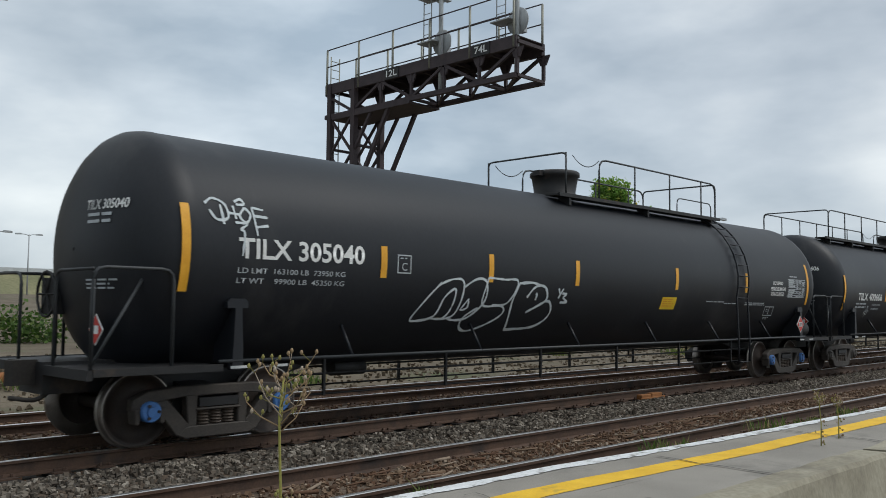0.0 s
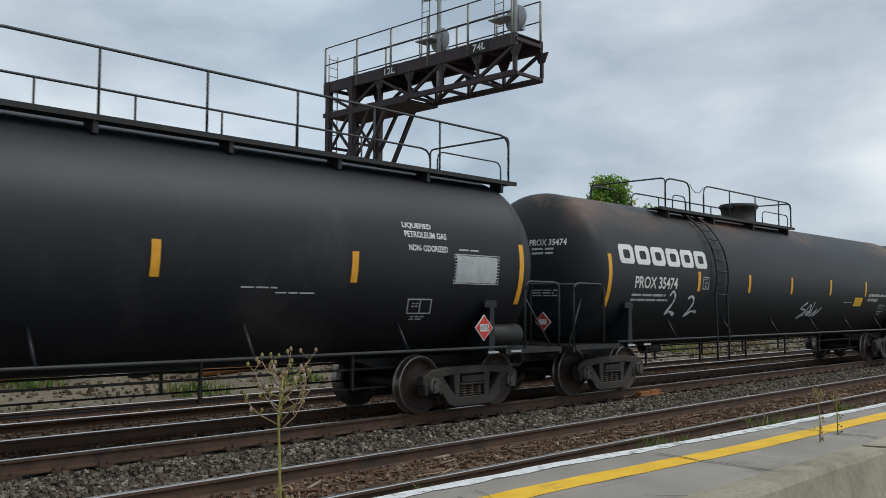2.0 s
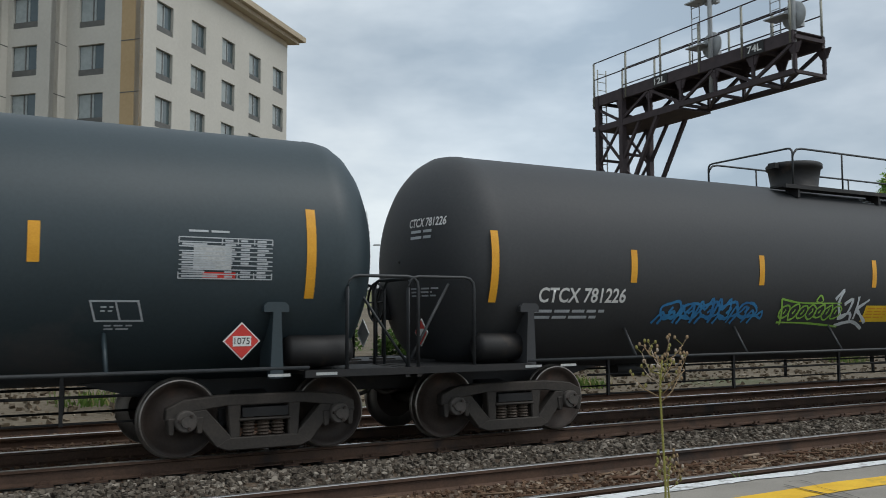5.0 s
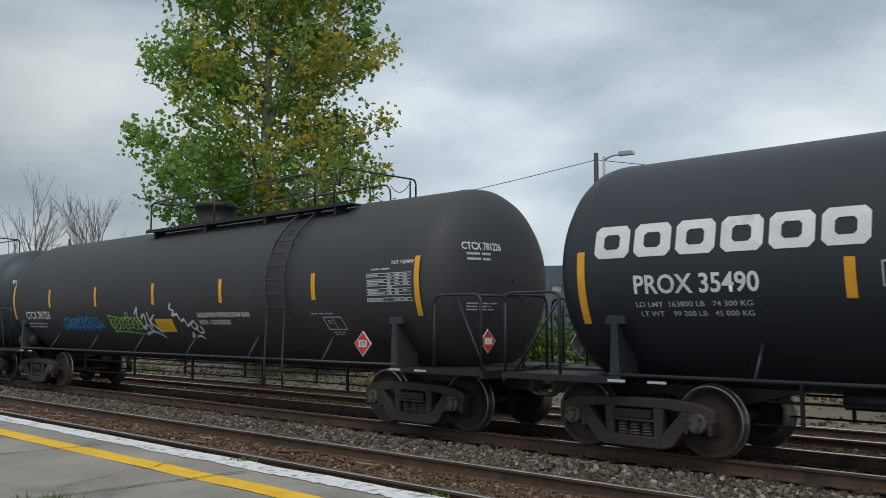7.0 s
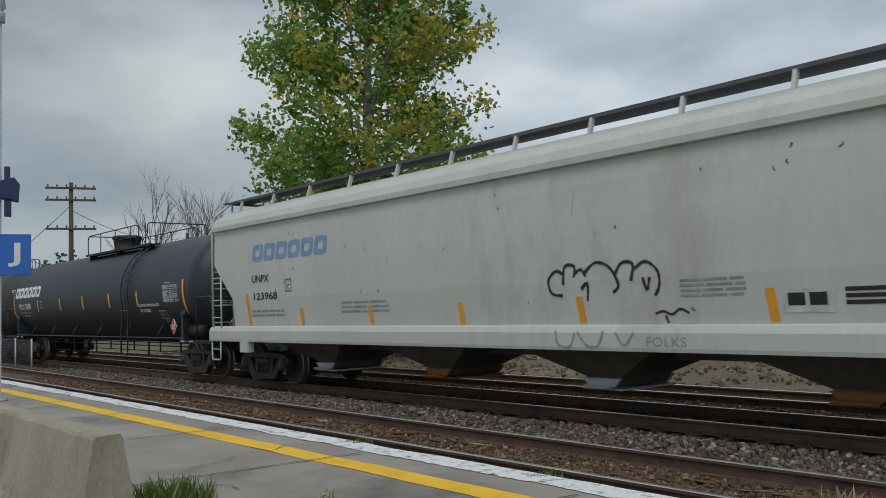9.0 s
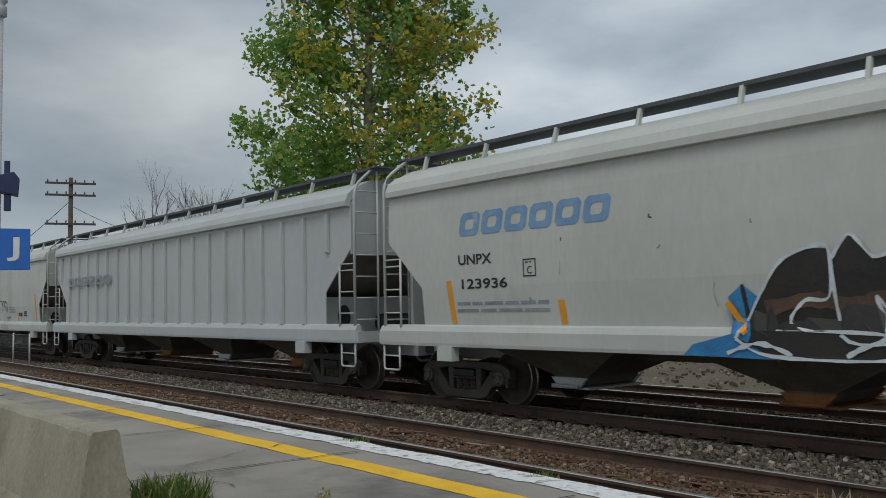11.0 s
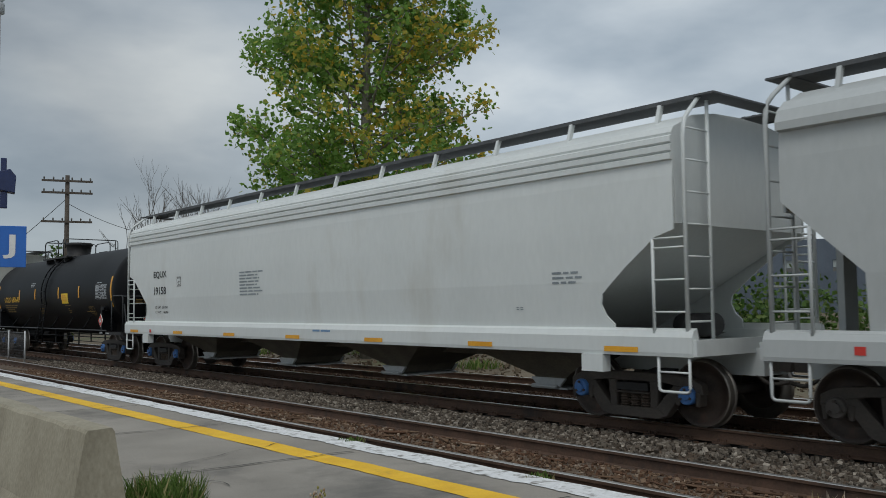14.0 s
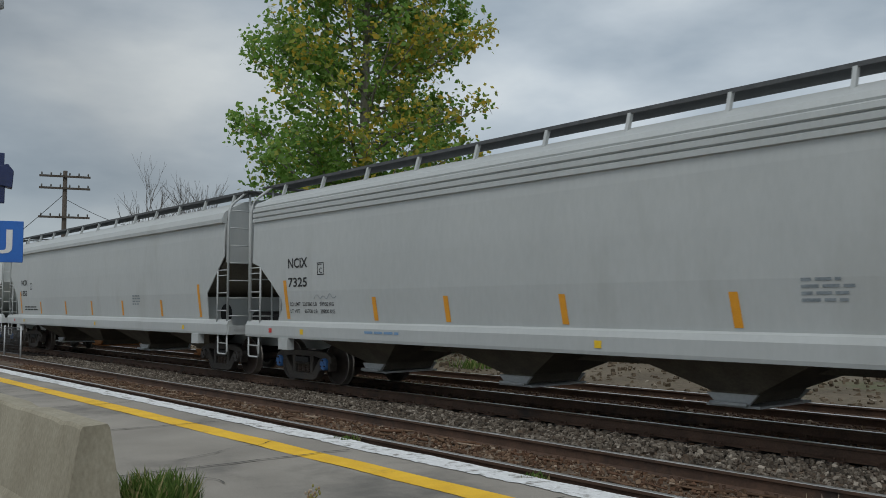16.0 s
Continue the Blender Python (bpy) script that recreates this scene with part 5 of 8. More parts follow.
    strokes("graffiti", car, sf, [[(-1.15, 1.80), (-0.98, 1.95), (-1.05, 1.74), (-0.88, 1.50)], [(-0.9, 1.72), (-0.72, 1.80), (-0.78, 1.55), (-0.95, 1.50), (-0.7, 1.58), (-0.62, 1.45)], [(-0.58, 1.85), (-0.55, 1.48)], [(-0.58, 1.64), (-0.3, 1.80)], [(-0.56, 1.64), (-0.2, 1.42)], [(-0.95, 1.38), (-0.55, 1.44), (-0.2, 1.32)]], 0.05, TAG_WHITE, label="white sprayed tag", wob=0.3)
    strokes("graffiti", car, sf, [[(0.45, 2.02), (0.38, 1.92), (0.52, 1.86), (0.42, 1.78), (0.6, 1.8)], [(0.62, 1.82), (0.72, 1.66), (0.85, 1.70), (0.9, 1.56), (1.02, 1.62)], [(1.02, 1.62), (1.1, 1.50), (1.24, 1.54), (1.18, 1.66), (1.05, 1.6)], [(1.30, 1.58), (1.2, 1.50), (1.28, 1.42), (1.40, 1.46), (1.36, 1.56)], [(0.85, 1.32), (1.0, 1.42), (0.95, 1.34), (1.2, 1.36), (1.3, 1.30)]], 0.045, TAG_WHITE, label="white sprayed tag", wob=0.3)
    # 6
    car, sf = tank_car("clean black tank car with a bold white mark", -13.82, 15.7, 9.06, BLACK_LIT, (-8.30, -5.05, -2.38, 0.05, 2.50, 4.80, 7.99), 4.0, (-1.1, 4.2), 0.0, gap=(3.5, 4.05), end_stripe=(1.60, 2.50), stripe_z=(1.86, 2.28))
    tank_print(car, sf, 9.06, 4.2, 6.66, "PROX", "35490", (-7.55, -6.0), (1.95, 2.18), weights=False, box_dx=-0.45)
    block_logo(car, sf, -8.10, -4.77, 2.40, 2.80, WHITE, 6, label="white company mark")
    plate_c(car, sf, -4.62, 2.1, SILVER)
    lettering(car, sf, "LD LMT  163800 LB   74 300 KG", -7.55, -6.1, 1.80, 1.86, SILVER)
    lettering(car, sf, "LT WT    99 200 LB   45 000 KG", -7.5, -6.1, 1.69, 1.75, SILVER)
    lettering(car, sf, "LIQUEFIED PETROLEUM GAS", 4.85, 6.33, 1.83, 1.92, WHITE, off=0.010)
    lettering(car, sf, "NOT-ODORIZED", 4.88, 5.63, 1.69, 1.78, WHITE, off=0.010)
    # 7
    c7 = [(x, 1.32, z) for x, z in ((-7.3, 2.0), (-5.05, 1.66), (-2.63, 1.66), (-0.13, 1.66), (2.39, 1.68), (5.23, 1.70), (7.72, 2.3))]
    car, sf = hopper_car("weathered cream covered hopper car with black tags", 5.25, 15.3, HOPPER_CREAM, 9.28, stripes=c7)
    block_logo(car, sf, -7.1, -4.0, 2.70, 3.06, BLUE_LETTER, 6, lean=0.2, label="faded blue company mark")
    lettering(car, sf, "UNPX", -7.12, -6.35, 2.24, 2.40, INK)
    lettering(car, sf, "123968", -7.06, -6.02, 1.86, 2.02, INK)
    plate_c(car, sf, -5.55, 2.14, INK)
    bars(car, sf, -7.2, -5.6, 1.46, 1.64, 2, TAG_GREY, seed=30, words=5)
    bars(car, sf, -3.6, -1.6, 1.5, 1.75, 3, TAG_GREY, seed=31)
    bars(car, sf, 4.0, 5.0, 1.60, 1.85, 4, TAG_GREY, seed=33)
    patch("stencil_board", car, sf, 5.34, 5.92, 1.42, 1.68, WHITE_WORN)
    for x in (5.40, 5.65):
        patch("stencil_panel", car, sf, x, x + 0.20, 1.50, 1.64, INK, off=0.010)
    for k in range(3):
        patch("stencil_panel", car, sf, 6.05, 6.48, 1.50 + 0.07 * k, 1.545 + 0.07 * k, INK)
    strokes("graffiti", car, sf, [[(2.05, 1.70), (1.85, 1.74), (1.80, 1.92), (1.95, 2.05), (2.08, 2.0)], [(2.08, 1.85), (2.12, 2.1), (2.3, 2.1), (2.28, 1.95)], [(2.3, 2.0), (2.42, 2.05), (2.5, 1.95)], [(2.45, 1.98), (2.68, 2.13), (2.92, 2.05), (3.05, 1.82), (2.95, 1.72)], [(2.5, 1.62), (2.52, 1.86), (2.4, 1.78)], [(3.0, 1.95), (3.12, 2.1), (3.3, 2.08), (3.26, 1.86)], [(3.3, 2.0), (3.5, 2.1), (3.68, 1.98), (3.7, 1.8), (3.62, 1.66)], [(3.45, 1.9), (3.5, 1.74), (3.56, 1.9)]], 0.04, TAG_BLACK, label="black outlined graffiti", wob=0.3)
    strokes("graffiti", car, sf, signature(3.6, 4.1, 1.38, 1.52, 4, 52), 0.03, TAG_BLACK)
    strokes("graffiti", car, flat_side(-1.644), [[(1.95, 1.22), (1.98, 1.04), (2.2, 1.0), (2.3, 1.2)], [(2.35, 1.2), (2.5, 1.03), (2.7, 1.02), (2.8, 1.22)], [(3.0, 1.2), (3.15, 1.03), (3.3, 1.2)]], 0.025, TAG_GREY, off=0.005, label="thin grey loops on the sill", wob=0.4)
    scuffs(car, sf, 26, 400)
    lettering(car, flat_side(-1.64), "FOLKS", 3.5, 4.1, 1.02, 1.14, TAG_GREY, off=0.004)
    # 8
    car, sf = hopper_car("ribbed pale grey covered hopper car", 24.5, 15.0, HOPPER_GREY, 9.3, ribbed=True)
    block_logo(car, lambda x, z, off: (x, -1.626 - off, z), -7.6, -3.6, 2.45, 2.72, TAG_GREY, 6, label="dark company mark")
    # 9
    c9 = [(x, 1.32, z) for x, z in ((-7.3, 2.0), (-4.93, 1.66), (5.55, 1.72), (8.0, 2.1))]
    car, sf = hopper_car("weathered cream covered hopper car with a big graffiti piece", 43.75, 15.3, HOPPER_CREAM, 9.28, stripes=c9)
    block_logo(car, sf, -7.1, -4.0, 2.70, 3.06, BLUE_LETTER, 6, lean=0.2, label="faded blue company mark")
    lettering(car, sf, "UNPX", -7.12, -6.35, 2.24, 2.40, INK)
    lettering(car, sf, "123936", -7.06, -6.02, 1.86, 2.02, INK)
    plate_c(car, sf, -5.55, 2.14, INK)
    bars(car, sf, -7.2, -4.9, 1.44, 1.66, 2, TAG_GREY, seed=30, words=5)
    big_piece(car, sf)
    scuffs(car, sf, 16, 500)
    strokes("graffiti", car, sf, [[(8.3, 2.86), (8.1, 2.74), (8.3, 2.62), (8.75, 2.66)], [(8.34, 2.70), (8.38, 2.84), (8.46, 2.72), (8.52, 2.86), (8.58, 2.70)], [(8.64, 2.66), (8.66, 2.9), (8.74, 2.82)], [(8.9, 3.06), (8.72, 2.78), (8.98, 2.70)]], 0.022, TAG_BLUE, label="thin dark sprayed signature", wob=0.4)
    bars(car, sf, 4.38, 5.4, 1.42, 1.76, 6, TAG_GREY, seed=36)
    bars(car, sf, 7.05, 7.75, 1.53, 1.84, 4, TAG_GREY, seed=37, words=5)
    patch("stencil_board", car, sf, 5.72, 6.24, 1.41, 1.62, WHITE_WORN)
    for x in (5.76, 5.99):
        patch("stencil_panel", car, sf, x, x + 0.20, 1.45, 1.60, INK, off=0.010)
    for k in range(3):
        patch("stencil_panel", car, sf, 6.38, 6.82, 1.50 + 0.07 * k, 1.545 + 0.07 * k, INK)
    # 10
    car, sf = tank_car("short black tank car with amber lettering", 61.25, 11.9, 7.45, BLACK_NEW, (-6.40, -3.34, -1.26, 1.52, 3.66, 6.62), 0.0, (-1.8, 0.6), -0.85, gap=(-0.21, 0.36), r=1.42, zc=2.20, caps="blue", tank_end=-1, end_stripe=(1.70, 2.62), stripe_z=(2.02, 2.40))
    tank_print(car, sf, 7.45, 3.0, 5.25, "UTLX", "680642", (-5.46, -3.38), (1.94, 2.15), LETTER_YELLOW)
    patch("notice_plate", car, sf, 1.85, 2.54, 1.84, 2.18, PLATE_YELLOW, label="yellow emergency notice plate")
    bars(car, sf, 1.9, 2.5, 1.89, 2.12, 4, ORANGE, off=0.010)
    bars(car, sf, 2.3, 2.6, 1.5, 1.68, 3, LETTER_FADED, seed=60)
    bars(car, sf, 4.1, 5.0, 1.52, 1.58, 1, LETTER_FADED, seed=61)
    bars(car, sf, -1.9, -1.35, 2.45, 2.62, 3, SILVER, seed=62)
    bars(car, sf, -5.35, -4.1, 1.52, 1.68, 2, LETTER_FADED, seed=65, words=3)
    bars(car, sf, -0.9, -0.3, 1.45, 1.7, 3, LETTER_FADED, seed=63)
    # 11
    car, sf = hopper_car("clean white covered hopper car with black numbers", 78.95, 15.9, HOPPER_WHITE, 9.35, caps="blue", round_cut=True, fluted=True)
    lettering(car, sf, "EQUX", -7.32, -6.47, 2.40, 2.60, INK)
    lettering(car, sf, "19158", -7.32, -6.53, 1.99, 2.19, INK)
    lettering(car, sf, "LD LMT  220000", -7.3, -6.47, 1.63, 1.69, INK)
    lettering(car, sf, "LT WT    66000", -7.28, -6.47, 1.50, 1.56, INK)
    plate_c(car, sf, -5.72, 2.30, INK, 0.24)
    bars(car, sf, -2.45, -1.35, 1.86, 2.42, 8, TAG_GREY, seed=70)
    bars(car, sf, 7.0, 7.6, 1.86, 2.06, 3, TAG_GREY, seed=71)
    bars(car, sf, 6.25, 6.45, 1.52, 1.58, 2, TAG_GREY, seed=73)
    for x in (-8.5, -5.6, -2.8, 0.0, 2.8, 5.6, 8.3):
        patch("sill_reflector", car, flat_side(-1.642), x - 0.35, x + 0.2, 0.99, 1.06, YELLOW)
    patch("red_reflector", car, flat_side(-1.642), -7.5, -7.38, 1.0, 1.08, RED)
    bars(car, flat_side(-1.642), 0.7, 1.6, 1.1, 1.18, 1, BLUE_LETTER, seed=72)
    # 12, 13
    for xc, num, seed in ((98.4, "1853", 80), (117.75, "7325", 90)):
        xs = (-7.53, -5.12, -2.4, 0.10, 2.66, 5.40, 7.70) if num == "1853" else (-7.55, -4.51, -2.54, -0.04, 2.62, 5.2, 7.45)
        st = [(x, 1.34, 2.12 if abs(x) > 7 else 1.76) for x in xs]
        car, sf = hopper_car("plain light grey covered hopper car", xc, 15.6, HOPPER_GREY, 9.28, stripes=st, caps="blue" if num == "7325" else "grey", round_cut=num == "7325", fluted=num == "7325")
        lettering(car, sf, "NCIX", -7.50, -6.76, 2.36, 2.56, INK)
        lettering(car, sf, num, -7.50, -6.78, 1.98, 2.17, INK)
        plate_c(car, sf, -6.28, 2.32, INK, 0.24)
        if num == "7325":
            lettering(car, sf, "LD LMT  220300 LB   99950 KG", -7.46, -5.85, 1.60, 1.675, INK)
            lettering(car, sf, "LT WT     65700 LB   29800 KG", -7.46, -5.83, 1.46, 1.535, INK)
            strokes("graffiti", car, sf, signature(-6.55, -5.75, 1.70, 1.84, 7, 33), 0.012, TAG_GREY, label="thin grey scribbled tag")
        else:
            bars(car, sf, -7.1, -5.3, 1.42, 1.6, 2, INK, seed=seed, words=5)
        bars(car, sf, 3.4, 4.0, 1.6, 1.9, 4, TAG_GREY, seed=seed + 1)
        for x in (-6.9, 0.6, 6.9):
            patch("sill_reflector", car, flat_side(-1.642), x - 0.06, x + 0.06, 1.04, 1.14, PLATE_YELLOW)
        patch("red_reflector", car, flat_side(-1.642), -8.2, -8.08, 1.05, 1.14, RED)
        if num == "7325":
            bars(car, flat_side(-1.642), -4.75, -3.55, 1.06, 1.15, 1, BLUE_LETTER, seed=92, words=4)


def big_piece(car, sf):
    """A filled graffiti piece: dark angular letters with white outlines over blue, running down onto the sill."""
    def surf(x, z, off):
        return sf(x, z, off + 0.02) if z > 1.28 else (x, -1.66 - off, z)

    def field(name, poly, material, off, label=""):
        bm = bmesh.new()
        bm.faces.new([bm.verts.new(surf(x, z, off)) for x, z in poly])
        bmesh.ops.triangulate(bm, faces=bm.faces[:])
        bmesh.ops.subdivide_edges(bm, edges=bm.edges[:], cuts=2, use_grid_fill=True)
        for v in bm.verts:
            v.co = Vector(surf(v.co.x, v.co.z, off))
        return part(name, bm, material, car, label)
    blues = [[(0.75, 2.0), (1.11, 1.97), (1.26, 1.8), (0.86, 1.71)], [(2.32, 1.94), (2.54, 1.83), (2.45, 1.72), (2.3, 1.75)],
             [(2.75, 1.75), (3.28, 1.56), (3.53, 1.36), (4.02, 1.26), (3.85, 1.0), (3.0, 0.98), (2.9, 1.26)],
             [(-2.13, 1.79), (-1.88, 1.59), (-2.0, 1.2), (-1.65, 0.94), (-2.91, 0.96), (-2.78, 1.09), (-2.26, 1.22), (-2.32, 1.65)]]
    for i, poly in enumerate(blues):
        field("graffiti_patch", poly, TAG_BLUE, 0.003 + 0.0006 * i, "blue sprayed patch")
        strokes("graffiti_shade", car, surf, [[poly[0], poly[2], poly[3]]], 0.06, TAG_BLACK, off=0.007, wob=0.6, seed=i)
    letters = [[(-2.19, 1.17), (-1.9, 1.67), (-1.63, 2.03), (-1.32, 2.16), (-1.08, 2.14), (-1.10, 1.63), (-1.38, 1.59), (-1.5, 1.30), (-0.44, 1.22), (-0.44, 0.98), (-1.75, 0.98)],
               [(-1.06, 2.01), (-0.85, 2.28), (-0.61, 2.03), (-0.33, 2.06), (-0.27, 1.58), (-0.13, 1.36), (-0.44, 1.43), (-0.61, 1.63), (-0.50, 1.19), (-0.95, 1.22)],
               [(-0.27, 1.78), (-0.05, 2.30), (0.33, 2.1), (0.65, 2.09), (0.75, 1.71), (0.54, 1.62), (1.06, 1.34), (1.11, 1.2), (0.54, 1.17), (-0.11, 1.36)],
               [(1.11, 2.11), (1.61, 2.28), (1.58, 1.66), (1.60, 1.30), (1.10, 1.30), (1.36, 1.66)], [(1.83, 2.06), (2.32, 2.25), (2.33, 1.65), (2.05, 1.30), (1.70, 1.36)],
               [(2.28, 1.52), (2.72, 1.90), (2.78, 1.52), (2.88, 1.22), (2.58, 1.12), (1.94, 1.11), (1.62, 1.34), (2.02, 1.40)]]
    field("graffiti_base", [(-1.9, 1.26), (2.9, 1.26), (3.44, 1.01), (-1.62, 0.97)], TAG_BLACK, 0.009)
    for i, poly in enumerate(letters):
        field("graffiti_letter", poly, TAG_BLACK, 0.012 + 0.0008 * i, "black angular graffiti letter")
        x0, x1 = min(p[0] for p in poly), max(p[0] for p in poly)
        strokes("graffiti_fade", car, surf, [[(x0 * 0.8 + x1 * 0.2, 1.50), (x0 * 0.5 + x1 * 0.5, 1.60), (x0 * 0.25 + x1 * 0.75, 1.52)]], 0.16, TAG_BROWN, off=0.0185 + 0.0004 * i, wob=0.4, seed=i)
        strokes("graffiti_outline", car, surf, [poly + poly[:1]], 0.034, TAG_WHITE, off=0.022 + 0.0008 * i, wob=0.5, seed=i)
    ticks = [[(-2.3, 1.0), (-1.9, 1.12), (-1.5, 1.0)], [(-0.9, 1.0), (-0.5, 1.14), (0.5, 1.0)], [(0.2, 1.1), (1.2, 1.02), (1.9, 1.2)], [(2.3, 1.0), (2.9, 1.06), (3.3, 1.24)]]
    strokes("graffiti_outline", car, surf, ticks, 0.05, TAG_WHITE, off=0.028, wob=0.6, seed=9)
    field("graffiti_splash", [(3.30, 1.15), (3.61, 1.13), (3.77, 1.01), (3.28, 0.98)], PLATE_YELLOW, 0.010)
    for x, z in ((-2.32, 1.59), (0.24, 1.6), (2.78, 1.62)):
        strokes("reflective_stripe", car, surf, [[(x, z), (x + 0.13, z - 0.18), (x + 0.27, z - 0.36)]], 0.08, ORANGE, off=0.034)


def motions():
    """The train rolls past at an even speed, and its wheels turn."""
    for car, xc in TRAIN:
        walk(car, [(t, pose(xc - SPEED * (t - 8), YC, 0)) for t in (-1, -0.5, 0, 2, 4, 6, 8, 10, 12, 14, 16, 16.5, 17)])
    steps = [i / FPS for i in range(-1, 16 * FPS + 2)]
    for w in WHEELSETS:
        x = w.location.x
        walk(w, [(t, pose(x, 0, WR, 0, -math.degrees(SPEED * t / WR) % 360, 0)) for t in steps])


# ---- ground, tracks, platform ----
def stones(name, material, label, n, xr, yr, z, size, seed, parent=None, zfun=None):
    """Loose stones: squashed, jittered boxes strewn over a strip, joined."""
    rng = np.random.default_rng(seed)
    base = np.array([(-1, -1, -1), (1, -1, -1), (1, 1, -1), (-1, 1, -1), (-1, -1, 1), (1, -1, 1), (1, 1, 1), (-1, 1, 1)], float)
    faces = np.array([(3, 2, 1, 0), (4, 5, 6, 7), (0, 1, 5, 4), (1, 2, 6, 5), (2, 3, 7, 6), (3, 0, 4, 7)])
    s = rng.uniform(size[0], size[1], (n, 1, 1)) * rng.uniform(0.6, 1.2, (n, 1, 3))
    v = base[None] * s * rng.uniform(0.45, 1.0, (n, 8, 3)) * 0.5
    ang = rng.uniform(0, 2 * np.pi, n)
    tilt = rng.uniform(-0.7, 0.7, n)
    c, sn, ct, st = np.cos(ang), np.sin(ang), np.cos(tilt), np.sin(tilt)
    x = v[..., 0] * ct[:, None] - v[..., 2] * st[:, None]
    zz = v[..., 0] * st[:, None] + v[..., 2] * ct[:, None]
    X = x * c[:, None] - v[..., 1] * sn[:, None]
    Y = x * sn[:, None] + v[..., 1] * c[:, None]
    px, py = rng.uniform(*xr, n), rng.uniform(*yr, n)
    pz = np.full(n, z) if zfun is None else zfun(px, py)
    co = np.stack([X + px[:, None], Y + py[:, None], zz + pz[:, None]], -1).reshape(-1, 3)
    fc = (faces[None] + 8 * np.arange(n)[:, None, None]).reshape(-1, 4)
    me = bpy.data.meshes.new(name)
    me.from_pydata(co.tolist(), [], fc.tolist())
    me.materials.append(material)
    ob = linked(name, me, parent)
    if not parent:
        tagged(ob, label, "stones", kind="stuff")
    return ob


def sheet(name, xs, ys, zf, material, label, category):
    me = bpy.data.meshes.new(name)
    verts = [(x, y, zf(x, y)) for y in ys for x in xs]
    n = len(xs)
    me.from_pydata(verts, [], [(j * n + i, j * n + i + 1, (j + 1) * n + i + 1, (j + 1) * n + i) for j in range(len(ys) - 1) for i in range(n - 1)])
    me.materials.append(material)
    me.shade_smooth()
    return tagged(linked(name, me), label, category, kind="structure")


A1, A2, B1, B2, C1, C2 = 6.36, 7.72, 10.06, 11.43, 13.90, 15.24
PZ = 0.124              # platform top


def draw_in(x, line="edge"):
    """How far the platform's edge, or its yellow line, has drawn back from the track at x."""
    if line == "yellow":
        return float(np.interp(x, (2, 7.7, 11, 15, 30), (0, -0.19, 0.02, 0.12, 0.25)))
    return float(np.interp(x, (3, 7, 9, 12, 17, 30), (0, -0.05, 0.02, 0.23, 0.42, 0.6)))


def ground_z(x, y):
    z = -0.36
    if y > 16.5:
        z += 0.35 * min(1, (y - 16.5) / 5) * (0.6 + 0.5 * noise.noise((x * 0.12, y * 0.2, 3)))
        z += 0.10 * noise.noise((x * 0.6, y * 0.6, 1))
    if y > 60:
        z += 4.2 * min(1, (y - 60) / 70) ** 1.5 * (1 + 0.25 * noise.noise((x * 0.01, y * 0.01, 7)))
    return z


def build_ground():
    far = [-2500, -1200, -600, -300, -180, -120] + list(np.arange(-90, 91, 2.5)) + [120, 180, 300, 600, 1200, 2500]
    deep = [-600, -100, -30, -5, 4, 5.9, 9, 12, 16.5] + list(np.arange(17.5, 40, 1.5)) + [45, 52, 60, 70, 80, 95, 115, 140, 200, 400, 1000, 2500]
    sheet("ground", far, deep, ground_z, GROUND, "gravelly dirt ground with patches of thin grass", "ground")
    # formation under the tracks
    for nm, y0, y1, zt, m, lab in (("ballast_bed", 9.05, 12.55, -0.215, BED, "grey crushed stone ballast under the train's track"), ("ballast_bed", 5.75, 9.04, -0.16, DIRT, "brown dirt and ballast of the platform track"), ("ballast_bed", 12.56, 16.6, -0.30, DIRT, "brown ballast of the far track")):
        bm = bmesh.new()
        prism(bm, [(y0 - 0.02, -0.6), (y0, zt), (y1, zt), (y1 + 0.5, -0.6)], -300, 300, "x")
        tagged(part(nm, bm, m), lab, "ballast", kind="structure")


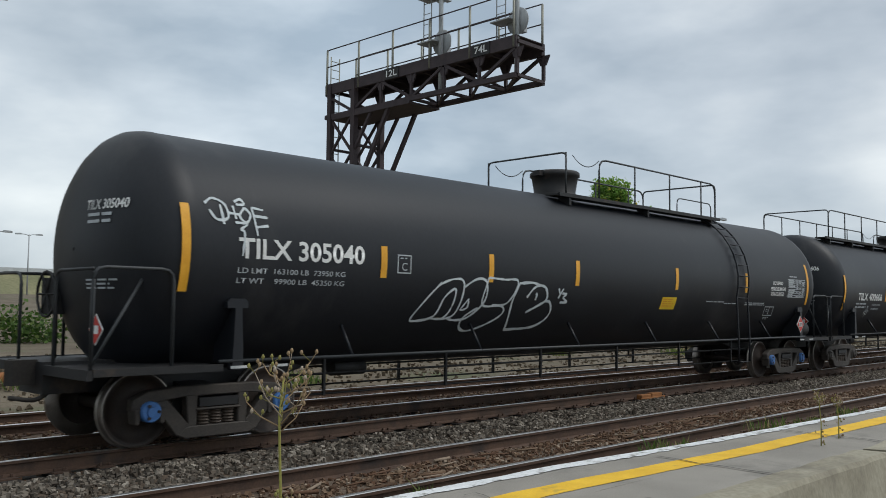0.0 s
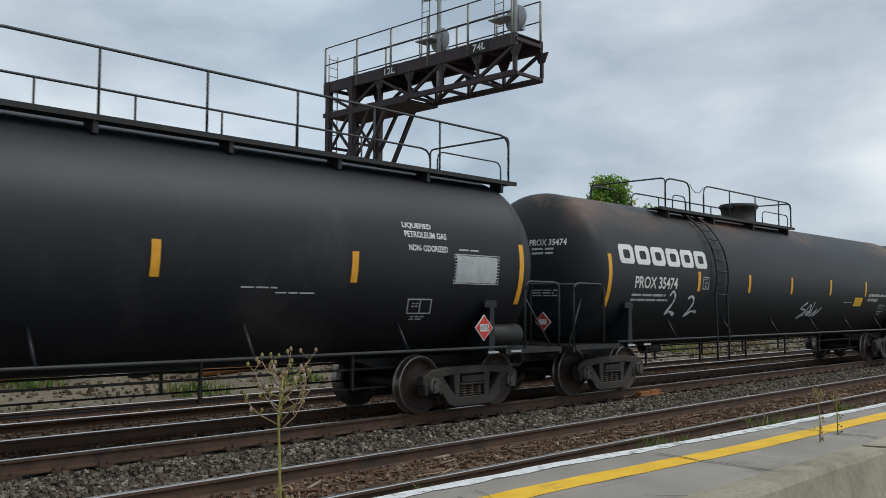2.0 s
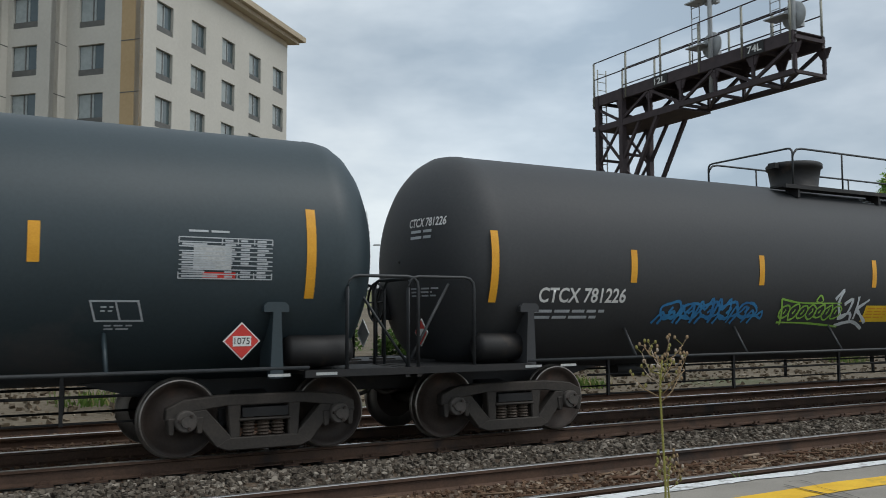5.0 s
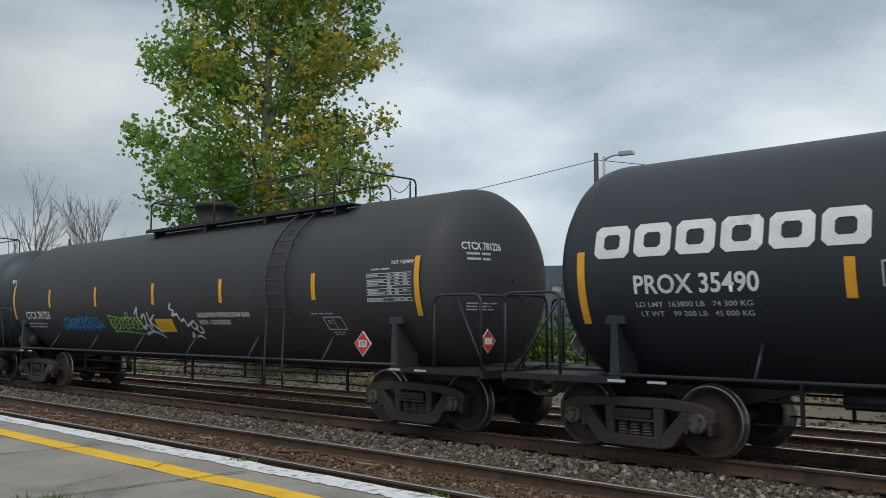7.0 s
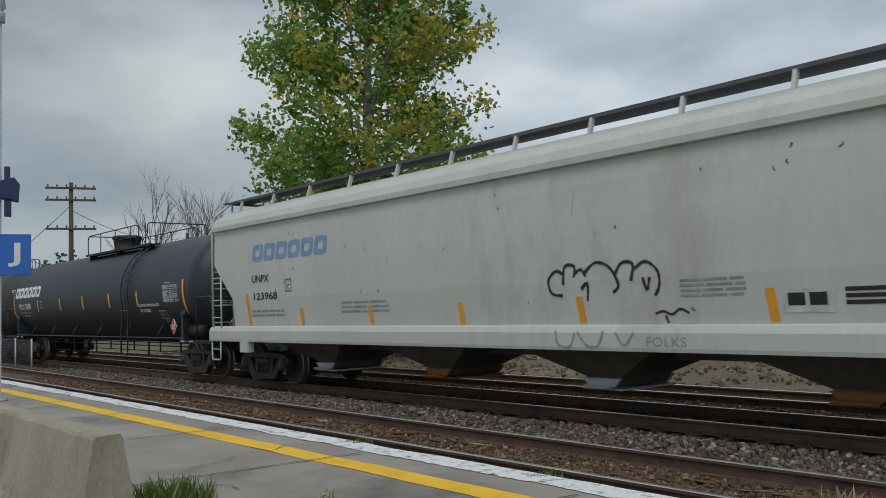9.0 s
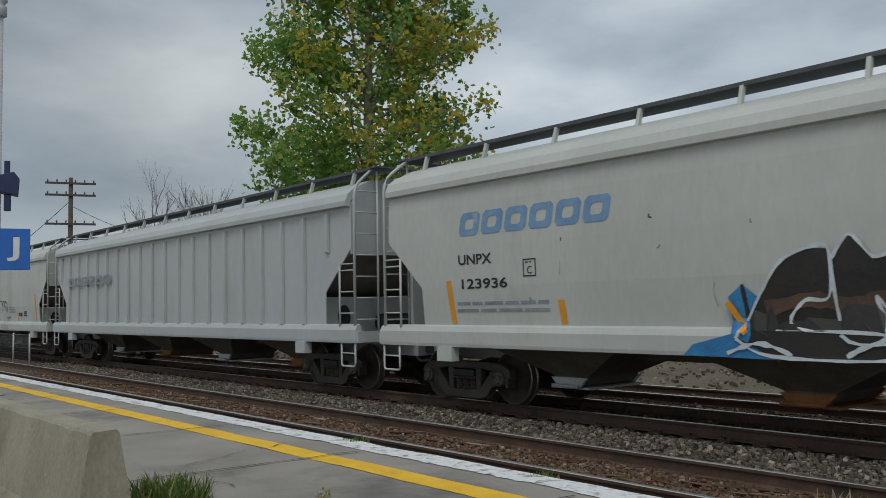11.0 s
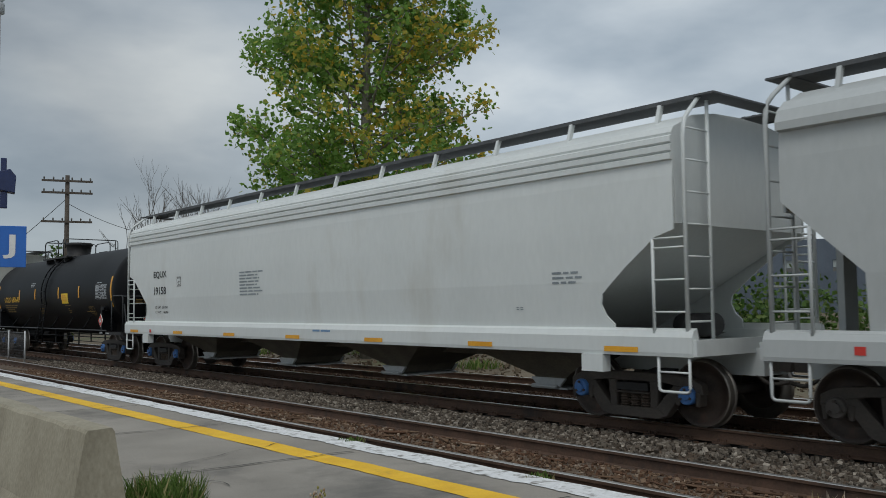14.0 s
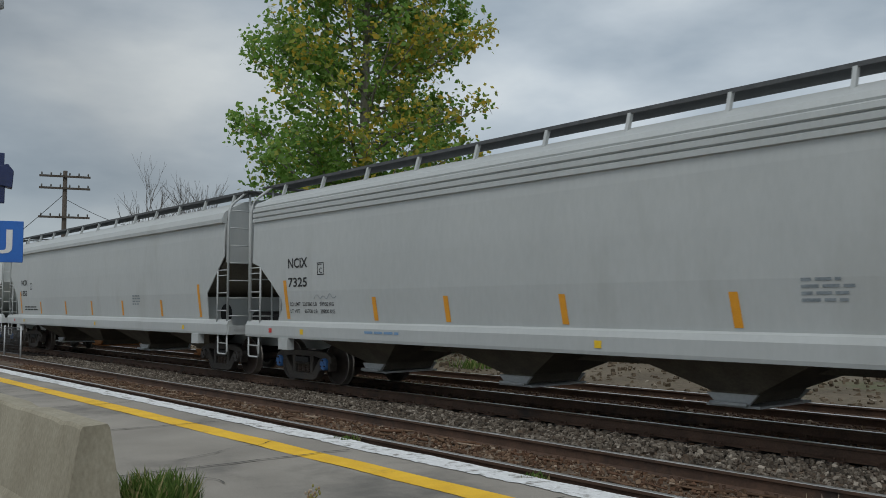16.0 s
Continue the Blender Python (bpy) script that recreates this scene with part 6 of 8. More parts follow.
def track(label, ya, yb, z, x0, x1, polished=True, step=0.52):
    root = empty("track", (0, 0, z))
    tagged(root, label, "railway track", kind="structure")
    prof = [(-0.07, -0.17), (0.07, -0.17), (0.07, -0.155), (0.014, -0.135), (0.010, -0.045), (0.036, -0.034), (0.036, -0.006), (0.026, -0.0005), (-0.026, -0.0005), (-0.036, -0.006), (-0.036, -0.034), (-0.010, -0.045), (-0.014, -0.135), (-0.07, -0.155)]
    for y in (ya, yb):
        bm = bmesh.new()
        prism(bm, [(y + a, b) for a, b in prof], -400, 400, "x")
        for f in bm.faces:
            c = f.calc_center_median()
            f.material_index = 1 if c.z > -0.004 and abs(f.normal.z) > 0.8 else 0
        part("rail", bm, (RAIL_RUST, RAIL_TOP if polished else RAIL_RUST), root, "steel rail with a polished head")
    # ties share one mesh
    bm = bmesh.new()
    box(bm, -0.11, 0.11, -1.27, 1.27, -0.34, -0.175)
    bmesh.ops.bevel(bm, geom=bm.edges[:], offset=0.012, segments=1, affect="EDGES")
    me = bpy.data.meshes.new("tie")
    bm.to_mesh(me)
    bm.free()
    me.materials.append(TIE)
    bm = bmesh.new()
    for y in (ya - (ya + yb) / 2, yb - (ya + yb) / 2):
        box(bm, -0.09, 0.09, y - 0.17, y + 0.17, -0.176, -0.158)
        for sx in (-0.05, 0.05):
            for sy in (-0.085, 0.085):
                box(bm, sx - 0.012, sx + 0.012, y + sy - 0.012, y + sy + 0.012, -0.16, -0.125)
    pm = bpy.data.meshes.new("tie_plate")
    bm.to_mesh(pm)
    bm.free()
    pm.materials.append(RAIL_RUST)
    rng = random.Random(int(ya * 10))
    n = int((x1 - x0) / step)
    for i in range(min(n, 290)):
        x = x0 + i * step + rng.uniform(-0.03, 0.03)
        t = linked("tie", me, root, at=(x, (ya + yb) / 2 + rng.uniform(-0.03, 0.03), 0))
        t.rotation_euler.z = rng.uniform(-0.02, 0.02)
        linked("tie_plate", pm, root, at=(x, (ya + yb) / 2, 0))
    return root


def build_tracks():
    track("platform-side railway track with rusty rails and old wooden ties", A1, A2, 0.0, -60, 75)
    track("railway track that carries the train", B1, B2, 0.0, -60, 75)
    track("far railway track with polished rails", C1, C2, -0.13, -60, 75)

    def mound(x, y):
        return -0.13 - 0.06 * np.abs((y - 8.95) / 0.9) ** 2 + 0.02 * np.sin(x * 1.7) * np.sin(y * 3)
    stones("ballast_stones", STONES, "loose grey ballast stones between the tracks", 33000, (-32, 40), (7.95, 9.74), 0, (0.03, 0.072), 1, zfun=mound)
    stones("ballast_stones", STONES_BROWN, "rusty ballast stones of the train's track", 14000, (-32, 40), (10.15, 12.5), -0.185, (0.035, 0.08), 2)
    stones("ballast_stones", STONES_BROWN, "rusty stones at the foot of the rail", 3200, (-32, 40), (9.66, 10.02), -0.215, (0.03, 0.07), 7)
    stones("ballast_stones", STONES_BROWN, "rust-brown stones and chips between the near rails", 22000, (-28, 36), (6.45, 7.62), -0.150, (0.02, 0.065), 3)
    stones("ballast_stones", STONES_BROWN, "rust-brown stones along the platform foot", 9000, (-28, 36), (5.6, 6.3), -0.150, (0.02, 0.06), 4)
    stones("ballast_stones", STONES_BROWN, "brown stones of the far track", 14000, (-34, 44), (12.5, 16.5), -0.285, (0.04, 0.09), 5)
    stones("rubble", STONES_PALE, "pale stones and rubble on the dirt beyond the tracks", 16000, (-45, 60), (16.5, 30), 0, (0.03, 0.16), 6, zfun=lambda x, y: np.array([ground_z(a, b) + 0.01 for a, b in zip(x, y)]))
    # splintered wood between the near rails
    rng = random.Random(9)
    bm = bmesh.new()
    for i in range(420):
        x, y, a, l = rng.uniform(-22, 30), rng.uniform(6.45, 7.6), rng.uniform(-0.5, 0.5), rng.uniform(0.1, 0.45)
        u = Vector((math.cos(a), math.sin(a), rng.uniform(-0.05, 0.05))) * l
        tube(bm, [Vector((x, y, -0.13)), Vector((x, y, -0.13)) + u], rng.uniform(0.008, 0.022), 4)
    tagged(part("wood_splinters", bm, STONES_BROWN), "splintered brown tie wood between the rails", "debris", kind="stuff")
    bm = bmesh.new()
    box(bm, 17.4, 17.75, 9.80, 9.93, -0.20, -0.07)
    box(bm, 17.82, 18.2, 9.82, 9.95, -0.20, -0.06)
    box(bm, 17.35, 18.25, 9.78, 9.80, -0.17, -0.12)
    bmesh.ops.bevel(bm, geom=bm.edges[:], offset=0.01, segments=1, affect="EDGES")
    tagged(part("rail_greaser", bm, RUST_ORANGE), "rusty orange steel box beside the rail", "track fitting")


def build_platform():
    root = empty("platform")
    tagged(root, "worn asphalt station platform with painted safety lines", "platform", kind="structure")
    bm = bmesh.new()
    box(bm, -120, 120, -60, 4.60, -0.40, PZ)
    part("platform_slab", bm, ASPHALT, root)
    bm = bmesh.new()
    rng = random.Random(3)
    # edge course, slightly uneven
    xs = np.arange(-60, 60.1, 0.5)
    rows = []
    for x in xs:
        w = 5.58 - draw_in(x) + 0.02 * noise.noise((x * 0.8, 0, 0)) + 0.012 * noise.noise((x * 4, 2, 0))
        z = PZ + 0.006 * noise.noise((x * 1.1, 5, 0))
        rows.append([bm.verts.new((x, *q)) for q in ((4.60, PZ - 0.35), (4.60, z), (w - 0.03, z), (w, z - 0.03), (w - 0.02, -0.3))])
    for a, b in zip(rows, rows[1:]):
        for i in range(4):
            bm.faces.new((a[i], a[i + 1], b[i + 1], b[i]))
    bmesh.ops.recalc_face_normals(bm, faces=bm.faces[:])
    part("platform_edge", bm, ASPHALT, root, "worn edge course of the platform")

    def band(name, y0, y1, material, off, wobble, label):
        bm = bmesh.new()
        prev = None
        for x in np.arange(-60, 60.01, 0.06):
            back = draw_in(x, "edge" if y1 > 5.3 else "yellow")
            a = y0 - back + (0.15 * min(1, max(0, (x + 1.5) / 4)) if y1 > 5.3 else 0) + wobble * noise.noise((x * 2.3, y0, 0)) + wobble * 0.9 * noise.noise((x * 9, y0, 4))
            b = y1 - back + wobble * noise.noise((x * 2.1, y1, 8)) * 0.6
            z = PZ + off + 0.006 * noise.noise((x * 1.1, 5, 0))
            row = (bm.verts.new((x, a, z)), bm.verts.new((x, b, z)))
            if prev:
                bm.faces.new((prev[0], row[0], row[1], prev[1]))
            prev = row
        part(name, bm, material, root, label)
    band("white_line", 5.25, 5.56, LINE_WHITE, 0.007, 0.035, "chipped white edge line")
    band("yellow_line", 4.58, 4.86, LINE_YELLOW, 0.005, 0.010, "worn yellow safety line")
    # slab joints and cracks across and along
    bm = bmesh.new()
    for x in list(np.arange(-58, 58, 2.95)):
        pts = [(x + 0.06 * noise.noise((x, k * 0.8, 2)) + 0.05 * k * 0.25, 0.4 + k * 0.25) for k in range(20)]
        for (xa, ya), (xb, yb) in zip(pts, pts[1:]):
            w = 0.012 + 0.008 * noise.noise((xa * 3, ya * 3, 0))
            bm.faces.new([bm.verts.new(p) for p in ((xa - w, ya, PZ + 0.013), (xa + w, ya, PZ + 0.013), (xb + w, yb, PZ + 0.013), (xb - w, yb, PZ + 0.013))])
    part("slab_joint", bm, CRACK, root, "dark cracks across the asphalt")
    # wandering cracks, each its own thin dark seam
    rng = random.Random(17)
    for _ in range(34):
        x, y, a = rng.uniform(-22, 24), rng.uniform(2.2, 5.2), rng.choice((0.1, -0.2, 1.2, 1.7, 0.4))
        bm = bmesh.new()
        prev = None
        for k in range(rng.randint(9, 22)):
            a += rng.uniform(-0.45, 0.45)
            x, y = x + 0.09 * math.cos(a), min(5.22, y + 0.09 * math.sin(a))
            w = rng.uniform(0.002, 0.008)
            row = (bm.verts.new((x - w * math.sin(a), y + w * math.cos(a), PZ + 0.0137)), bm.verts.new((x + w * math.sin(a), y - w * math.cos(a), PZ + 0.0137)))
            if prev:
                bm.faces.new((prev[0], prev[1], row[1], row[0]))
            prev = row
        part("crack", bm, CRACK, root)
    # barriers
    for x0, x1, by in ((-8.35, -5.28, 1.80), (-11.45, -8.4, 1.80), (4.55, 6.93, 1.99), (6.99, 10.0, 1.99), (10.05, 13.1, 1.99)):
        bm = bmesh.new()
        sec = [(-0.30, 0), (0.30, 0), (0.30, 0.06), (0.17, 0.26), (0.085, 0.77), (0.07, 0.79), (-0.07, 0.79), (-0.085, 0.77), (-0.17, 0.26), (-0.30, 0.06)]
        xs = np.linspace(x0, x1, 26)
        rings = []
        for i, x in enumerate(xs):
            ring = []
            for a, b in sec:
                chip = 0.0
                if b > 0.7:
                    chip = -0.035 * max(0, noise.noise((x * 3.1, a * 5, 1.7)) - 0.1) - (0.03 if i in (0, 25) else 0) * abs(noise.noise((x, a * 9, 3)))
                ring.append(bm.verts.new((x + (0.02 * noise.noise((a * 6, b * 6, x)) if i in (0, 25) else 0), by + a + 0.006 * noise.noise((x * 4, a * 4, b * 4)), PZ + b + chip)))
            rings.append(ring)
        for p, q in zip(rings, rings[1:]):
            for k in range(10):
                bm.faces.new((p[k], p[(k + 1) % 10], q[(k + 1) % 10], q[k]))
        bm.faces.new(rings[0][::-1])
        bm.faces.new(rings[-1])
        bmesh.ops.recalc_face_normals(bm, faces=bm.faces[:])
        tagged(part("concrete_barrier", bm, BARRIER), "stained and chipped concrete road barrier on the platform", "barrier", "barriers along the platform")
    # sign mast
    sx, sy = -17.625, 4.03
    root = empty("sign_post", (sx, sy, PZ))
    tagged(root, "tall grey post with a blue platform letter sign", "sign post")
    root.rotation_euler.z = radians(76)
    bm = bmesh.new()
    lathe(bm, [(0, 0.16), (0.04, 0.16), (0.05, 0.06), (8.2, 0.05)], 14, "z")
    part("post", bm, SIGNAL_GREY, root)
    bm = bmesh.new()
    lathe(bm, [(7.0, 0.06), (7.02, 0.11), (7.2, 0.11), (7.24, 0.07), (7.3, 0.12), (7.5, 0.10), (7.7, 0.05)], 14, "z")
    part("post_cap", bm, SIGNAL_GREY, root, "grey camera housing")
    bm = bmesh.new()
    box(bm, -0.06, 0.55, -0.13, -0.10, 2.28, 3.04)
    bmesh.ops.bevel(bm, geom=bm.edges[:], offset=0.008, segments=1, affect="EDGES")
    sgn = part("sign_panel", bm, SIGN_BLUE, root, "blue enamel panel with a white letter")
    lettering(sgn, flat_side(-0.132), "J", 0.16, 0.37, 2.44, 2.88, WHITE, off=0.004)
    bm = bmesh.new()
    prism(bm, [(0.0, 3.70), (0.34, 3.64), (0.36, 3.95), (0.26, 4.08), (0.0, 4.0)], -0.24, 0.06, "y")
    box(bm, 0.10, 0.22, -0.20, -0.08, 3.36, 3.66)
    box(bm, 0.10, 0.20, -0.20, -0.08, 4.0, 4.28)
    bmesh.ops.bevel(bm, geom=bm.edges[:], offset=0.01, segments=1, affect="EDGES")
    part("lamp_box", bm, DARK_BLUE, root, "dark blue signal housing")
    # low fence between the tracks
    root = empty("track_fence", (-32.7, 8.55, -0.15))
    tagged(root, "low galvanised mesh fence between two tracks", "fence")
    for k in range(6):
        bm = bmesh.new()
        tube(bm, [(-2.1 * k, 0, -0.05), (-2.1 * k, 0, 1.06)], 0.03, 8)
        part("fence_post", bm, PALE, root)
    for k in range(5):
        bm = bmesh.new()
        a, b = -2.1 * (k + 1) + 0.05, -2.1 * k - 0.05
        for z in (0.1, 1.0):
            tube(bm, [(a, 0, z), (b, 0, z)], 0.018, 6)
        for x in np.arange(a + 0.03, b, 0.055):
            tube(bm, [(x, 0, 0.1), (x, 0, 1.0)], 0.004, 3)
        for z in np.arange(0.2, 1.0, 0.1):
            tube(bm, [(a, 0, z), (b, 0, z)], 0.004, 3)
        part("fence_panel", bm, GRATE, root, "galvanised wire mesh panel")


# ---- plants ----
def tuft(name, at, n, h, spread, label, material=GRASS, seed=1, width=0.012, category="grass"):
    rng = random.Random(seed)
    bm = bmesh.new()
    for i in range(n):
        a, d = rng.uniform(0, 6.28), spread * math.sqrt(rng.random())
        p = Vector((at[0] + d * math.cos(a), at[1] + d * math.sin(a), at[2] - 0.01))
        l = h * rng.uniform(0.4, 1.0)
        u = Vector((rng.uniform(-0.5, 0.5), rng.uniform(-0.5, 0.5), 1)).normalized()
        s = Vector((math.cos(a + 1.3), math.sin(a + 1.3), 0)) * width
        m, tip = p + u * l * 0.55, p + u * l + Vector((rng.uniform(-0.3, 0.3), rng.uniform(-0.3, 0.3), -0.1)) * l * 0.6
        v = [bm.verts.new(q) for q in (p - s, p + s, m + s * 0.8, m - s * 0.8, tip)]
        bm.faces.new(v[:4])
        bm.faces.new((v[3], v[2], v[4]))
    return tagged(part(name, bm, material), label, category, kind="stuff" if category == "grass" else "")


def leaves(bm, centre, radius, n, rng, size, mi=0):
    for _ in range(n):
        d = Vector((rng.gauss(0, 1), rng.gauss(0, 1), rng.gauss(0, 1)))
        p = Vector(centre) + d.normalized() * radius * rng.random() ** 0.5
        u = Vector((rng.uniform(-1, 1), rng.uniform(-1, 1), rng.uniform(-1, 0.4))).normalized()
        w = u.cross(Vector((rng.uniform(-1, 1), rng.uniform(-1, 1), rng.uniform(-1, 1)))).normalized()
        s = size * rng.uniform(0.6, 1.25)
        f = bm.faces.new([bm.verts.new(q) for q in (p - u * s * 0.5, p + w * s * 0.42, p + u * s * 0.6, p - w * s * 0.42)])
        f.material_index = mi


def big_tree(at, height, width, seed, label, leaf_n=26, leaf=0.16, base=2.0):
    rng = random.Random(seed)
    root = empty("tree", at)
    tagged(root, label, "tree")
    bm, lf = bmesh.new(), bmesh.new()
    top = height
    trunk = [(0.25 * math.sin(z * 0.4) * z / top, 0.2 * math.cos(z * 0.5) * z / top, z) for z in np.linspace(0, top * 0.93, 12)]
    tube(bm, trunk, 0.34, 9, 0.05)
    clumps = []
    n = 84
    for i in range(n):
        k = (i + 0.5) / n
        z = base + (top * 0.9 - base) * k
        a = i * 2.399 + rng.uniform(-0.4, 0.4)
        env = width * 0.5 * min(1.0, 0.80 + 1.2 * k) * math.sqrt(max(0.02, 1 - max(0, (k - 0.45) / 0.62) ** 2))
        ln = env * rng.uniform(0.72, 0.99)
        p = Vector(trunk[min(11, int(z / (top * 0.93) * 11))])
        p.z = z
        rise = rng.uniform(0.1, 0.7) * ln
        pts = [p]
        for j in range(1, 6):
            t = j / 5
            pts.append(p + Vector((math.cos(a + 0.15 * t) * ln * t, math.sin(a + 0.15 * t) * ln * t, rise * t ** 1.2 + rng.uniform(-0.15, 0.15))))
        tube(bm, pts, 0.085 * (1.1 - 0.7 * k), 5, 0.015)
        for j in range(2, 6):
            q = pts[j]
            for _ in range(3):
                b = q + Vector((rng.uniform(-1, 1), rng.uniform(-1, 1), rng.uniform(-0.5, 1.0))) * (0.85 if j < 5 else 0.6)
                tube(bm, [q, (q + b) / 2 + Vector((0, 0, 0.08)), b], 0.018, 3, 0.006, cap=False)
                clumps.append(b)
            clumps.append(q)
    for c in clumps:
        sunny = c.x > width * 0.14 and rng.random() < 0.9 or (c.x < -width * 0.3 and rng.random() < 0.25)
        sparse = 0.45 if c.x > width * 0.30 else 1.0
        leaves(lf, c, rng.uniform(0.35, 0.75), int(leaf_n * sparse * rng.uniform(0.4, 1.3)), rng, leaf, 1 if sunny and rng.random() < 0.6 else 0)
    part("trunk", bm, BARK, root, "pale grey trunk and limbs")
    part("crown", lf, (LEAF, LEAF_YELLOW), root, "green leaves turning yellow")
    return root


def bare_tree(at, height, width, seed):
    rng = random.Random(seed)
    bm = bmesh.new()

    def grow(p, d, l, r, depth):
        q = p + d * l
        mid = (p + q) / 2 + Vector((rng.uniform(-1, 1), rng.uniform(-1, 1), 0)) * l * 0.06
        tube(bm, [p, mid, q], r, 4, r * 0.62, cap=False)
        if depth == 0:
            return
        for _ in range(rng.choice((2, 3, 3))):
            nd = (d + Vector((rng.uniform(-1, 1), rng.uniform(-1, 1), rng.uniform(0.0, 0.6))) * 0.44).normalized()
            grow(q if rng.random() < 0.7 else mid, nd, l * rng.uniform(0.6, 0.85), r * 0.6, depth - 1)
    for k in range(2):
        grow(Vector((rng.uniform(-0.3, 0.3), 0, 0)), Vector((rng.uniform(-0.35, 0.35) * width / 5, rng.uniform(-0.2, 0.2), 1)).normalized(), height * 0.27, 0.11, 5)
    ob = part("bare_tree", bm, BARK_DARK)
    ob.location = at
    return tagged(ob, "leafless tree with fine dark twigs", "tree")


def bush(at, w, h, seed, label, n=900, size=0.16, material=BUSH):
    rng = random.Random(seed)
    bm = bmesh.new()
    for i in range(16):
        a, d = rng.uniform(0, 6.28), rng.random() ** 0.6 * w * 0.42
        c = Vector((d * math.cos(a), d * math.sin(a), h * rng.uniform(0.12, 0.85) * (1 - 0.5 * d / (w * 0.5))))
        tube(bm, [(0.1 * math.cos(a), 0.1 * math.sin(a), 0), c], 0.02, 3, 0.008, cap=False)
        leaves(bm, c, w * 0.2, n // 16, rng, size)
    ob = part("bush", bm, material)
    ob.location = at
    return tagged(ob, label, "bush")


def dry_weed(at, h, seed, label, heads=16):
    rng = random.Random(seed)
    bm = bmesh.new()
    tube(bm, [(0, 0, 0), (0.01, 0.0, h * 0.4), (-0.005, 0.01, h * 0.74), (0.008, 0, h * 0.87)], 0.0075, 6, 0.004, mi=1)
    for i in range(heads):
        z = h * (0.70 + 0.17 * i / heads)
        a = i * 2.4
        ln = rng.uniform(0.07, 0.13) * h * (1.25 - 0.4 * i / heads)
        p = Vector((0.003, 0.005, z))
        q = p + Vector((math.cos(a) * ln * 0.8, math.sin(a) * ln * 0.8, ln * rng.uniform(0.5, 1.0)))
        m = (p + q) / 2 + Vector((math.cos(a), math.sin(a), -0.6)) * 0.014
        tube(bm, [p, m, q], 0.0036, 4, 0.0022)
        for k in range(4):
            o = q if k < 2 else m
            e = o + Vector((rng.uniform(-1, 1), rng.uniform(-1, 1), rng.uniform(0.2, 1.4))) * 0.030
            tube(bm, [o, e], 0.0018, 3)
            lathe(bm, [(-0.009, 0.002), (0, 0.0085), (0.012, 0.004)], 5, "z", e)
    for i in range(8):
        z = h * rng.uniform(0.05, 0.45)
        a = rng.uniform(0, 6.28)
        leaves(bm, (math.cos(a) * 0.05, math.sin(a) * 0.05, z), 0.035, 3, rng, 0.035)
    ob = part("dry_weed", bm, (DRY_WEED, WEED_STALK))
    ob.location = at
    return tagged(ob, label, "weed")


def polar(az, d, z=0.0):
    a = radians(az)
    return (d * math.sin(a), d * math.cos(a), z)


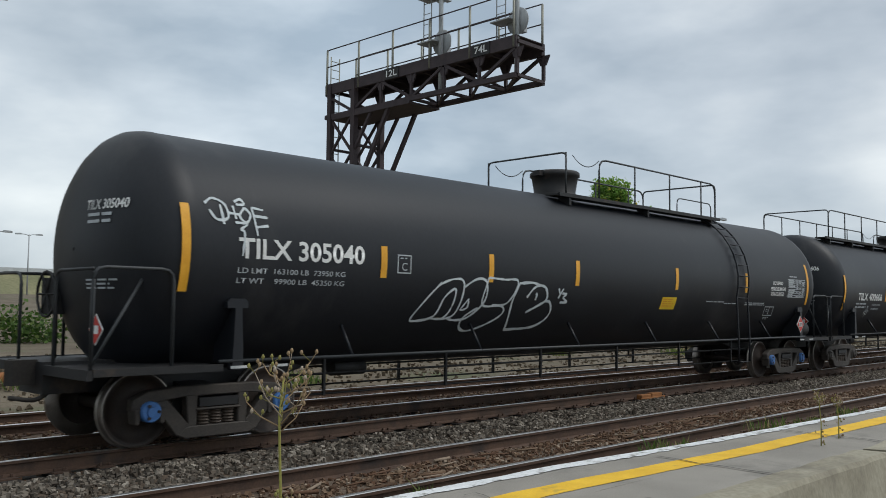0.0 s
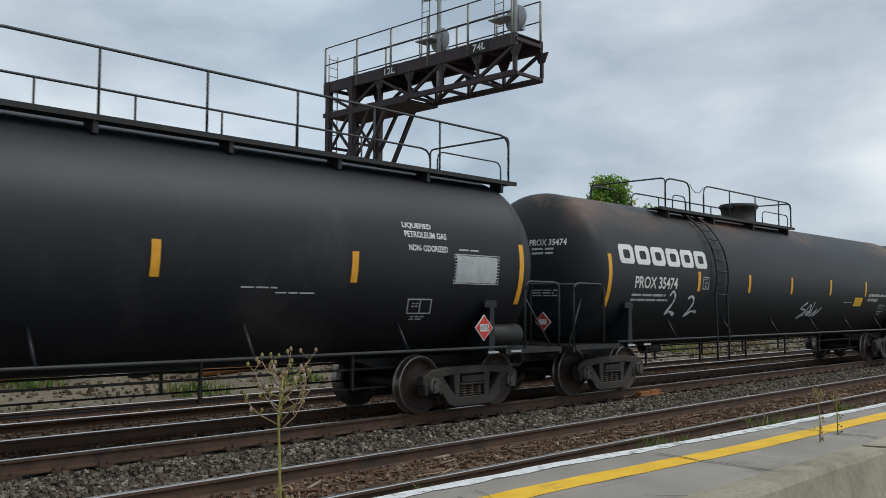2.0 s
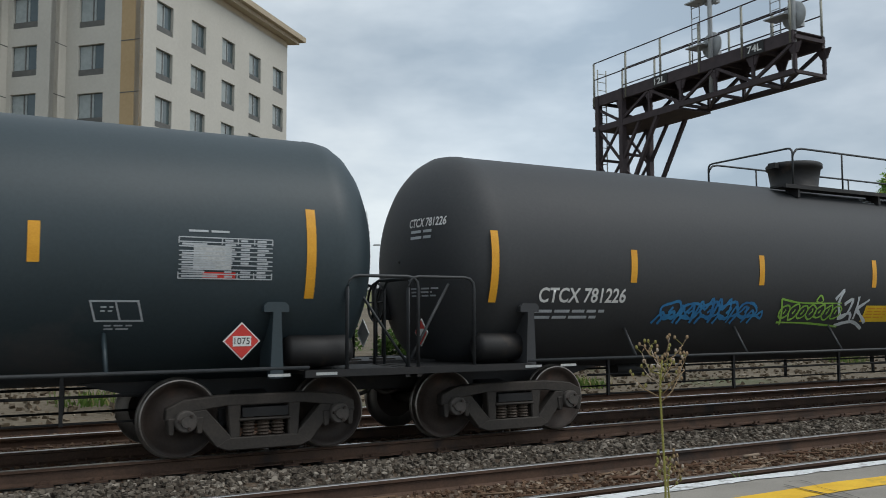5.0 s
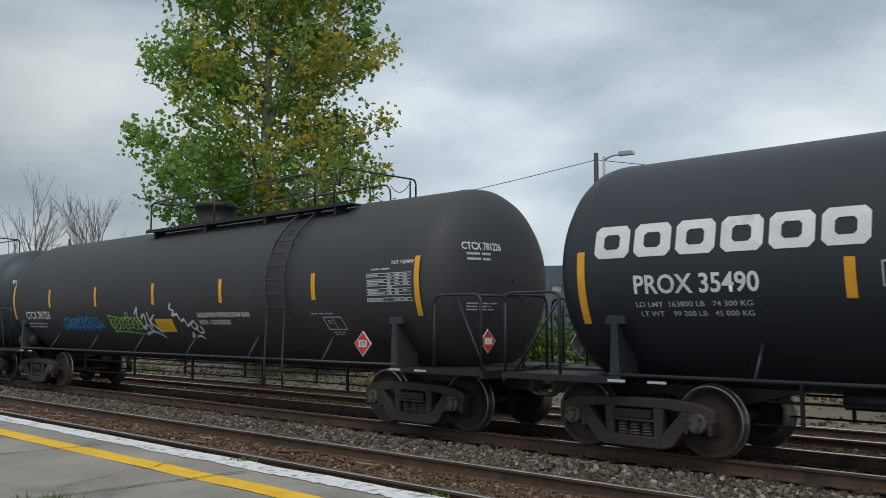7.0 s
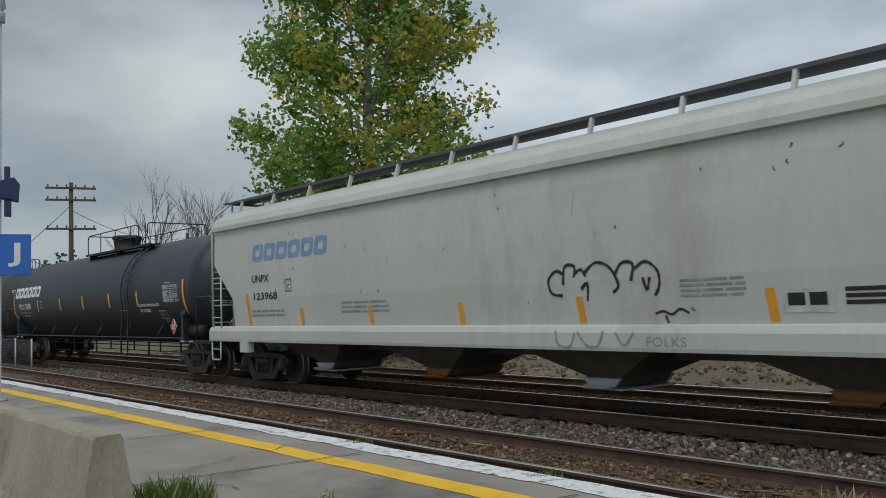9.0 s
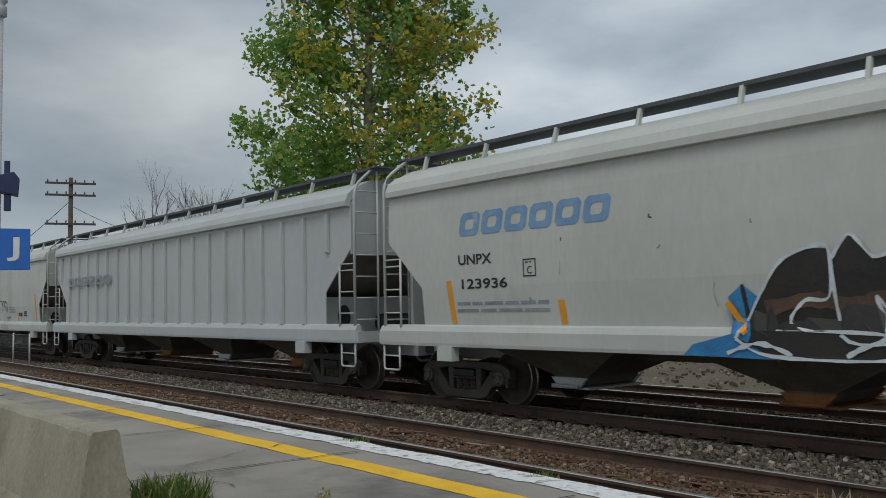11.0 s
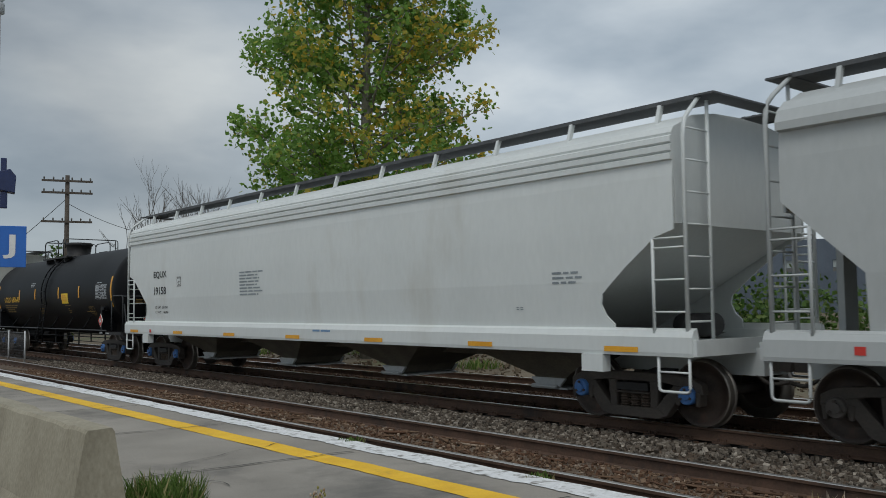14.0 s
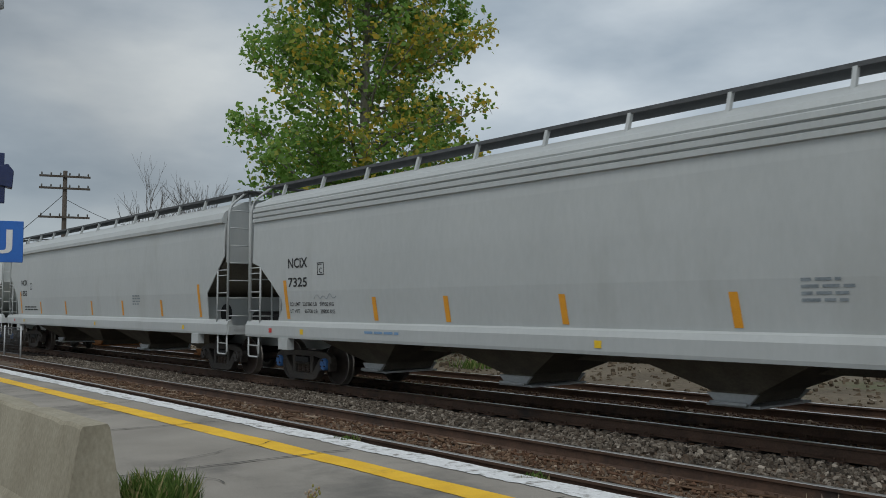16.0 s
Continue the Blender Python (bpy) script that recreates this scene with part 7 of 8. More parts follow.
def build_plants():
    big_tree((-26.6, 18.7, -0.3), 17.5, 9.6, 4, "tall poplar with green leaves turning yellow", leaf_n=38, leaf=0.20, base=1.4)
    x, y, _ = polar(-68.6, 62)
    bare_tree((x, y, -0.3), 12.6, 2.6, 2)
    x, y, _ = polar(-65.6, 63)
    bare_tree((x, y, -0.3), 13.0, 2.8, 7)
    big_tree((*polar(57.2, 88)[:2], 0), 14.5, 4.6, 9, "small round-headed green tree in the distance", leaf_n=16, leaf=0.3, base=3.5)
    big_tree((*polar(59.4, 92)[:2], 0), 11.5, 3.2, 10, "small green tree in the distance", leaf_n=13, leaf=0.3, base=3.0)
    big_tree((*polar(54.8, 94)[:2], 0), 11.2, 2.6, 12, "small green tree in the distance", leaf_n=11, leaf=0.3, base=3.0)
    for az, d, w, h, s in ((-74.2, 70, 7, 7.6, 1), (-76.5, 72, 6, 7.2, 2), (-72.5, 80, 5, 5.4, 3), (-27.5, 34, 6, 3.0, 4), (-31, 36, 5, 2.8, 5), (-34.5, 38, 6, 3.0, 6), (-38, 33, 4, 2.2, 7), (-21, 40, 6, 2.6, 8), (-12, 36, 4, 1.8, 9), (17.5, 42, 6, 2.0, 10), (22, 45, 5, 1.6, 11), (-44, 40, 6, 2.4, 12), (-50, 36, 5, 2.0, 13), (28, 40, 3, 1.0, 14), (33, 26, 1.6, 0.9, 15), (36.5, 27, 1.2, 0.7, 16), (-58, 45, 7, 2.6, 17), (64, 70, 9, 3, 18), (70, 85, 12, 4, 19), (46, 60, 6, 1.4, 20)):
        x, y, _ = polar(az, d)
        bush((x, y, ground_z(x, y)), w, h, s, "leafy green bush on rough ground", n=1500, size=0.2 if d < 60 else 0.32)
    # the weeds by the barrier and on the platform edge
    dry_weed((2.033 + 0.715 * 3.1, 0.36 + 3.1, PZ), 1.40, 3, "tall dry seeded weed growing at the platform")
    dry_weed((2.033 + 0.725 * 3.15, 0.36 + 3.13, PZ), 0.75, 4, "dry weed stalk growing at the platform", 8)
    dry_weed((12.14, 4.28, PZ), 0.62, 5, "dry weed growing from a crack", 12)
    dry_weed((12.88, 4.36, PZ), 0.50, 6, "dry weed growing from a crack", 9)
    tuft("grass_tuft", (-6.27, 2.58, PZ), 900, 0.36, 0.30, "green grass tuft beside the barrier", seed=3)
    tuft("grass_tuft", (-8.3, 5.60, PZ - 0.02), 60, 0.09, 0.16, "small weeds at the platform edge", seed=4)
    tuft("grass_tuft", (-5.4, 5.60, PZ - 0.02), 50, 0.09, 0.14, "small weeds at the platform edge", seed=5)
    tuft("grass_tuft", (6.6, 5.7, -0.12), 90, 0.22, 0.3, "small weeds at the platform edge", seed=6)
    tuft("grass_tuft", (11.6, 5.72, -0.10), 130, 0.24, 0.5, "small weeds at the platform edge", seed=7)
    tuft("grass_tuft", (14.6, 5.72, -0.10), 130, 0.24, 0.6, "small weeds at the platform edge", seed=8)
    tuft("grass_tuft", (7.6, 6.0, -0.14), 40, 0.3, 0.08, "small weeds at the platform edge", seed=9)
    rng = random.Random(31)
    for i in range(12):
        tuft("grass_tuft", (rng.uniform(-14, 18), rng.uniform(5.62, 6.15), -0.14), rng.randint(20, 60), rng.uniform(0.08, 0.22), rng.uniform(0.08, 0.25), "small weeds at the platform edge", seed=70 + i)
    dry_weed((-4.85, 3.0, PZ), 0.34, 11, "short dry weed on the platform", 5)
    tuft("grass_tuft", (-3.4, 6.9, -0.16), 160, 0.30, 0.22, "dry brown tuft between the near rails", DRY_WEED, seed=12)
    rng = random.Random(5)
    for i in range(34):
        x, y = rng.uniform(-34, 46), rng.uniform(17.2, 27)
        tuft("grass_tuft", (x, y, ground_z(x, y)), 160, 0.38, 0.8, "thin grass on the dirt beyond the tracks", GRASS if rng.random() < 0.65 else DRY_WEED, seed=20 + i, width=0.018)


# ---- signal gantry ----
def build_gantry():
    root = empty("signal_gantry", (24.0, 0.084, -0.23))
    root.scale.y = 0.975
    tagged(root, "dark steel cantilever signal gantry with railings and signal heads", "signal gantry")
    X0, X1 = 0.0, 1.4
    ya, yb, yt = 18.85, 29.1, 30.4
    zt, zl, zm = 10.80, 9.52, 8.3

    def bar(a, b, w=0.09, name="truss_member", m=GANTRY):
        bm = bmesh.new()
        a, b = Vector(a), Vector(b)
        d = (b - a).normalized()
        u = d.cross(Vector((1, 0, 0)) if abs(d.x) < 0.9 else Vector((0, 0, 1))).normalized() * w / 2
        v = d.cross(u).normalized() * w / 2
        lo, hi = [bm.verts.new(a + p) for p in (u + v, u - v, -u - v, -u + v)], [bm.verts.new(b + p) for p in (u + v, u - v, -u - v, -u + v)]
        for i in range(4):
            bm.faces.new((lo[i], lo[(i + 1) % 4], hi[(i + 1) % 4], hi[i]))
        bm.faces.new(lo[::-1])
        bm.faces.new(hi)
        bmesh.ops.recalc_face_normals(bm, faces=bm.faces[:])
        return part(name, bm, m, root)
    n = 6
    ys = np.linspace(ya, yb, n + 1)
    for x in (X0, X1):
        bm = bmesh.new()
        box(bm, x - 0.07, x + 0.07, ya, yb, zt - 0.42, zt)
        part("top_chord", bm, GANTRY, root, "deep dark steel girder")
        bar((x, ya, zl - 0.05), (x, yb, zl - 0.05), 0.17, "bottom_chord")
        for i in range(n):
            bar((x, ys[i], zl), (x, ys[i], zt - 0.4), 0.10)
            p, q = (ys[i], ys[i + 1]) if i % 2 else (ys[i + 1], ys[i])
            bar((x, p, zl), (x, q, zt - 0.4), 0.10)
            bm = bmesh.new()
            prism(bm, [(ys[i] - 0.28, zt - 0.42), (ys[i] + 0.28, zt - 0.42), (ys[i] + 0.12, zt - 0.75), (ys[i] - 0.12, zt - 0.75)], x - 0.03, x + 0.03, "x")
            part("gusset", bm, GANTRY, root)
        # bracket under the arm
        bar((x, 25.2, zl - 0.12), (x, 27.3, 6.0), 0.14)
        bar((x, 26.2, zl - 0.12), (x, 27.3, 7.9), 0.11)
        for y in (27.3, 28.8):
            bar((x, y, 0), (x, y, zt), 0.22, "tower_leg")
        for k in range(6):
            z = 0.4 + k * 1.5
            bar((x, 27.4, z), (x, 28.8, z + 1.5), 0.09)
            bar((x, 28.8, z), (x, 27.4, z + 1.5), 0.09)
    for i in range(n + 1):
        bar((X0, ys[i], zl - 0.05), (X1, ys[i], zl - 0.05), 0.10)
        bar((X0, ys[i], zt - 0.2), (X1, ys[i], zt - 0.2), 0.12)
        if i < n:
            bar((X0, ys[i], zl - 0.05), (X1, ys[i + 1], zl - 0.05), 0.08)
    bm = bmesh.new()
    box(bm, X0, X1, ya, yb, zt - 0.03, zt + 0.0)
    part("deck", bm, GANTRY, root, "steel grating deck")
    bm = bmesh.new()
    box(bm, X0 - 0.1, X1 + 0.1, 24.0, 28.6, zl - 0.22, zl - 0.14)
    part("lower_deck", bm, GANTRY, root)
    for k in range(5):
        bar((X0, 27.4, 0.6 + 1.9 * k), (X1, 27.4, 0.6 + 1.9 * k), 0.1)
        bar((X0, 29.0, 0.6 + 1.9 * k), (X1, 29.0, 0.6 + 1.9 * k), 0.1)
    for x in (X0 - 0.06, X1 + 0.06):
        for i, y in enumerate(np.linspace(ya + 0.1, yb - 0.1, 6)):
            bm = bmesh.new()
            tube(bm, [(x, y, zt - 0.4), (x, y, zt + 1.40)], 0.045, 6)
            part("railing_post", bm, GANTRY_POST, root, "galvanised railing post")
        for z in (0.72, 1.42):
            bm = bmesh.new()
            tube(bm, [(x, ya + 0.1, zt + z), (x, yb - 0.1, zt + z)], 0.025, 5)
            part("railing_bar", bm, GANTRY, root)
    bm = bmesh.new()
    rungs(bm, (-0.22, 0, 0), (0.22, 0, 0), (X0 + 0.35, 29.0, 0.3), (X0 + 0.35, 29.0, zt + 1.2), 34, 0.016)
    part("ladder", bm, GANTRY_POST, root, "galvanised access ladder")
    # signal masts with round heads
    for y, hgt, heads in ((22.55, 4.6, (0.55, 2.45)), (18.95, 3.2, (0.55, 2.5))):
        bm = bmesh.new()
        tube(bm, [(X0 + 0.1, y, zl), (X0 + 0.1, y, zt + hgt)], 0.085, 10)
        part("mast", bm, SIGNAL_GREY, root, "grey signal mast")
        for h in heads:
            bm = bmesh.new()
            lathe(bm, [(-0.03, 0.02), (-0.03, 0.46), (0.0, 0.46), (0.02, 0.2), (0.06, 0.2), (0.30, 0.16), (0.34, 0.02)], 24, "x", (X0 + 0.26, y + 0.08, zt + h))
            for k in range(3):
                box(bm, X0 + 0.28, X0 + 0.6, y - 0.03, y + 0.19, zt + h - 0.33 + 0.24 * k, zt + h - 0.15 + 0.24 * k)
            part("signal_head", bm, SIGNAL_GREY, root, "round grey signal head seen from behind")
        bm = bmesh.new()
        rungs(bm, (0, -0.2, 0), (0, 0.2, 0), (X0 + 0.15, y + 0.75, zt), (X0 + 0.15, y + 0.75, zt + hgt), 12, 0.014)
        for h in (0.55, 2.2):
            box(bm, X0 - 0.2, X0 + 0.4, y + 0.1, y + 0.95, zt + h, zt + h + 0.04)
        part("mast_ladder", bm, SIGNAL_GREY, root, "grey ladder with small platforms")
    for y, txt in ((25.0, "12L"), (20.4, "74L")):
        bm = bmesh.new()
        box(bm, X0 - 0.10, X0 - 0.08, y - 0.4, y + 0.4, zt - 0.42, zt + 0.0)
        pl = part("number_board", bm, FRAME_BLACK, root, "black board with white characters")
        lettering(pl, lambda a, z, off: (X0 - 0.10 - off, -a, z), txt, -y - 0.3, -y + 0.3, zt - 0.33, zt - 0.08, WHITE, off=0.004)


# ---- the distance ----
def wall_run(root, p, q, z0, z1, material, windows=(), joints=True, thick=0.3):
    """An upright wall between two plan points, with recessed windows set in openings."""
    p, q = Vector(p), Vector(q)
    d = (q - p).normalized()
    L = (q - p).length
    nrm = Vector((d.y, -d.x))
    if nrm.dot(-p) < 0:
        nrm = -nrm

    def at(s, o, z):
        a = p + d * s + nrm * o
        return (a.x, a.y, z)

    def slab(name, s0, s1, o0, o1, za, zb, m, parent, label=""):
        bm = bmesh.new()
        v = [bm.verts.new(at(s, o, z)) for z in (za, zb) for s, o in ((s0, o0), (s1, o0), (s1, o1), (s0, o1))]
        for f in ((0, 1, 2, 3), (4, 5, 6, 7), (0, 1, 5, 4), (1, 2, 6, 5), (2, 3, 7, 6), (3, 0, 4, 7)):
            bm.faces.new([v[i] for i in f])
        bmesh.ops.recalc_face_normals(bm, faces=bm.faces[:])
        return part(name, bm, m, parent, label)
    cols = sorted({(a, b) for a, b, _, _ in windows})
    s = 0.0
    for a, b in cols:
        slab("wall", s, a, -thick, 0, z0, z1, material, root)
        rows = sorted((c, e) for a2, b2, c, e in windows if a2 == a)
        z = z0
        for c, e in rows:
            slab("wall", a, b, -thick, 0, z, c, material, root)
            w = slab("window", a, b, -0.22, -0.18, c, e, GLASS, root, "tinted hotel window")
            slab("curtain", a + 0.05, a + (b - a) * 0.6, -0.17, -0.16, c + 0.4, e - 0.04, CURTAIN, w)
            slab("frame", (a + b) / 2 - 0.03, (a + b) / 2 + 0.03, -0.16, -0.12, c + 0.36, e, WINDOW_FRAME, w)
            slab("vent_grille", a + 0.02, b - 0.02, -0.16, -0.06, c, c + 0.36, WINDOW_FRAME, w, "grey grille below the glass")
            z = e
        slab("wall", a, b, -thick, 0, z, z1, material, root)
        s = b
    slab("wall", s, L, -thick, 0, z0, z1, material, root)
    if joints:
        z = z1 - 1.9
        while z > z0 + 1:
            slab("reveal_joint", 0, L, 0.002, 0.012, z, z + 0.05, WINDOW_FRAME, root) if not windows else None
            z -= 2.9


def build_hotel():
    root = empty("hotel_building")
    tagged(root, "tall cream stucco hotel with recessed windows and a buff cornice", "building")
    H = 21.5
    P = [(-12.23, 63.73), (-3.45, 54.77), (-0.90, 57.27), (2.60, 53.70)]
    wall_run(root, P[0], P[1], 0, H, WALL_CREAM)
    wall_run(root, P[1], P[2], 0, H, WALL_CREAM)
    wall_run(root, P[2], P[3], 0, H, WALL_CREAM)
    u = Vector((0.70, -0.714))
    w = Vector((0.714, 0.70))
    a = Vector(P[3])
    b = a + w * 0.8
    b2 = b + u * 3.2
    wall_run(root, a, b, 0, H, WALL_CREAM)
    wall_run(root, b, b2, 0, H, WALL_CREAM, [(0.3, 2.0, z, z + 1.75) for z in np.arange(1.2, 20, 2.75)])
    c = b2 + w * 0.9
    wall_run(root, b2, c, 0, H, WALL_CREAM)
    c2 = c + u * 3.6
    wall_run(root, c, c2, 0, H, WALL_CREAM, [(0.8, 2.5, z, z + 1.75) for z in np.arange(1.2, 20, 2.75)])
    d = c2 + u * 1.2
    wall_run(root, c2, d, 0, H, WALL_TAN)
    e = d + w * 17.6
    wall_run(root, d, e, 0, H, WALL_CREAM, [(s, s + 1.6, z, z + 1.75) for s in (1.5, 5.0, 8.5, 12.0, 15.4) for z in np.arange(1.2, 20, 2.75)])
    back = Vector(P[0]) + w * 16
    wall_run(root, P[0], back, 0, H, WALL_CREAM)
    bm = bmesh.new()
    ring = [Vector(P[0]), Vector(P[1]), Vector(P[2]), Vector(P[3]), b2, c2, d, e, back]
    mid = sum(ring, Vector((0, 0))) / len(ring)
    for grow, z0, z1 in ((1.0, H - 0.1, H + 0.35), (1.055, H + 0.35, H + 0.62), (1.085, H + 0.62, H + 1.0)):
        poly = [(mid + (p - mid) * grow) for p in ring]
        prism(bm, [(p.x, p.y) for p in poly], z0, z1, "z")
    part("cornice", bm, CORNICE, root, "buff stepped roof cornice")
    # the sign: a blue shield on a red one, plain shapes
    m = Vector(P[0]).lerp(Vector(P[1]), 0.60)
    nrm = Vector((-0.714, -0.70))
    t = Vector((0.70, -0.714))
    for nm, wd, z0, z1, o0, o1, mt, bow in (("red_panel", 2.0, 16.1, 18.0, 0.05, 0.35, RED, 0.0), ("blue_panel", 1.8, 16.6, 18.9, 0.30, 0.52, SIGN_BLUE, 0.35)):
        bm = bmesh.new()
        pts = [(-wd, z0), (wd, z0), (wd, z1)] + ([(wd * 0.5, z1 + bow), (0, z1 + bow * 1.3), (-wd * 0.5, z1 + bow)] if bow else []) + [(-wd, z1)]
        lo = [bm.verts.new((*(m + t * s + nrm * o0), z)) for s, z in pts]
        hi = [bm.verts.new((*(m + t * s + nrm * o1), z)) for s, z in pts]
        k = len(pts)
        for i in range(k):
            bm.faces.new((lo[i], lo[(i + 1) % k], hi[(i + 1) % k], hi[i]))
        bm.faces.new(hi)
        bm.faces.new(lo[::-1])
        bmesh.ops.recalc_face_normals(bm, faces=bm.faces[:])
        sg = part("sign_" + nm, bm, mt, root, "blue and red hotel sign")
        if bow:
            for za, zb, hw in ((17.65, 18.1, 1.2), (17.25, 17.5, 0.85), (18.35, 18.45, 0.45)):
                bm = bmesh.new()
                bm.faces.new([bm.verts.new((*(m + t * s + nrm * 0.53), z)) for s, z in ((-hw, za), (hw, za), (hw, zb), (-hw, zb))])
                part("sign_bar", bm, WHITE, sg)


def shed(label, az0, az1, d, z0, h, material, windows=6):
    root = empty("low_building")
    tagged(root, label, "building")
    p, q = polar(az0, d)[:2], polar(az1, d)[:2]
    L = (Vector(q) - Vector(p)).length
    wall_run(root, p, q, z0, h, material, [(L * (i + 0.4) / windows, L * (i + 0.4) / windows + 1.6, h * 0.62, h * 0.62 + 1.1) for i in range(windows)], joints=False)
    bm = bmesh.new()
    d2 = Vector(q) - Vector(p)
    nrm = Vector((d2.y, -d2.x)).normalized()
    if nrm.dot(Vector(p)) < 0:
        nrm = -nrm
    poly = [Vector(p), Vector(q), Vector(q) + nrm * 14, Vector(p) + nrm * 14]
    prism(bm, [(v.x, v.y) for v in poly], h, h + 0.35, "z")
    part("roof", bm, SHED_BLUE, root)


def street_lamp(az, d, h, arms=1):
    x, y, _ = polar(az, d)
    root = empty("street_lamp", (x, y, ground_z(x, y)))
    tagged(root, "slim grey street lamp", "street lamp")
    bm = bmesh.new()
    tube(bm, [(0, 0, 0), (0, 0, h)], 0.11, 8, 0.07)
    part("pole", bm, SIGNAL_GREY, root)
    for s in (1, -1)[:arms]:
        bm = bmesh.new()
        tube(bm, bent([(0, 0, h - 0.2), (s * 0.4, 0, h - 0.02), (s * 1.0, 0, h)], 0.2), 0.05, 6)
        prism(bm, [(s * 0.9, h - 0.08), (s * 1.75, h - 0.10), (s * 1.7, h + 0.08), (s * 1.0, h + 0.12)], -0.16, 0.16)
        part("lantern", bm, SIGNAL_GREY, root)


def utility_pole(az, d, h, arms, label):
    x, y, _ = polar(az, d)
    root = empty("utility_pole", (x, y, ground_z(x, y)))
    tagged(root, label, "utility pole")
    root.rotation_euler.z = radians(-az)
    bm = bmesh.new()
    tube(bm, [(0, 0, 0), (0, 0, h)], 0.17, 9, 0.12)
    part("pole", bm, POLE_WOOD, root)
    for z in arms:
        bm = bmesh.new()
        box(bm, -1.38, 1.38, -0.20, -0.10, z - 0.06, z + 0.06)
        part("crossarm", bm, POLE_WOOD, root, "wooden crossarm with pin insulators")
        for k in range(6):
            bm = bmesh.new()
            lathe(bm, [(0.06, 0.02), (0.11, 0.05), (0.2, 0.045), (0.23, 0.01)], 7, "z", (-1.25 + 0.5 * k, -0.15, z))
            part("insulator", bm, WINDOW_FRAME, root)
    return root


def wire(name, a, b, sag, r=0.018):
    bm = bmesh.new()
    a, b = Vector(a), Vector(b)
    tube(bm, [a.lerp(b, t) - Vector((0, 0, 4 * sag * t * (1 - t))) for t in np.linspace(0, 1, 13)], r, 4)
    tagged(part(name, bm, CABLE), "thin black overhead cable", "cable")


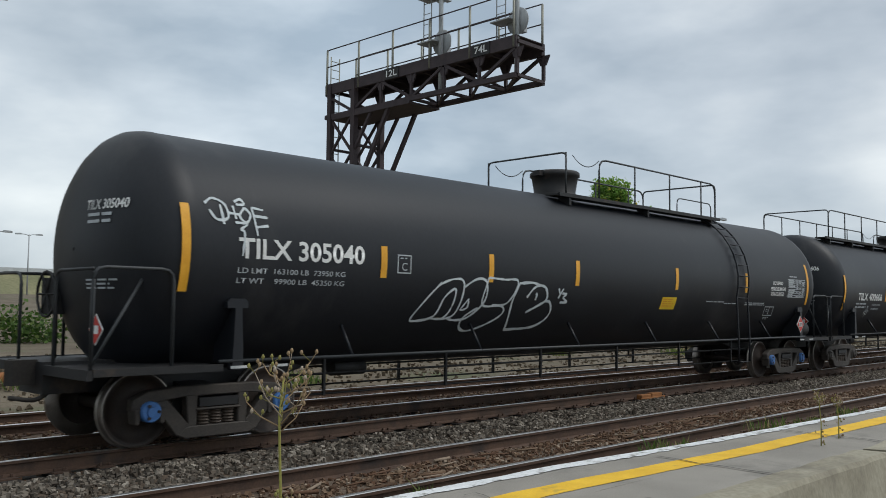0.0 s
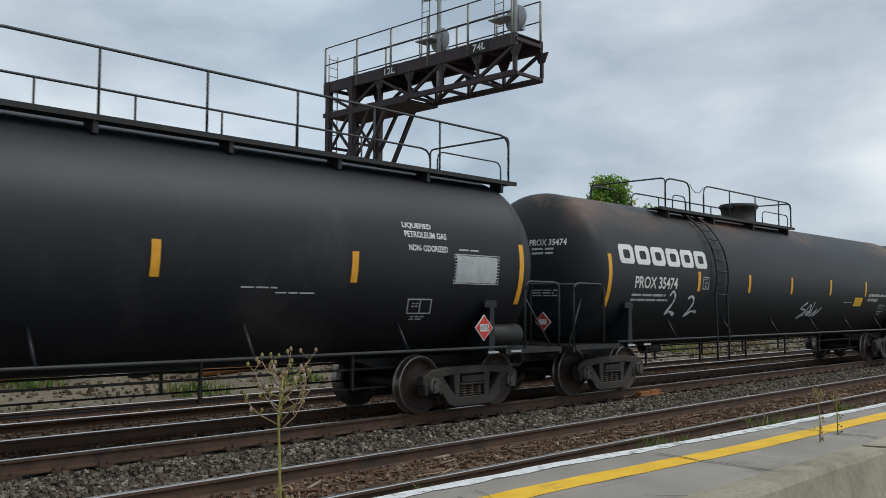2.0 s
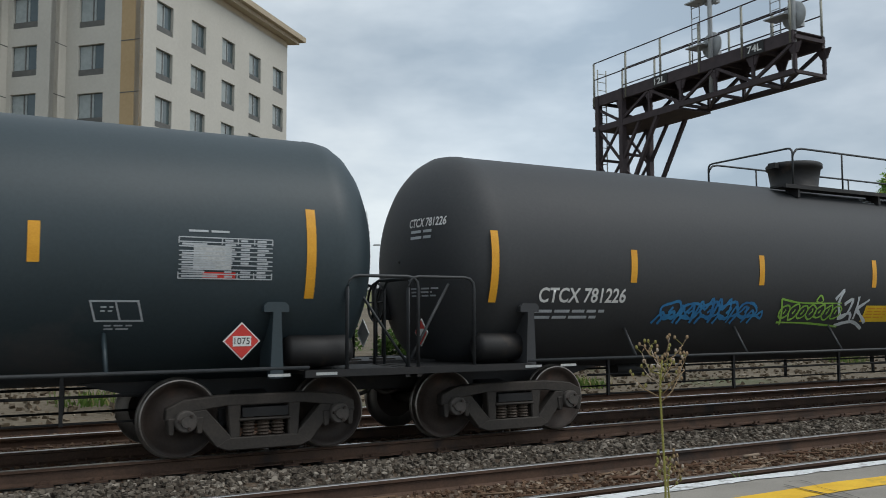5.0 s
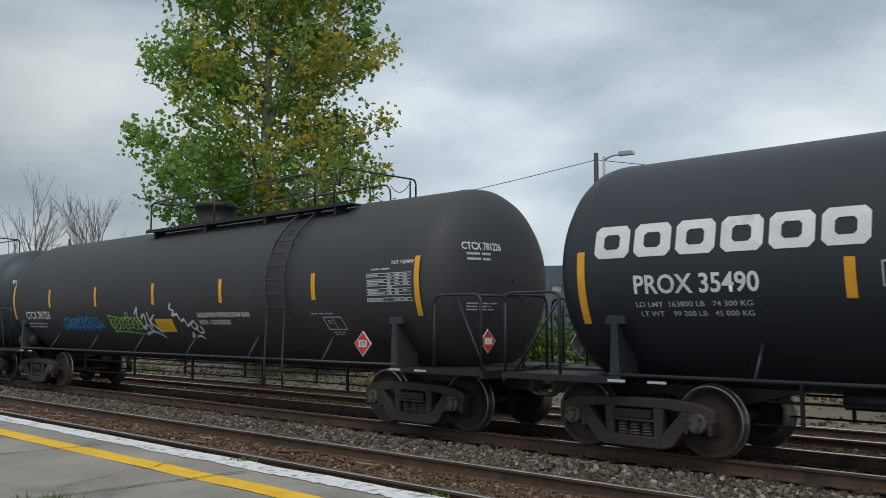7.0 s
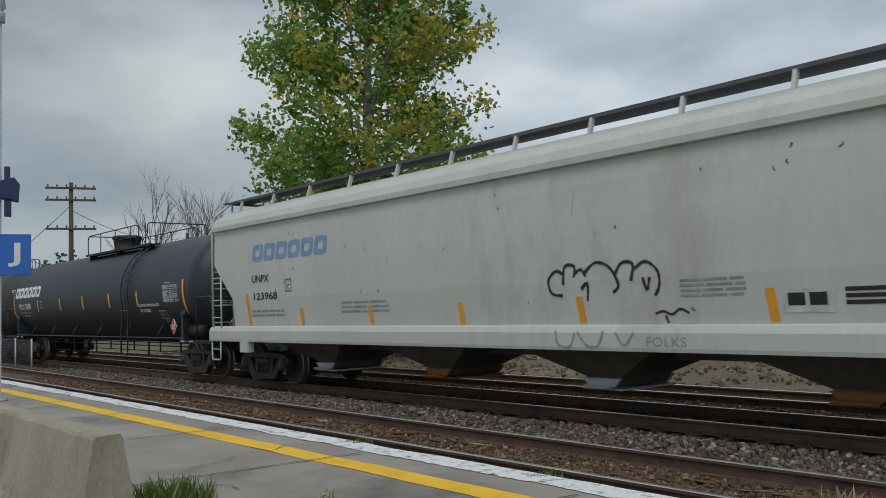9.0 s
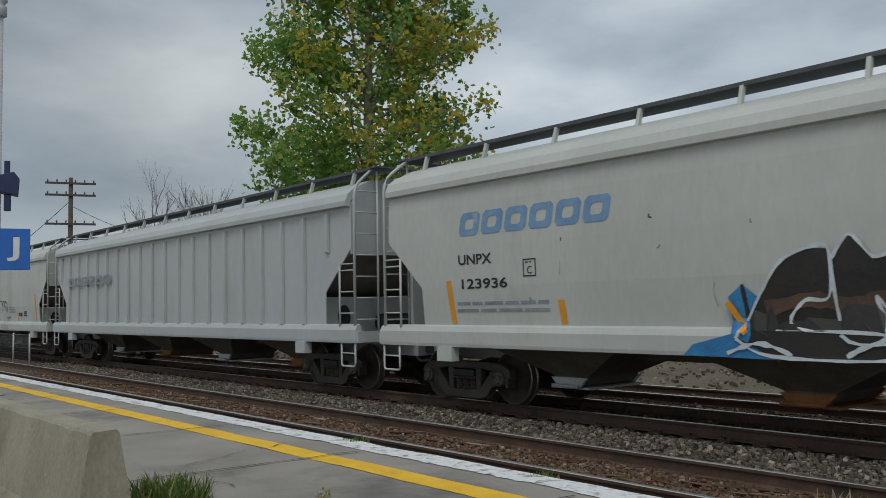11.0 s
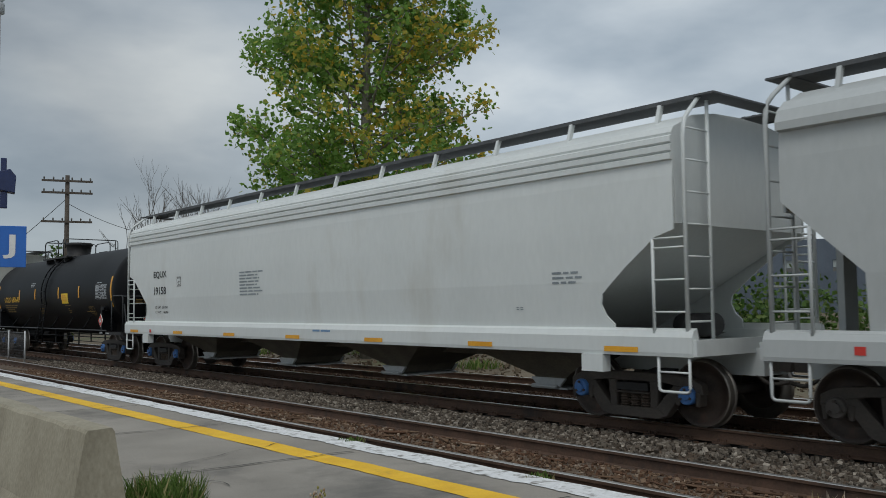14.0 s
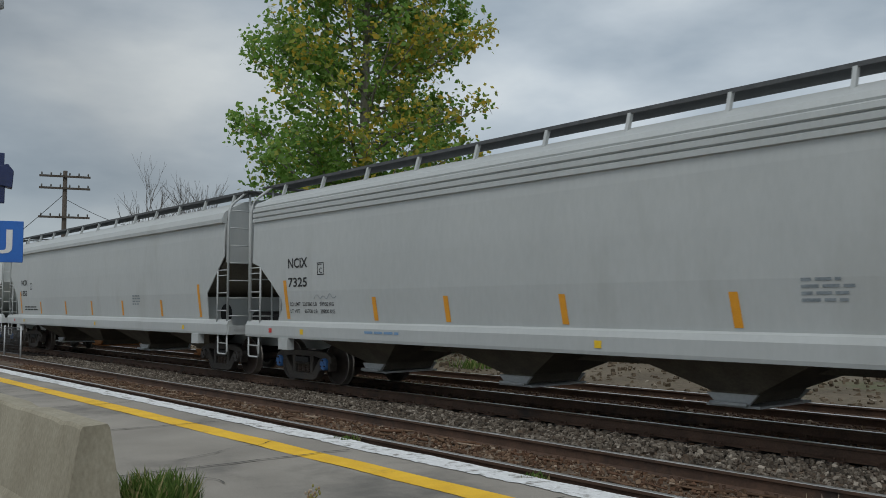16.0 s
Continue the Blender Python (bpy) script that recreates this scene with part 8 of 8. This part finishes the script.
def build_distance():
    build_hotel()
    shed("long blue-grey clad warehouse with small windows", -40, -17, 92, 0, 7.2, SHED_BLUE, 9)
    shed("pale low commercial building", 8, 17, 110, 2, 6.5, PALE, 5)
    utility_pole(-73.2, 56, 9.9, (9.55, 8.85, 7.15), "old wooden utility pole with three crossarms")
    utility_pole(-66.5, 84, 9.2, (), "plain wooden utility pole")
    utility_pole(-33.5, 46, 10.6, (), "plain wooden utility pole with a lamp")
    street_lamp(-33.0, 46, 10.4)
    street_lamp(19.7, 95, 7.6, 1)
    street_lamp(21.3, 130, 8.0, 2)
    street_lamp(25.8, 110, 9.0, 2)
    street_lamp(63.4, 80, 9.5, 1)
    p = polar(-33.5, 46, 10.1)
    q = polar(-66.5, 84, 8.6)
    wire("overhead_cable", p, q, 1.2)
    wire("overhead_cable", q, polar(-73.2, 56, 7.9), 0.8)
    wire("overhead_cable", polar(-73.2, 56, 8.2), polar(-79, 58, 3.0), 0.2)
    wire("overhead_cable", p, polar(10, 75, 9.0), 1.2)
    # highway bank and guard rail in the distance
    bm = bmesh.new()
    prism(bm, [(120, 0), (140, 6.2), (175, 6.6), (200, 0)], -10, 900, "x")
    tagged(part("grass_bank", bm, HILL), "dry grassy highway bank", "bank", kind="structure")
    bm = bmesh.new()
    prism(bm, [(139, 6.2), (139.2, 6.2), (139.2, 7.0), (139, 7.0)], -10, 500, "x")
    for x in np.arange(0, 260, 4):
        box(bm, x, x + 0.15, 139.25, 139.4, 5.9, 6.9)
    tagged(part("guard_rail", bm, PALE), "pale steel guard rail along the highway bank", "guard rail")
    # parked trailer, rubble wall and white slab on the far ground
    bm = bmesh.new()
    box(bm, 20.4, 23.0, 22.4, 24.0, -0.32, -0.02)
    bmesh.ops.bevel(bm, geom=bm.edges[:], offset=0.03, segments=1, affect="EDGES")
    tagged(part("concrete_slab", bm, PALE), "pale concrete slab lying on the dirt", "slab")
    bm = bmesh.new()
    box(bm, -13.5, -9.5, 23.2, 24.6, -0.36, -0.12)
    bmesh.ops.bevel(bm, geom=bm.edges[:], offset=0.03, segments=1, affect="EDGES")
    tagged(part("concrete_slab", bm, PALE), "pale concrete slab lying on the dirt", "slab")
    rng = random.Random(8)
    for i in range(5):
        bm = bmesh.new()
        x = 7.5 + 1.6 * i
        tube(bm, [(x, 21 + rng.uniform(-1, 1), -0.1), (x + rng.uniform(1.5, 3.5), 22 + rng.uniform(-1, 1), 0.05)], 0.14, 8)
        tagged(part("steel_pipe", bm, FRAME_BLACK if i % 2 else RUST_ORANGE), "scrap steel pipe lying on the ground", "pipe", "scrap pipes beyond the tracks")

    # fallen red safety mesh on stakes, and a stack of black timbers
    root = empty("safety_mesh", (12.7, 22.3, ground_z(12.7, 22.3)))
    tagged(root, "fallen red plastic safety mesh lying on the dirt", "fence")
    bm = bmesh.new()
    for i in range(7):
        z = 0.04 + 0.07 * i
        tube(bm, [(0.4 * k, 0.35 * math.sin(k * 0.9) + 0.3 * k * 0.2, z * (0.9 if k < 3 else 0.45) + 0.04 * math.sin(k * 1.7 + i)) for k in range(9)], 0.013, 4)
    for k in range(26):
        x = 0.125 * k
        tube(bm, [(x, 0.35 * math.sin(x / 0.4 * 0.9) + x * 0.15, 0.02), (x + 0.06, 0.35 * math.sin(x / 0.4 * 0.9) + x * 0.15, 0.46 if x < 1.2 else 0.24)], 0.010, 4)
    part("mesh", bm, FENCE_RED, root)
    bm = bmesh.new()
    box(bm, -0.06, 0.02, -0.04, 0.04, -0.1, 0.55)
    part("stake", bm, PALE, root, "pale wooden stake")
    rng = random.Random(4)
    for i in range(7):
        bm = bmesh.new()
        L = rng.uniform(2.3, 2.9)
        box(bm, -L / 2, L / 2, -0.11, 0.11, -0.08, 0.08)
        bmesh.ops.bevel(bm, geom=bm.edges[:], offset=0.012, segments=1, affect="EDGES")
        ob = tagged(part("timber", bm, TIE), "black creosoted timber tie in a loose stack", "timber", "stacked timbers beyond the tracks")
        x, y = 17.6 + rng.uniform(-0.3, 0.3), 22.0 + 0.27 * (i % 4)
        ob.location = (x, y, ground_z(x, y) + 0.08 + 0.165 * (i // 4))
        ob.rotation_euler.z = rng.uniform(-0.06, 0.06)


build_ground()
build_platform()
build_gantry()
build_distance()
build_train()
build_plants()
build_tracks()
motions()
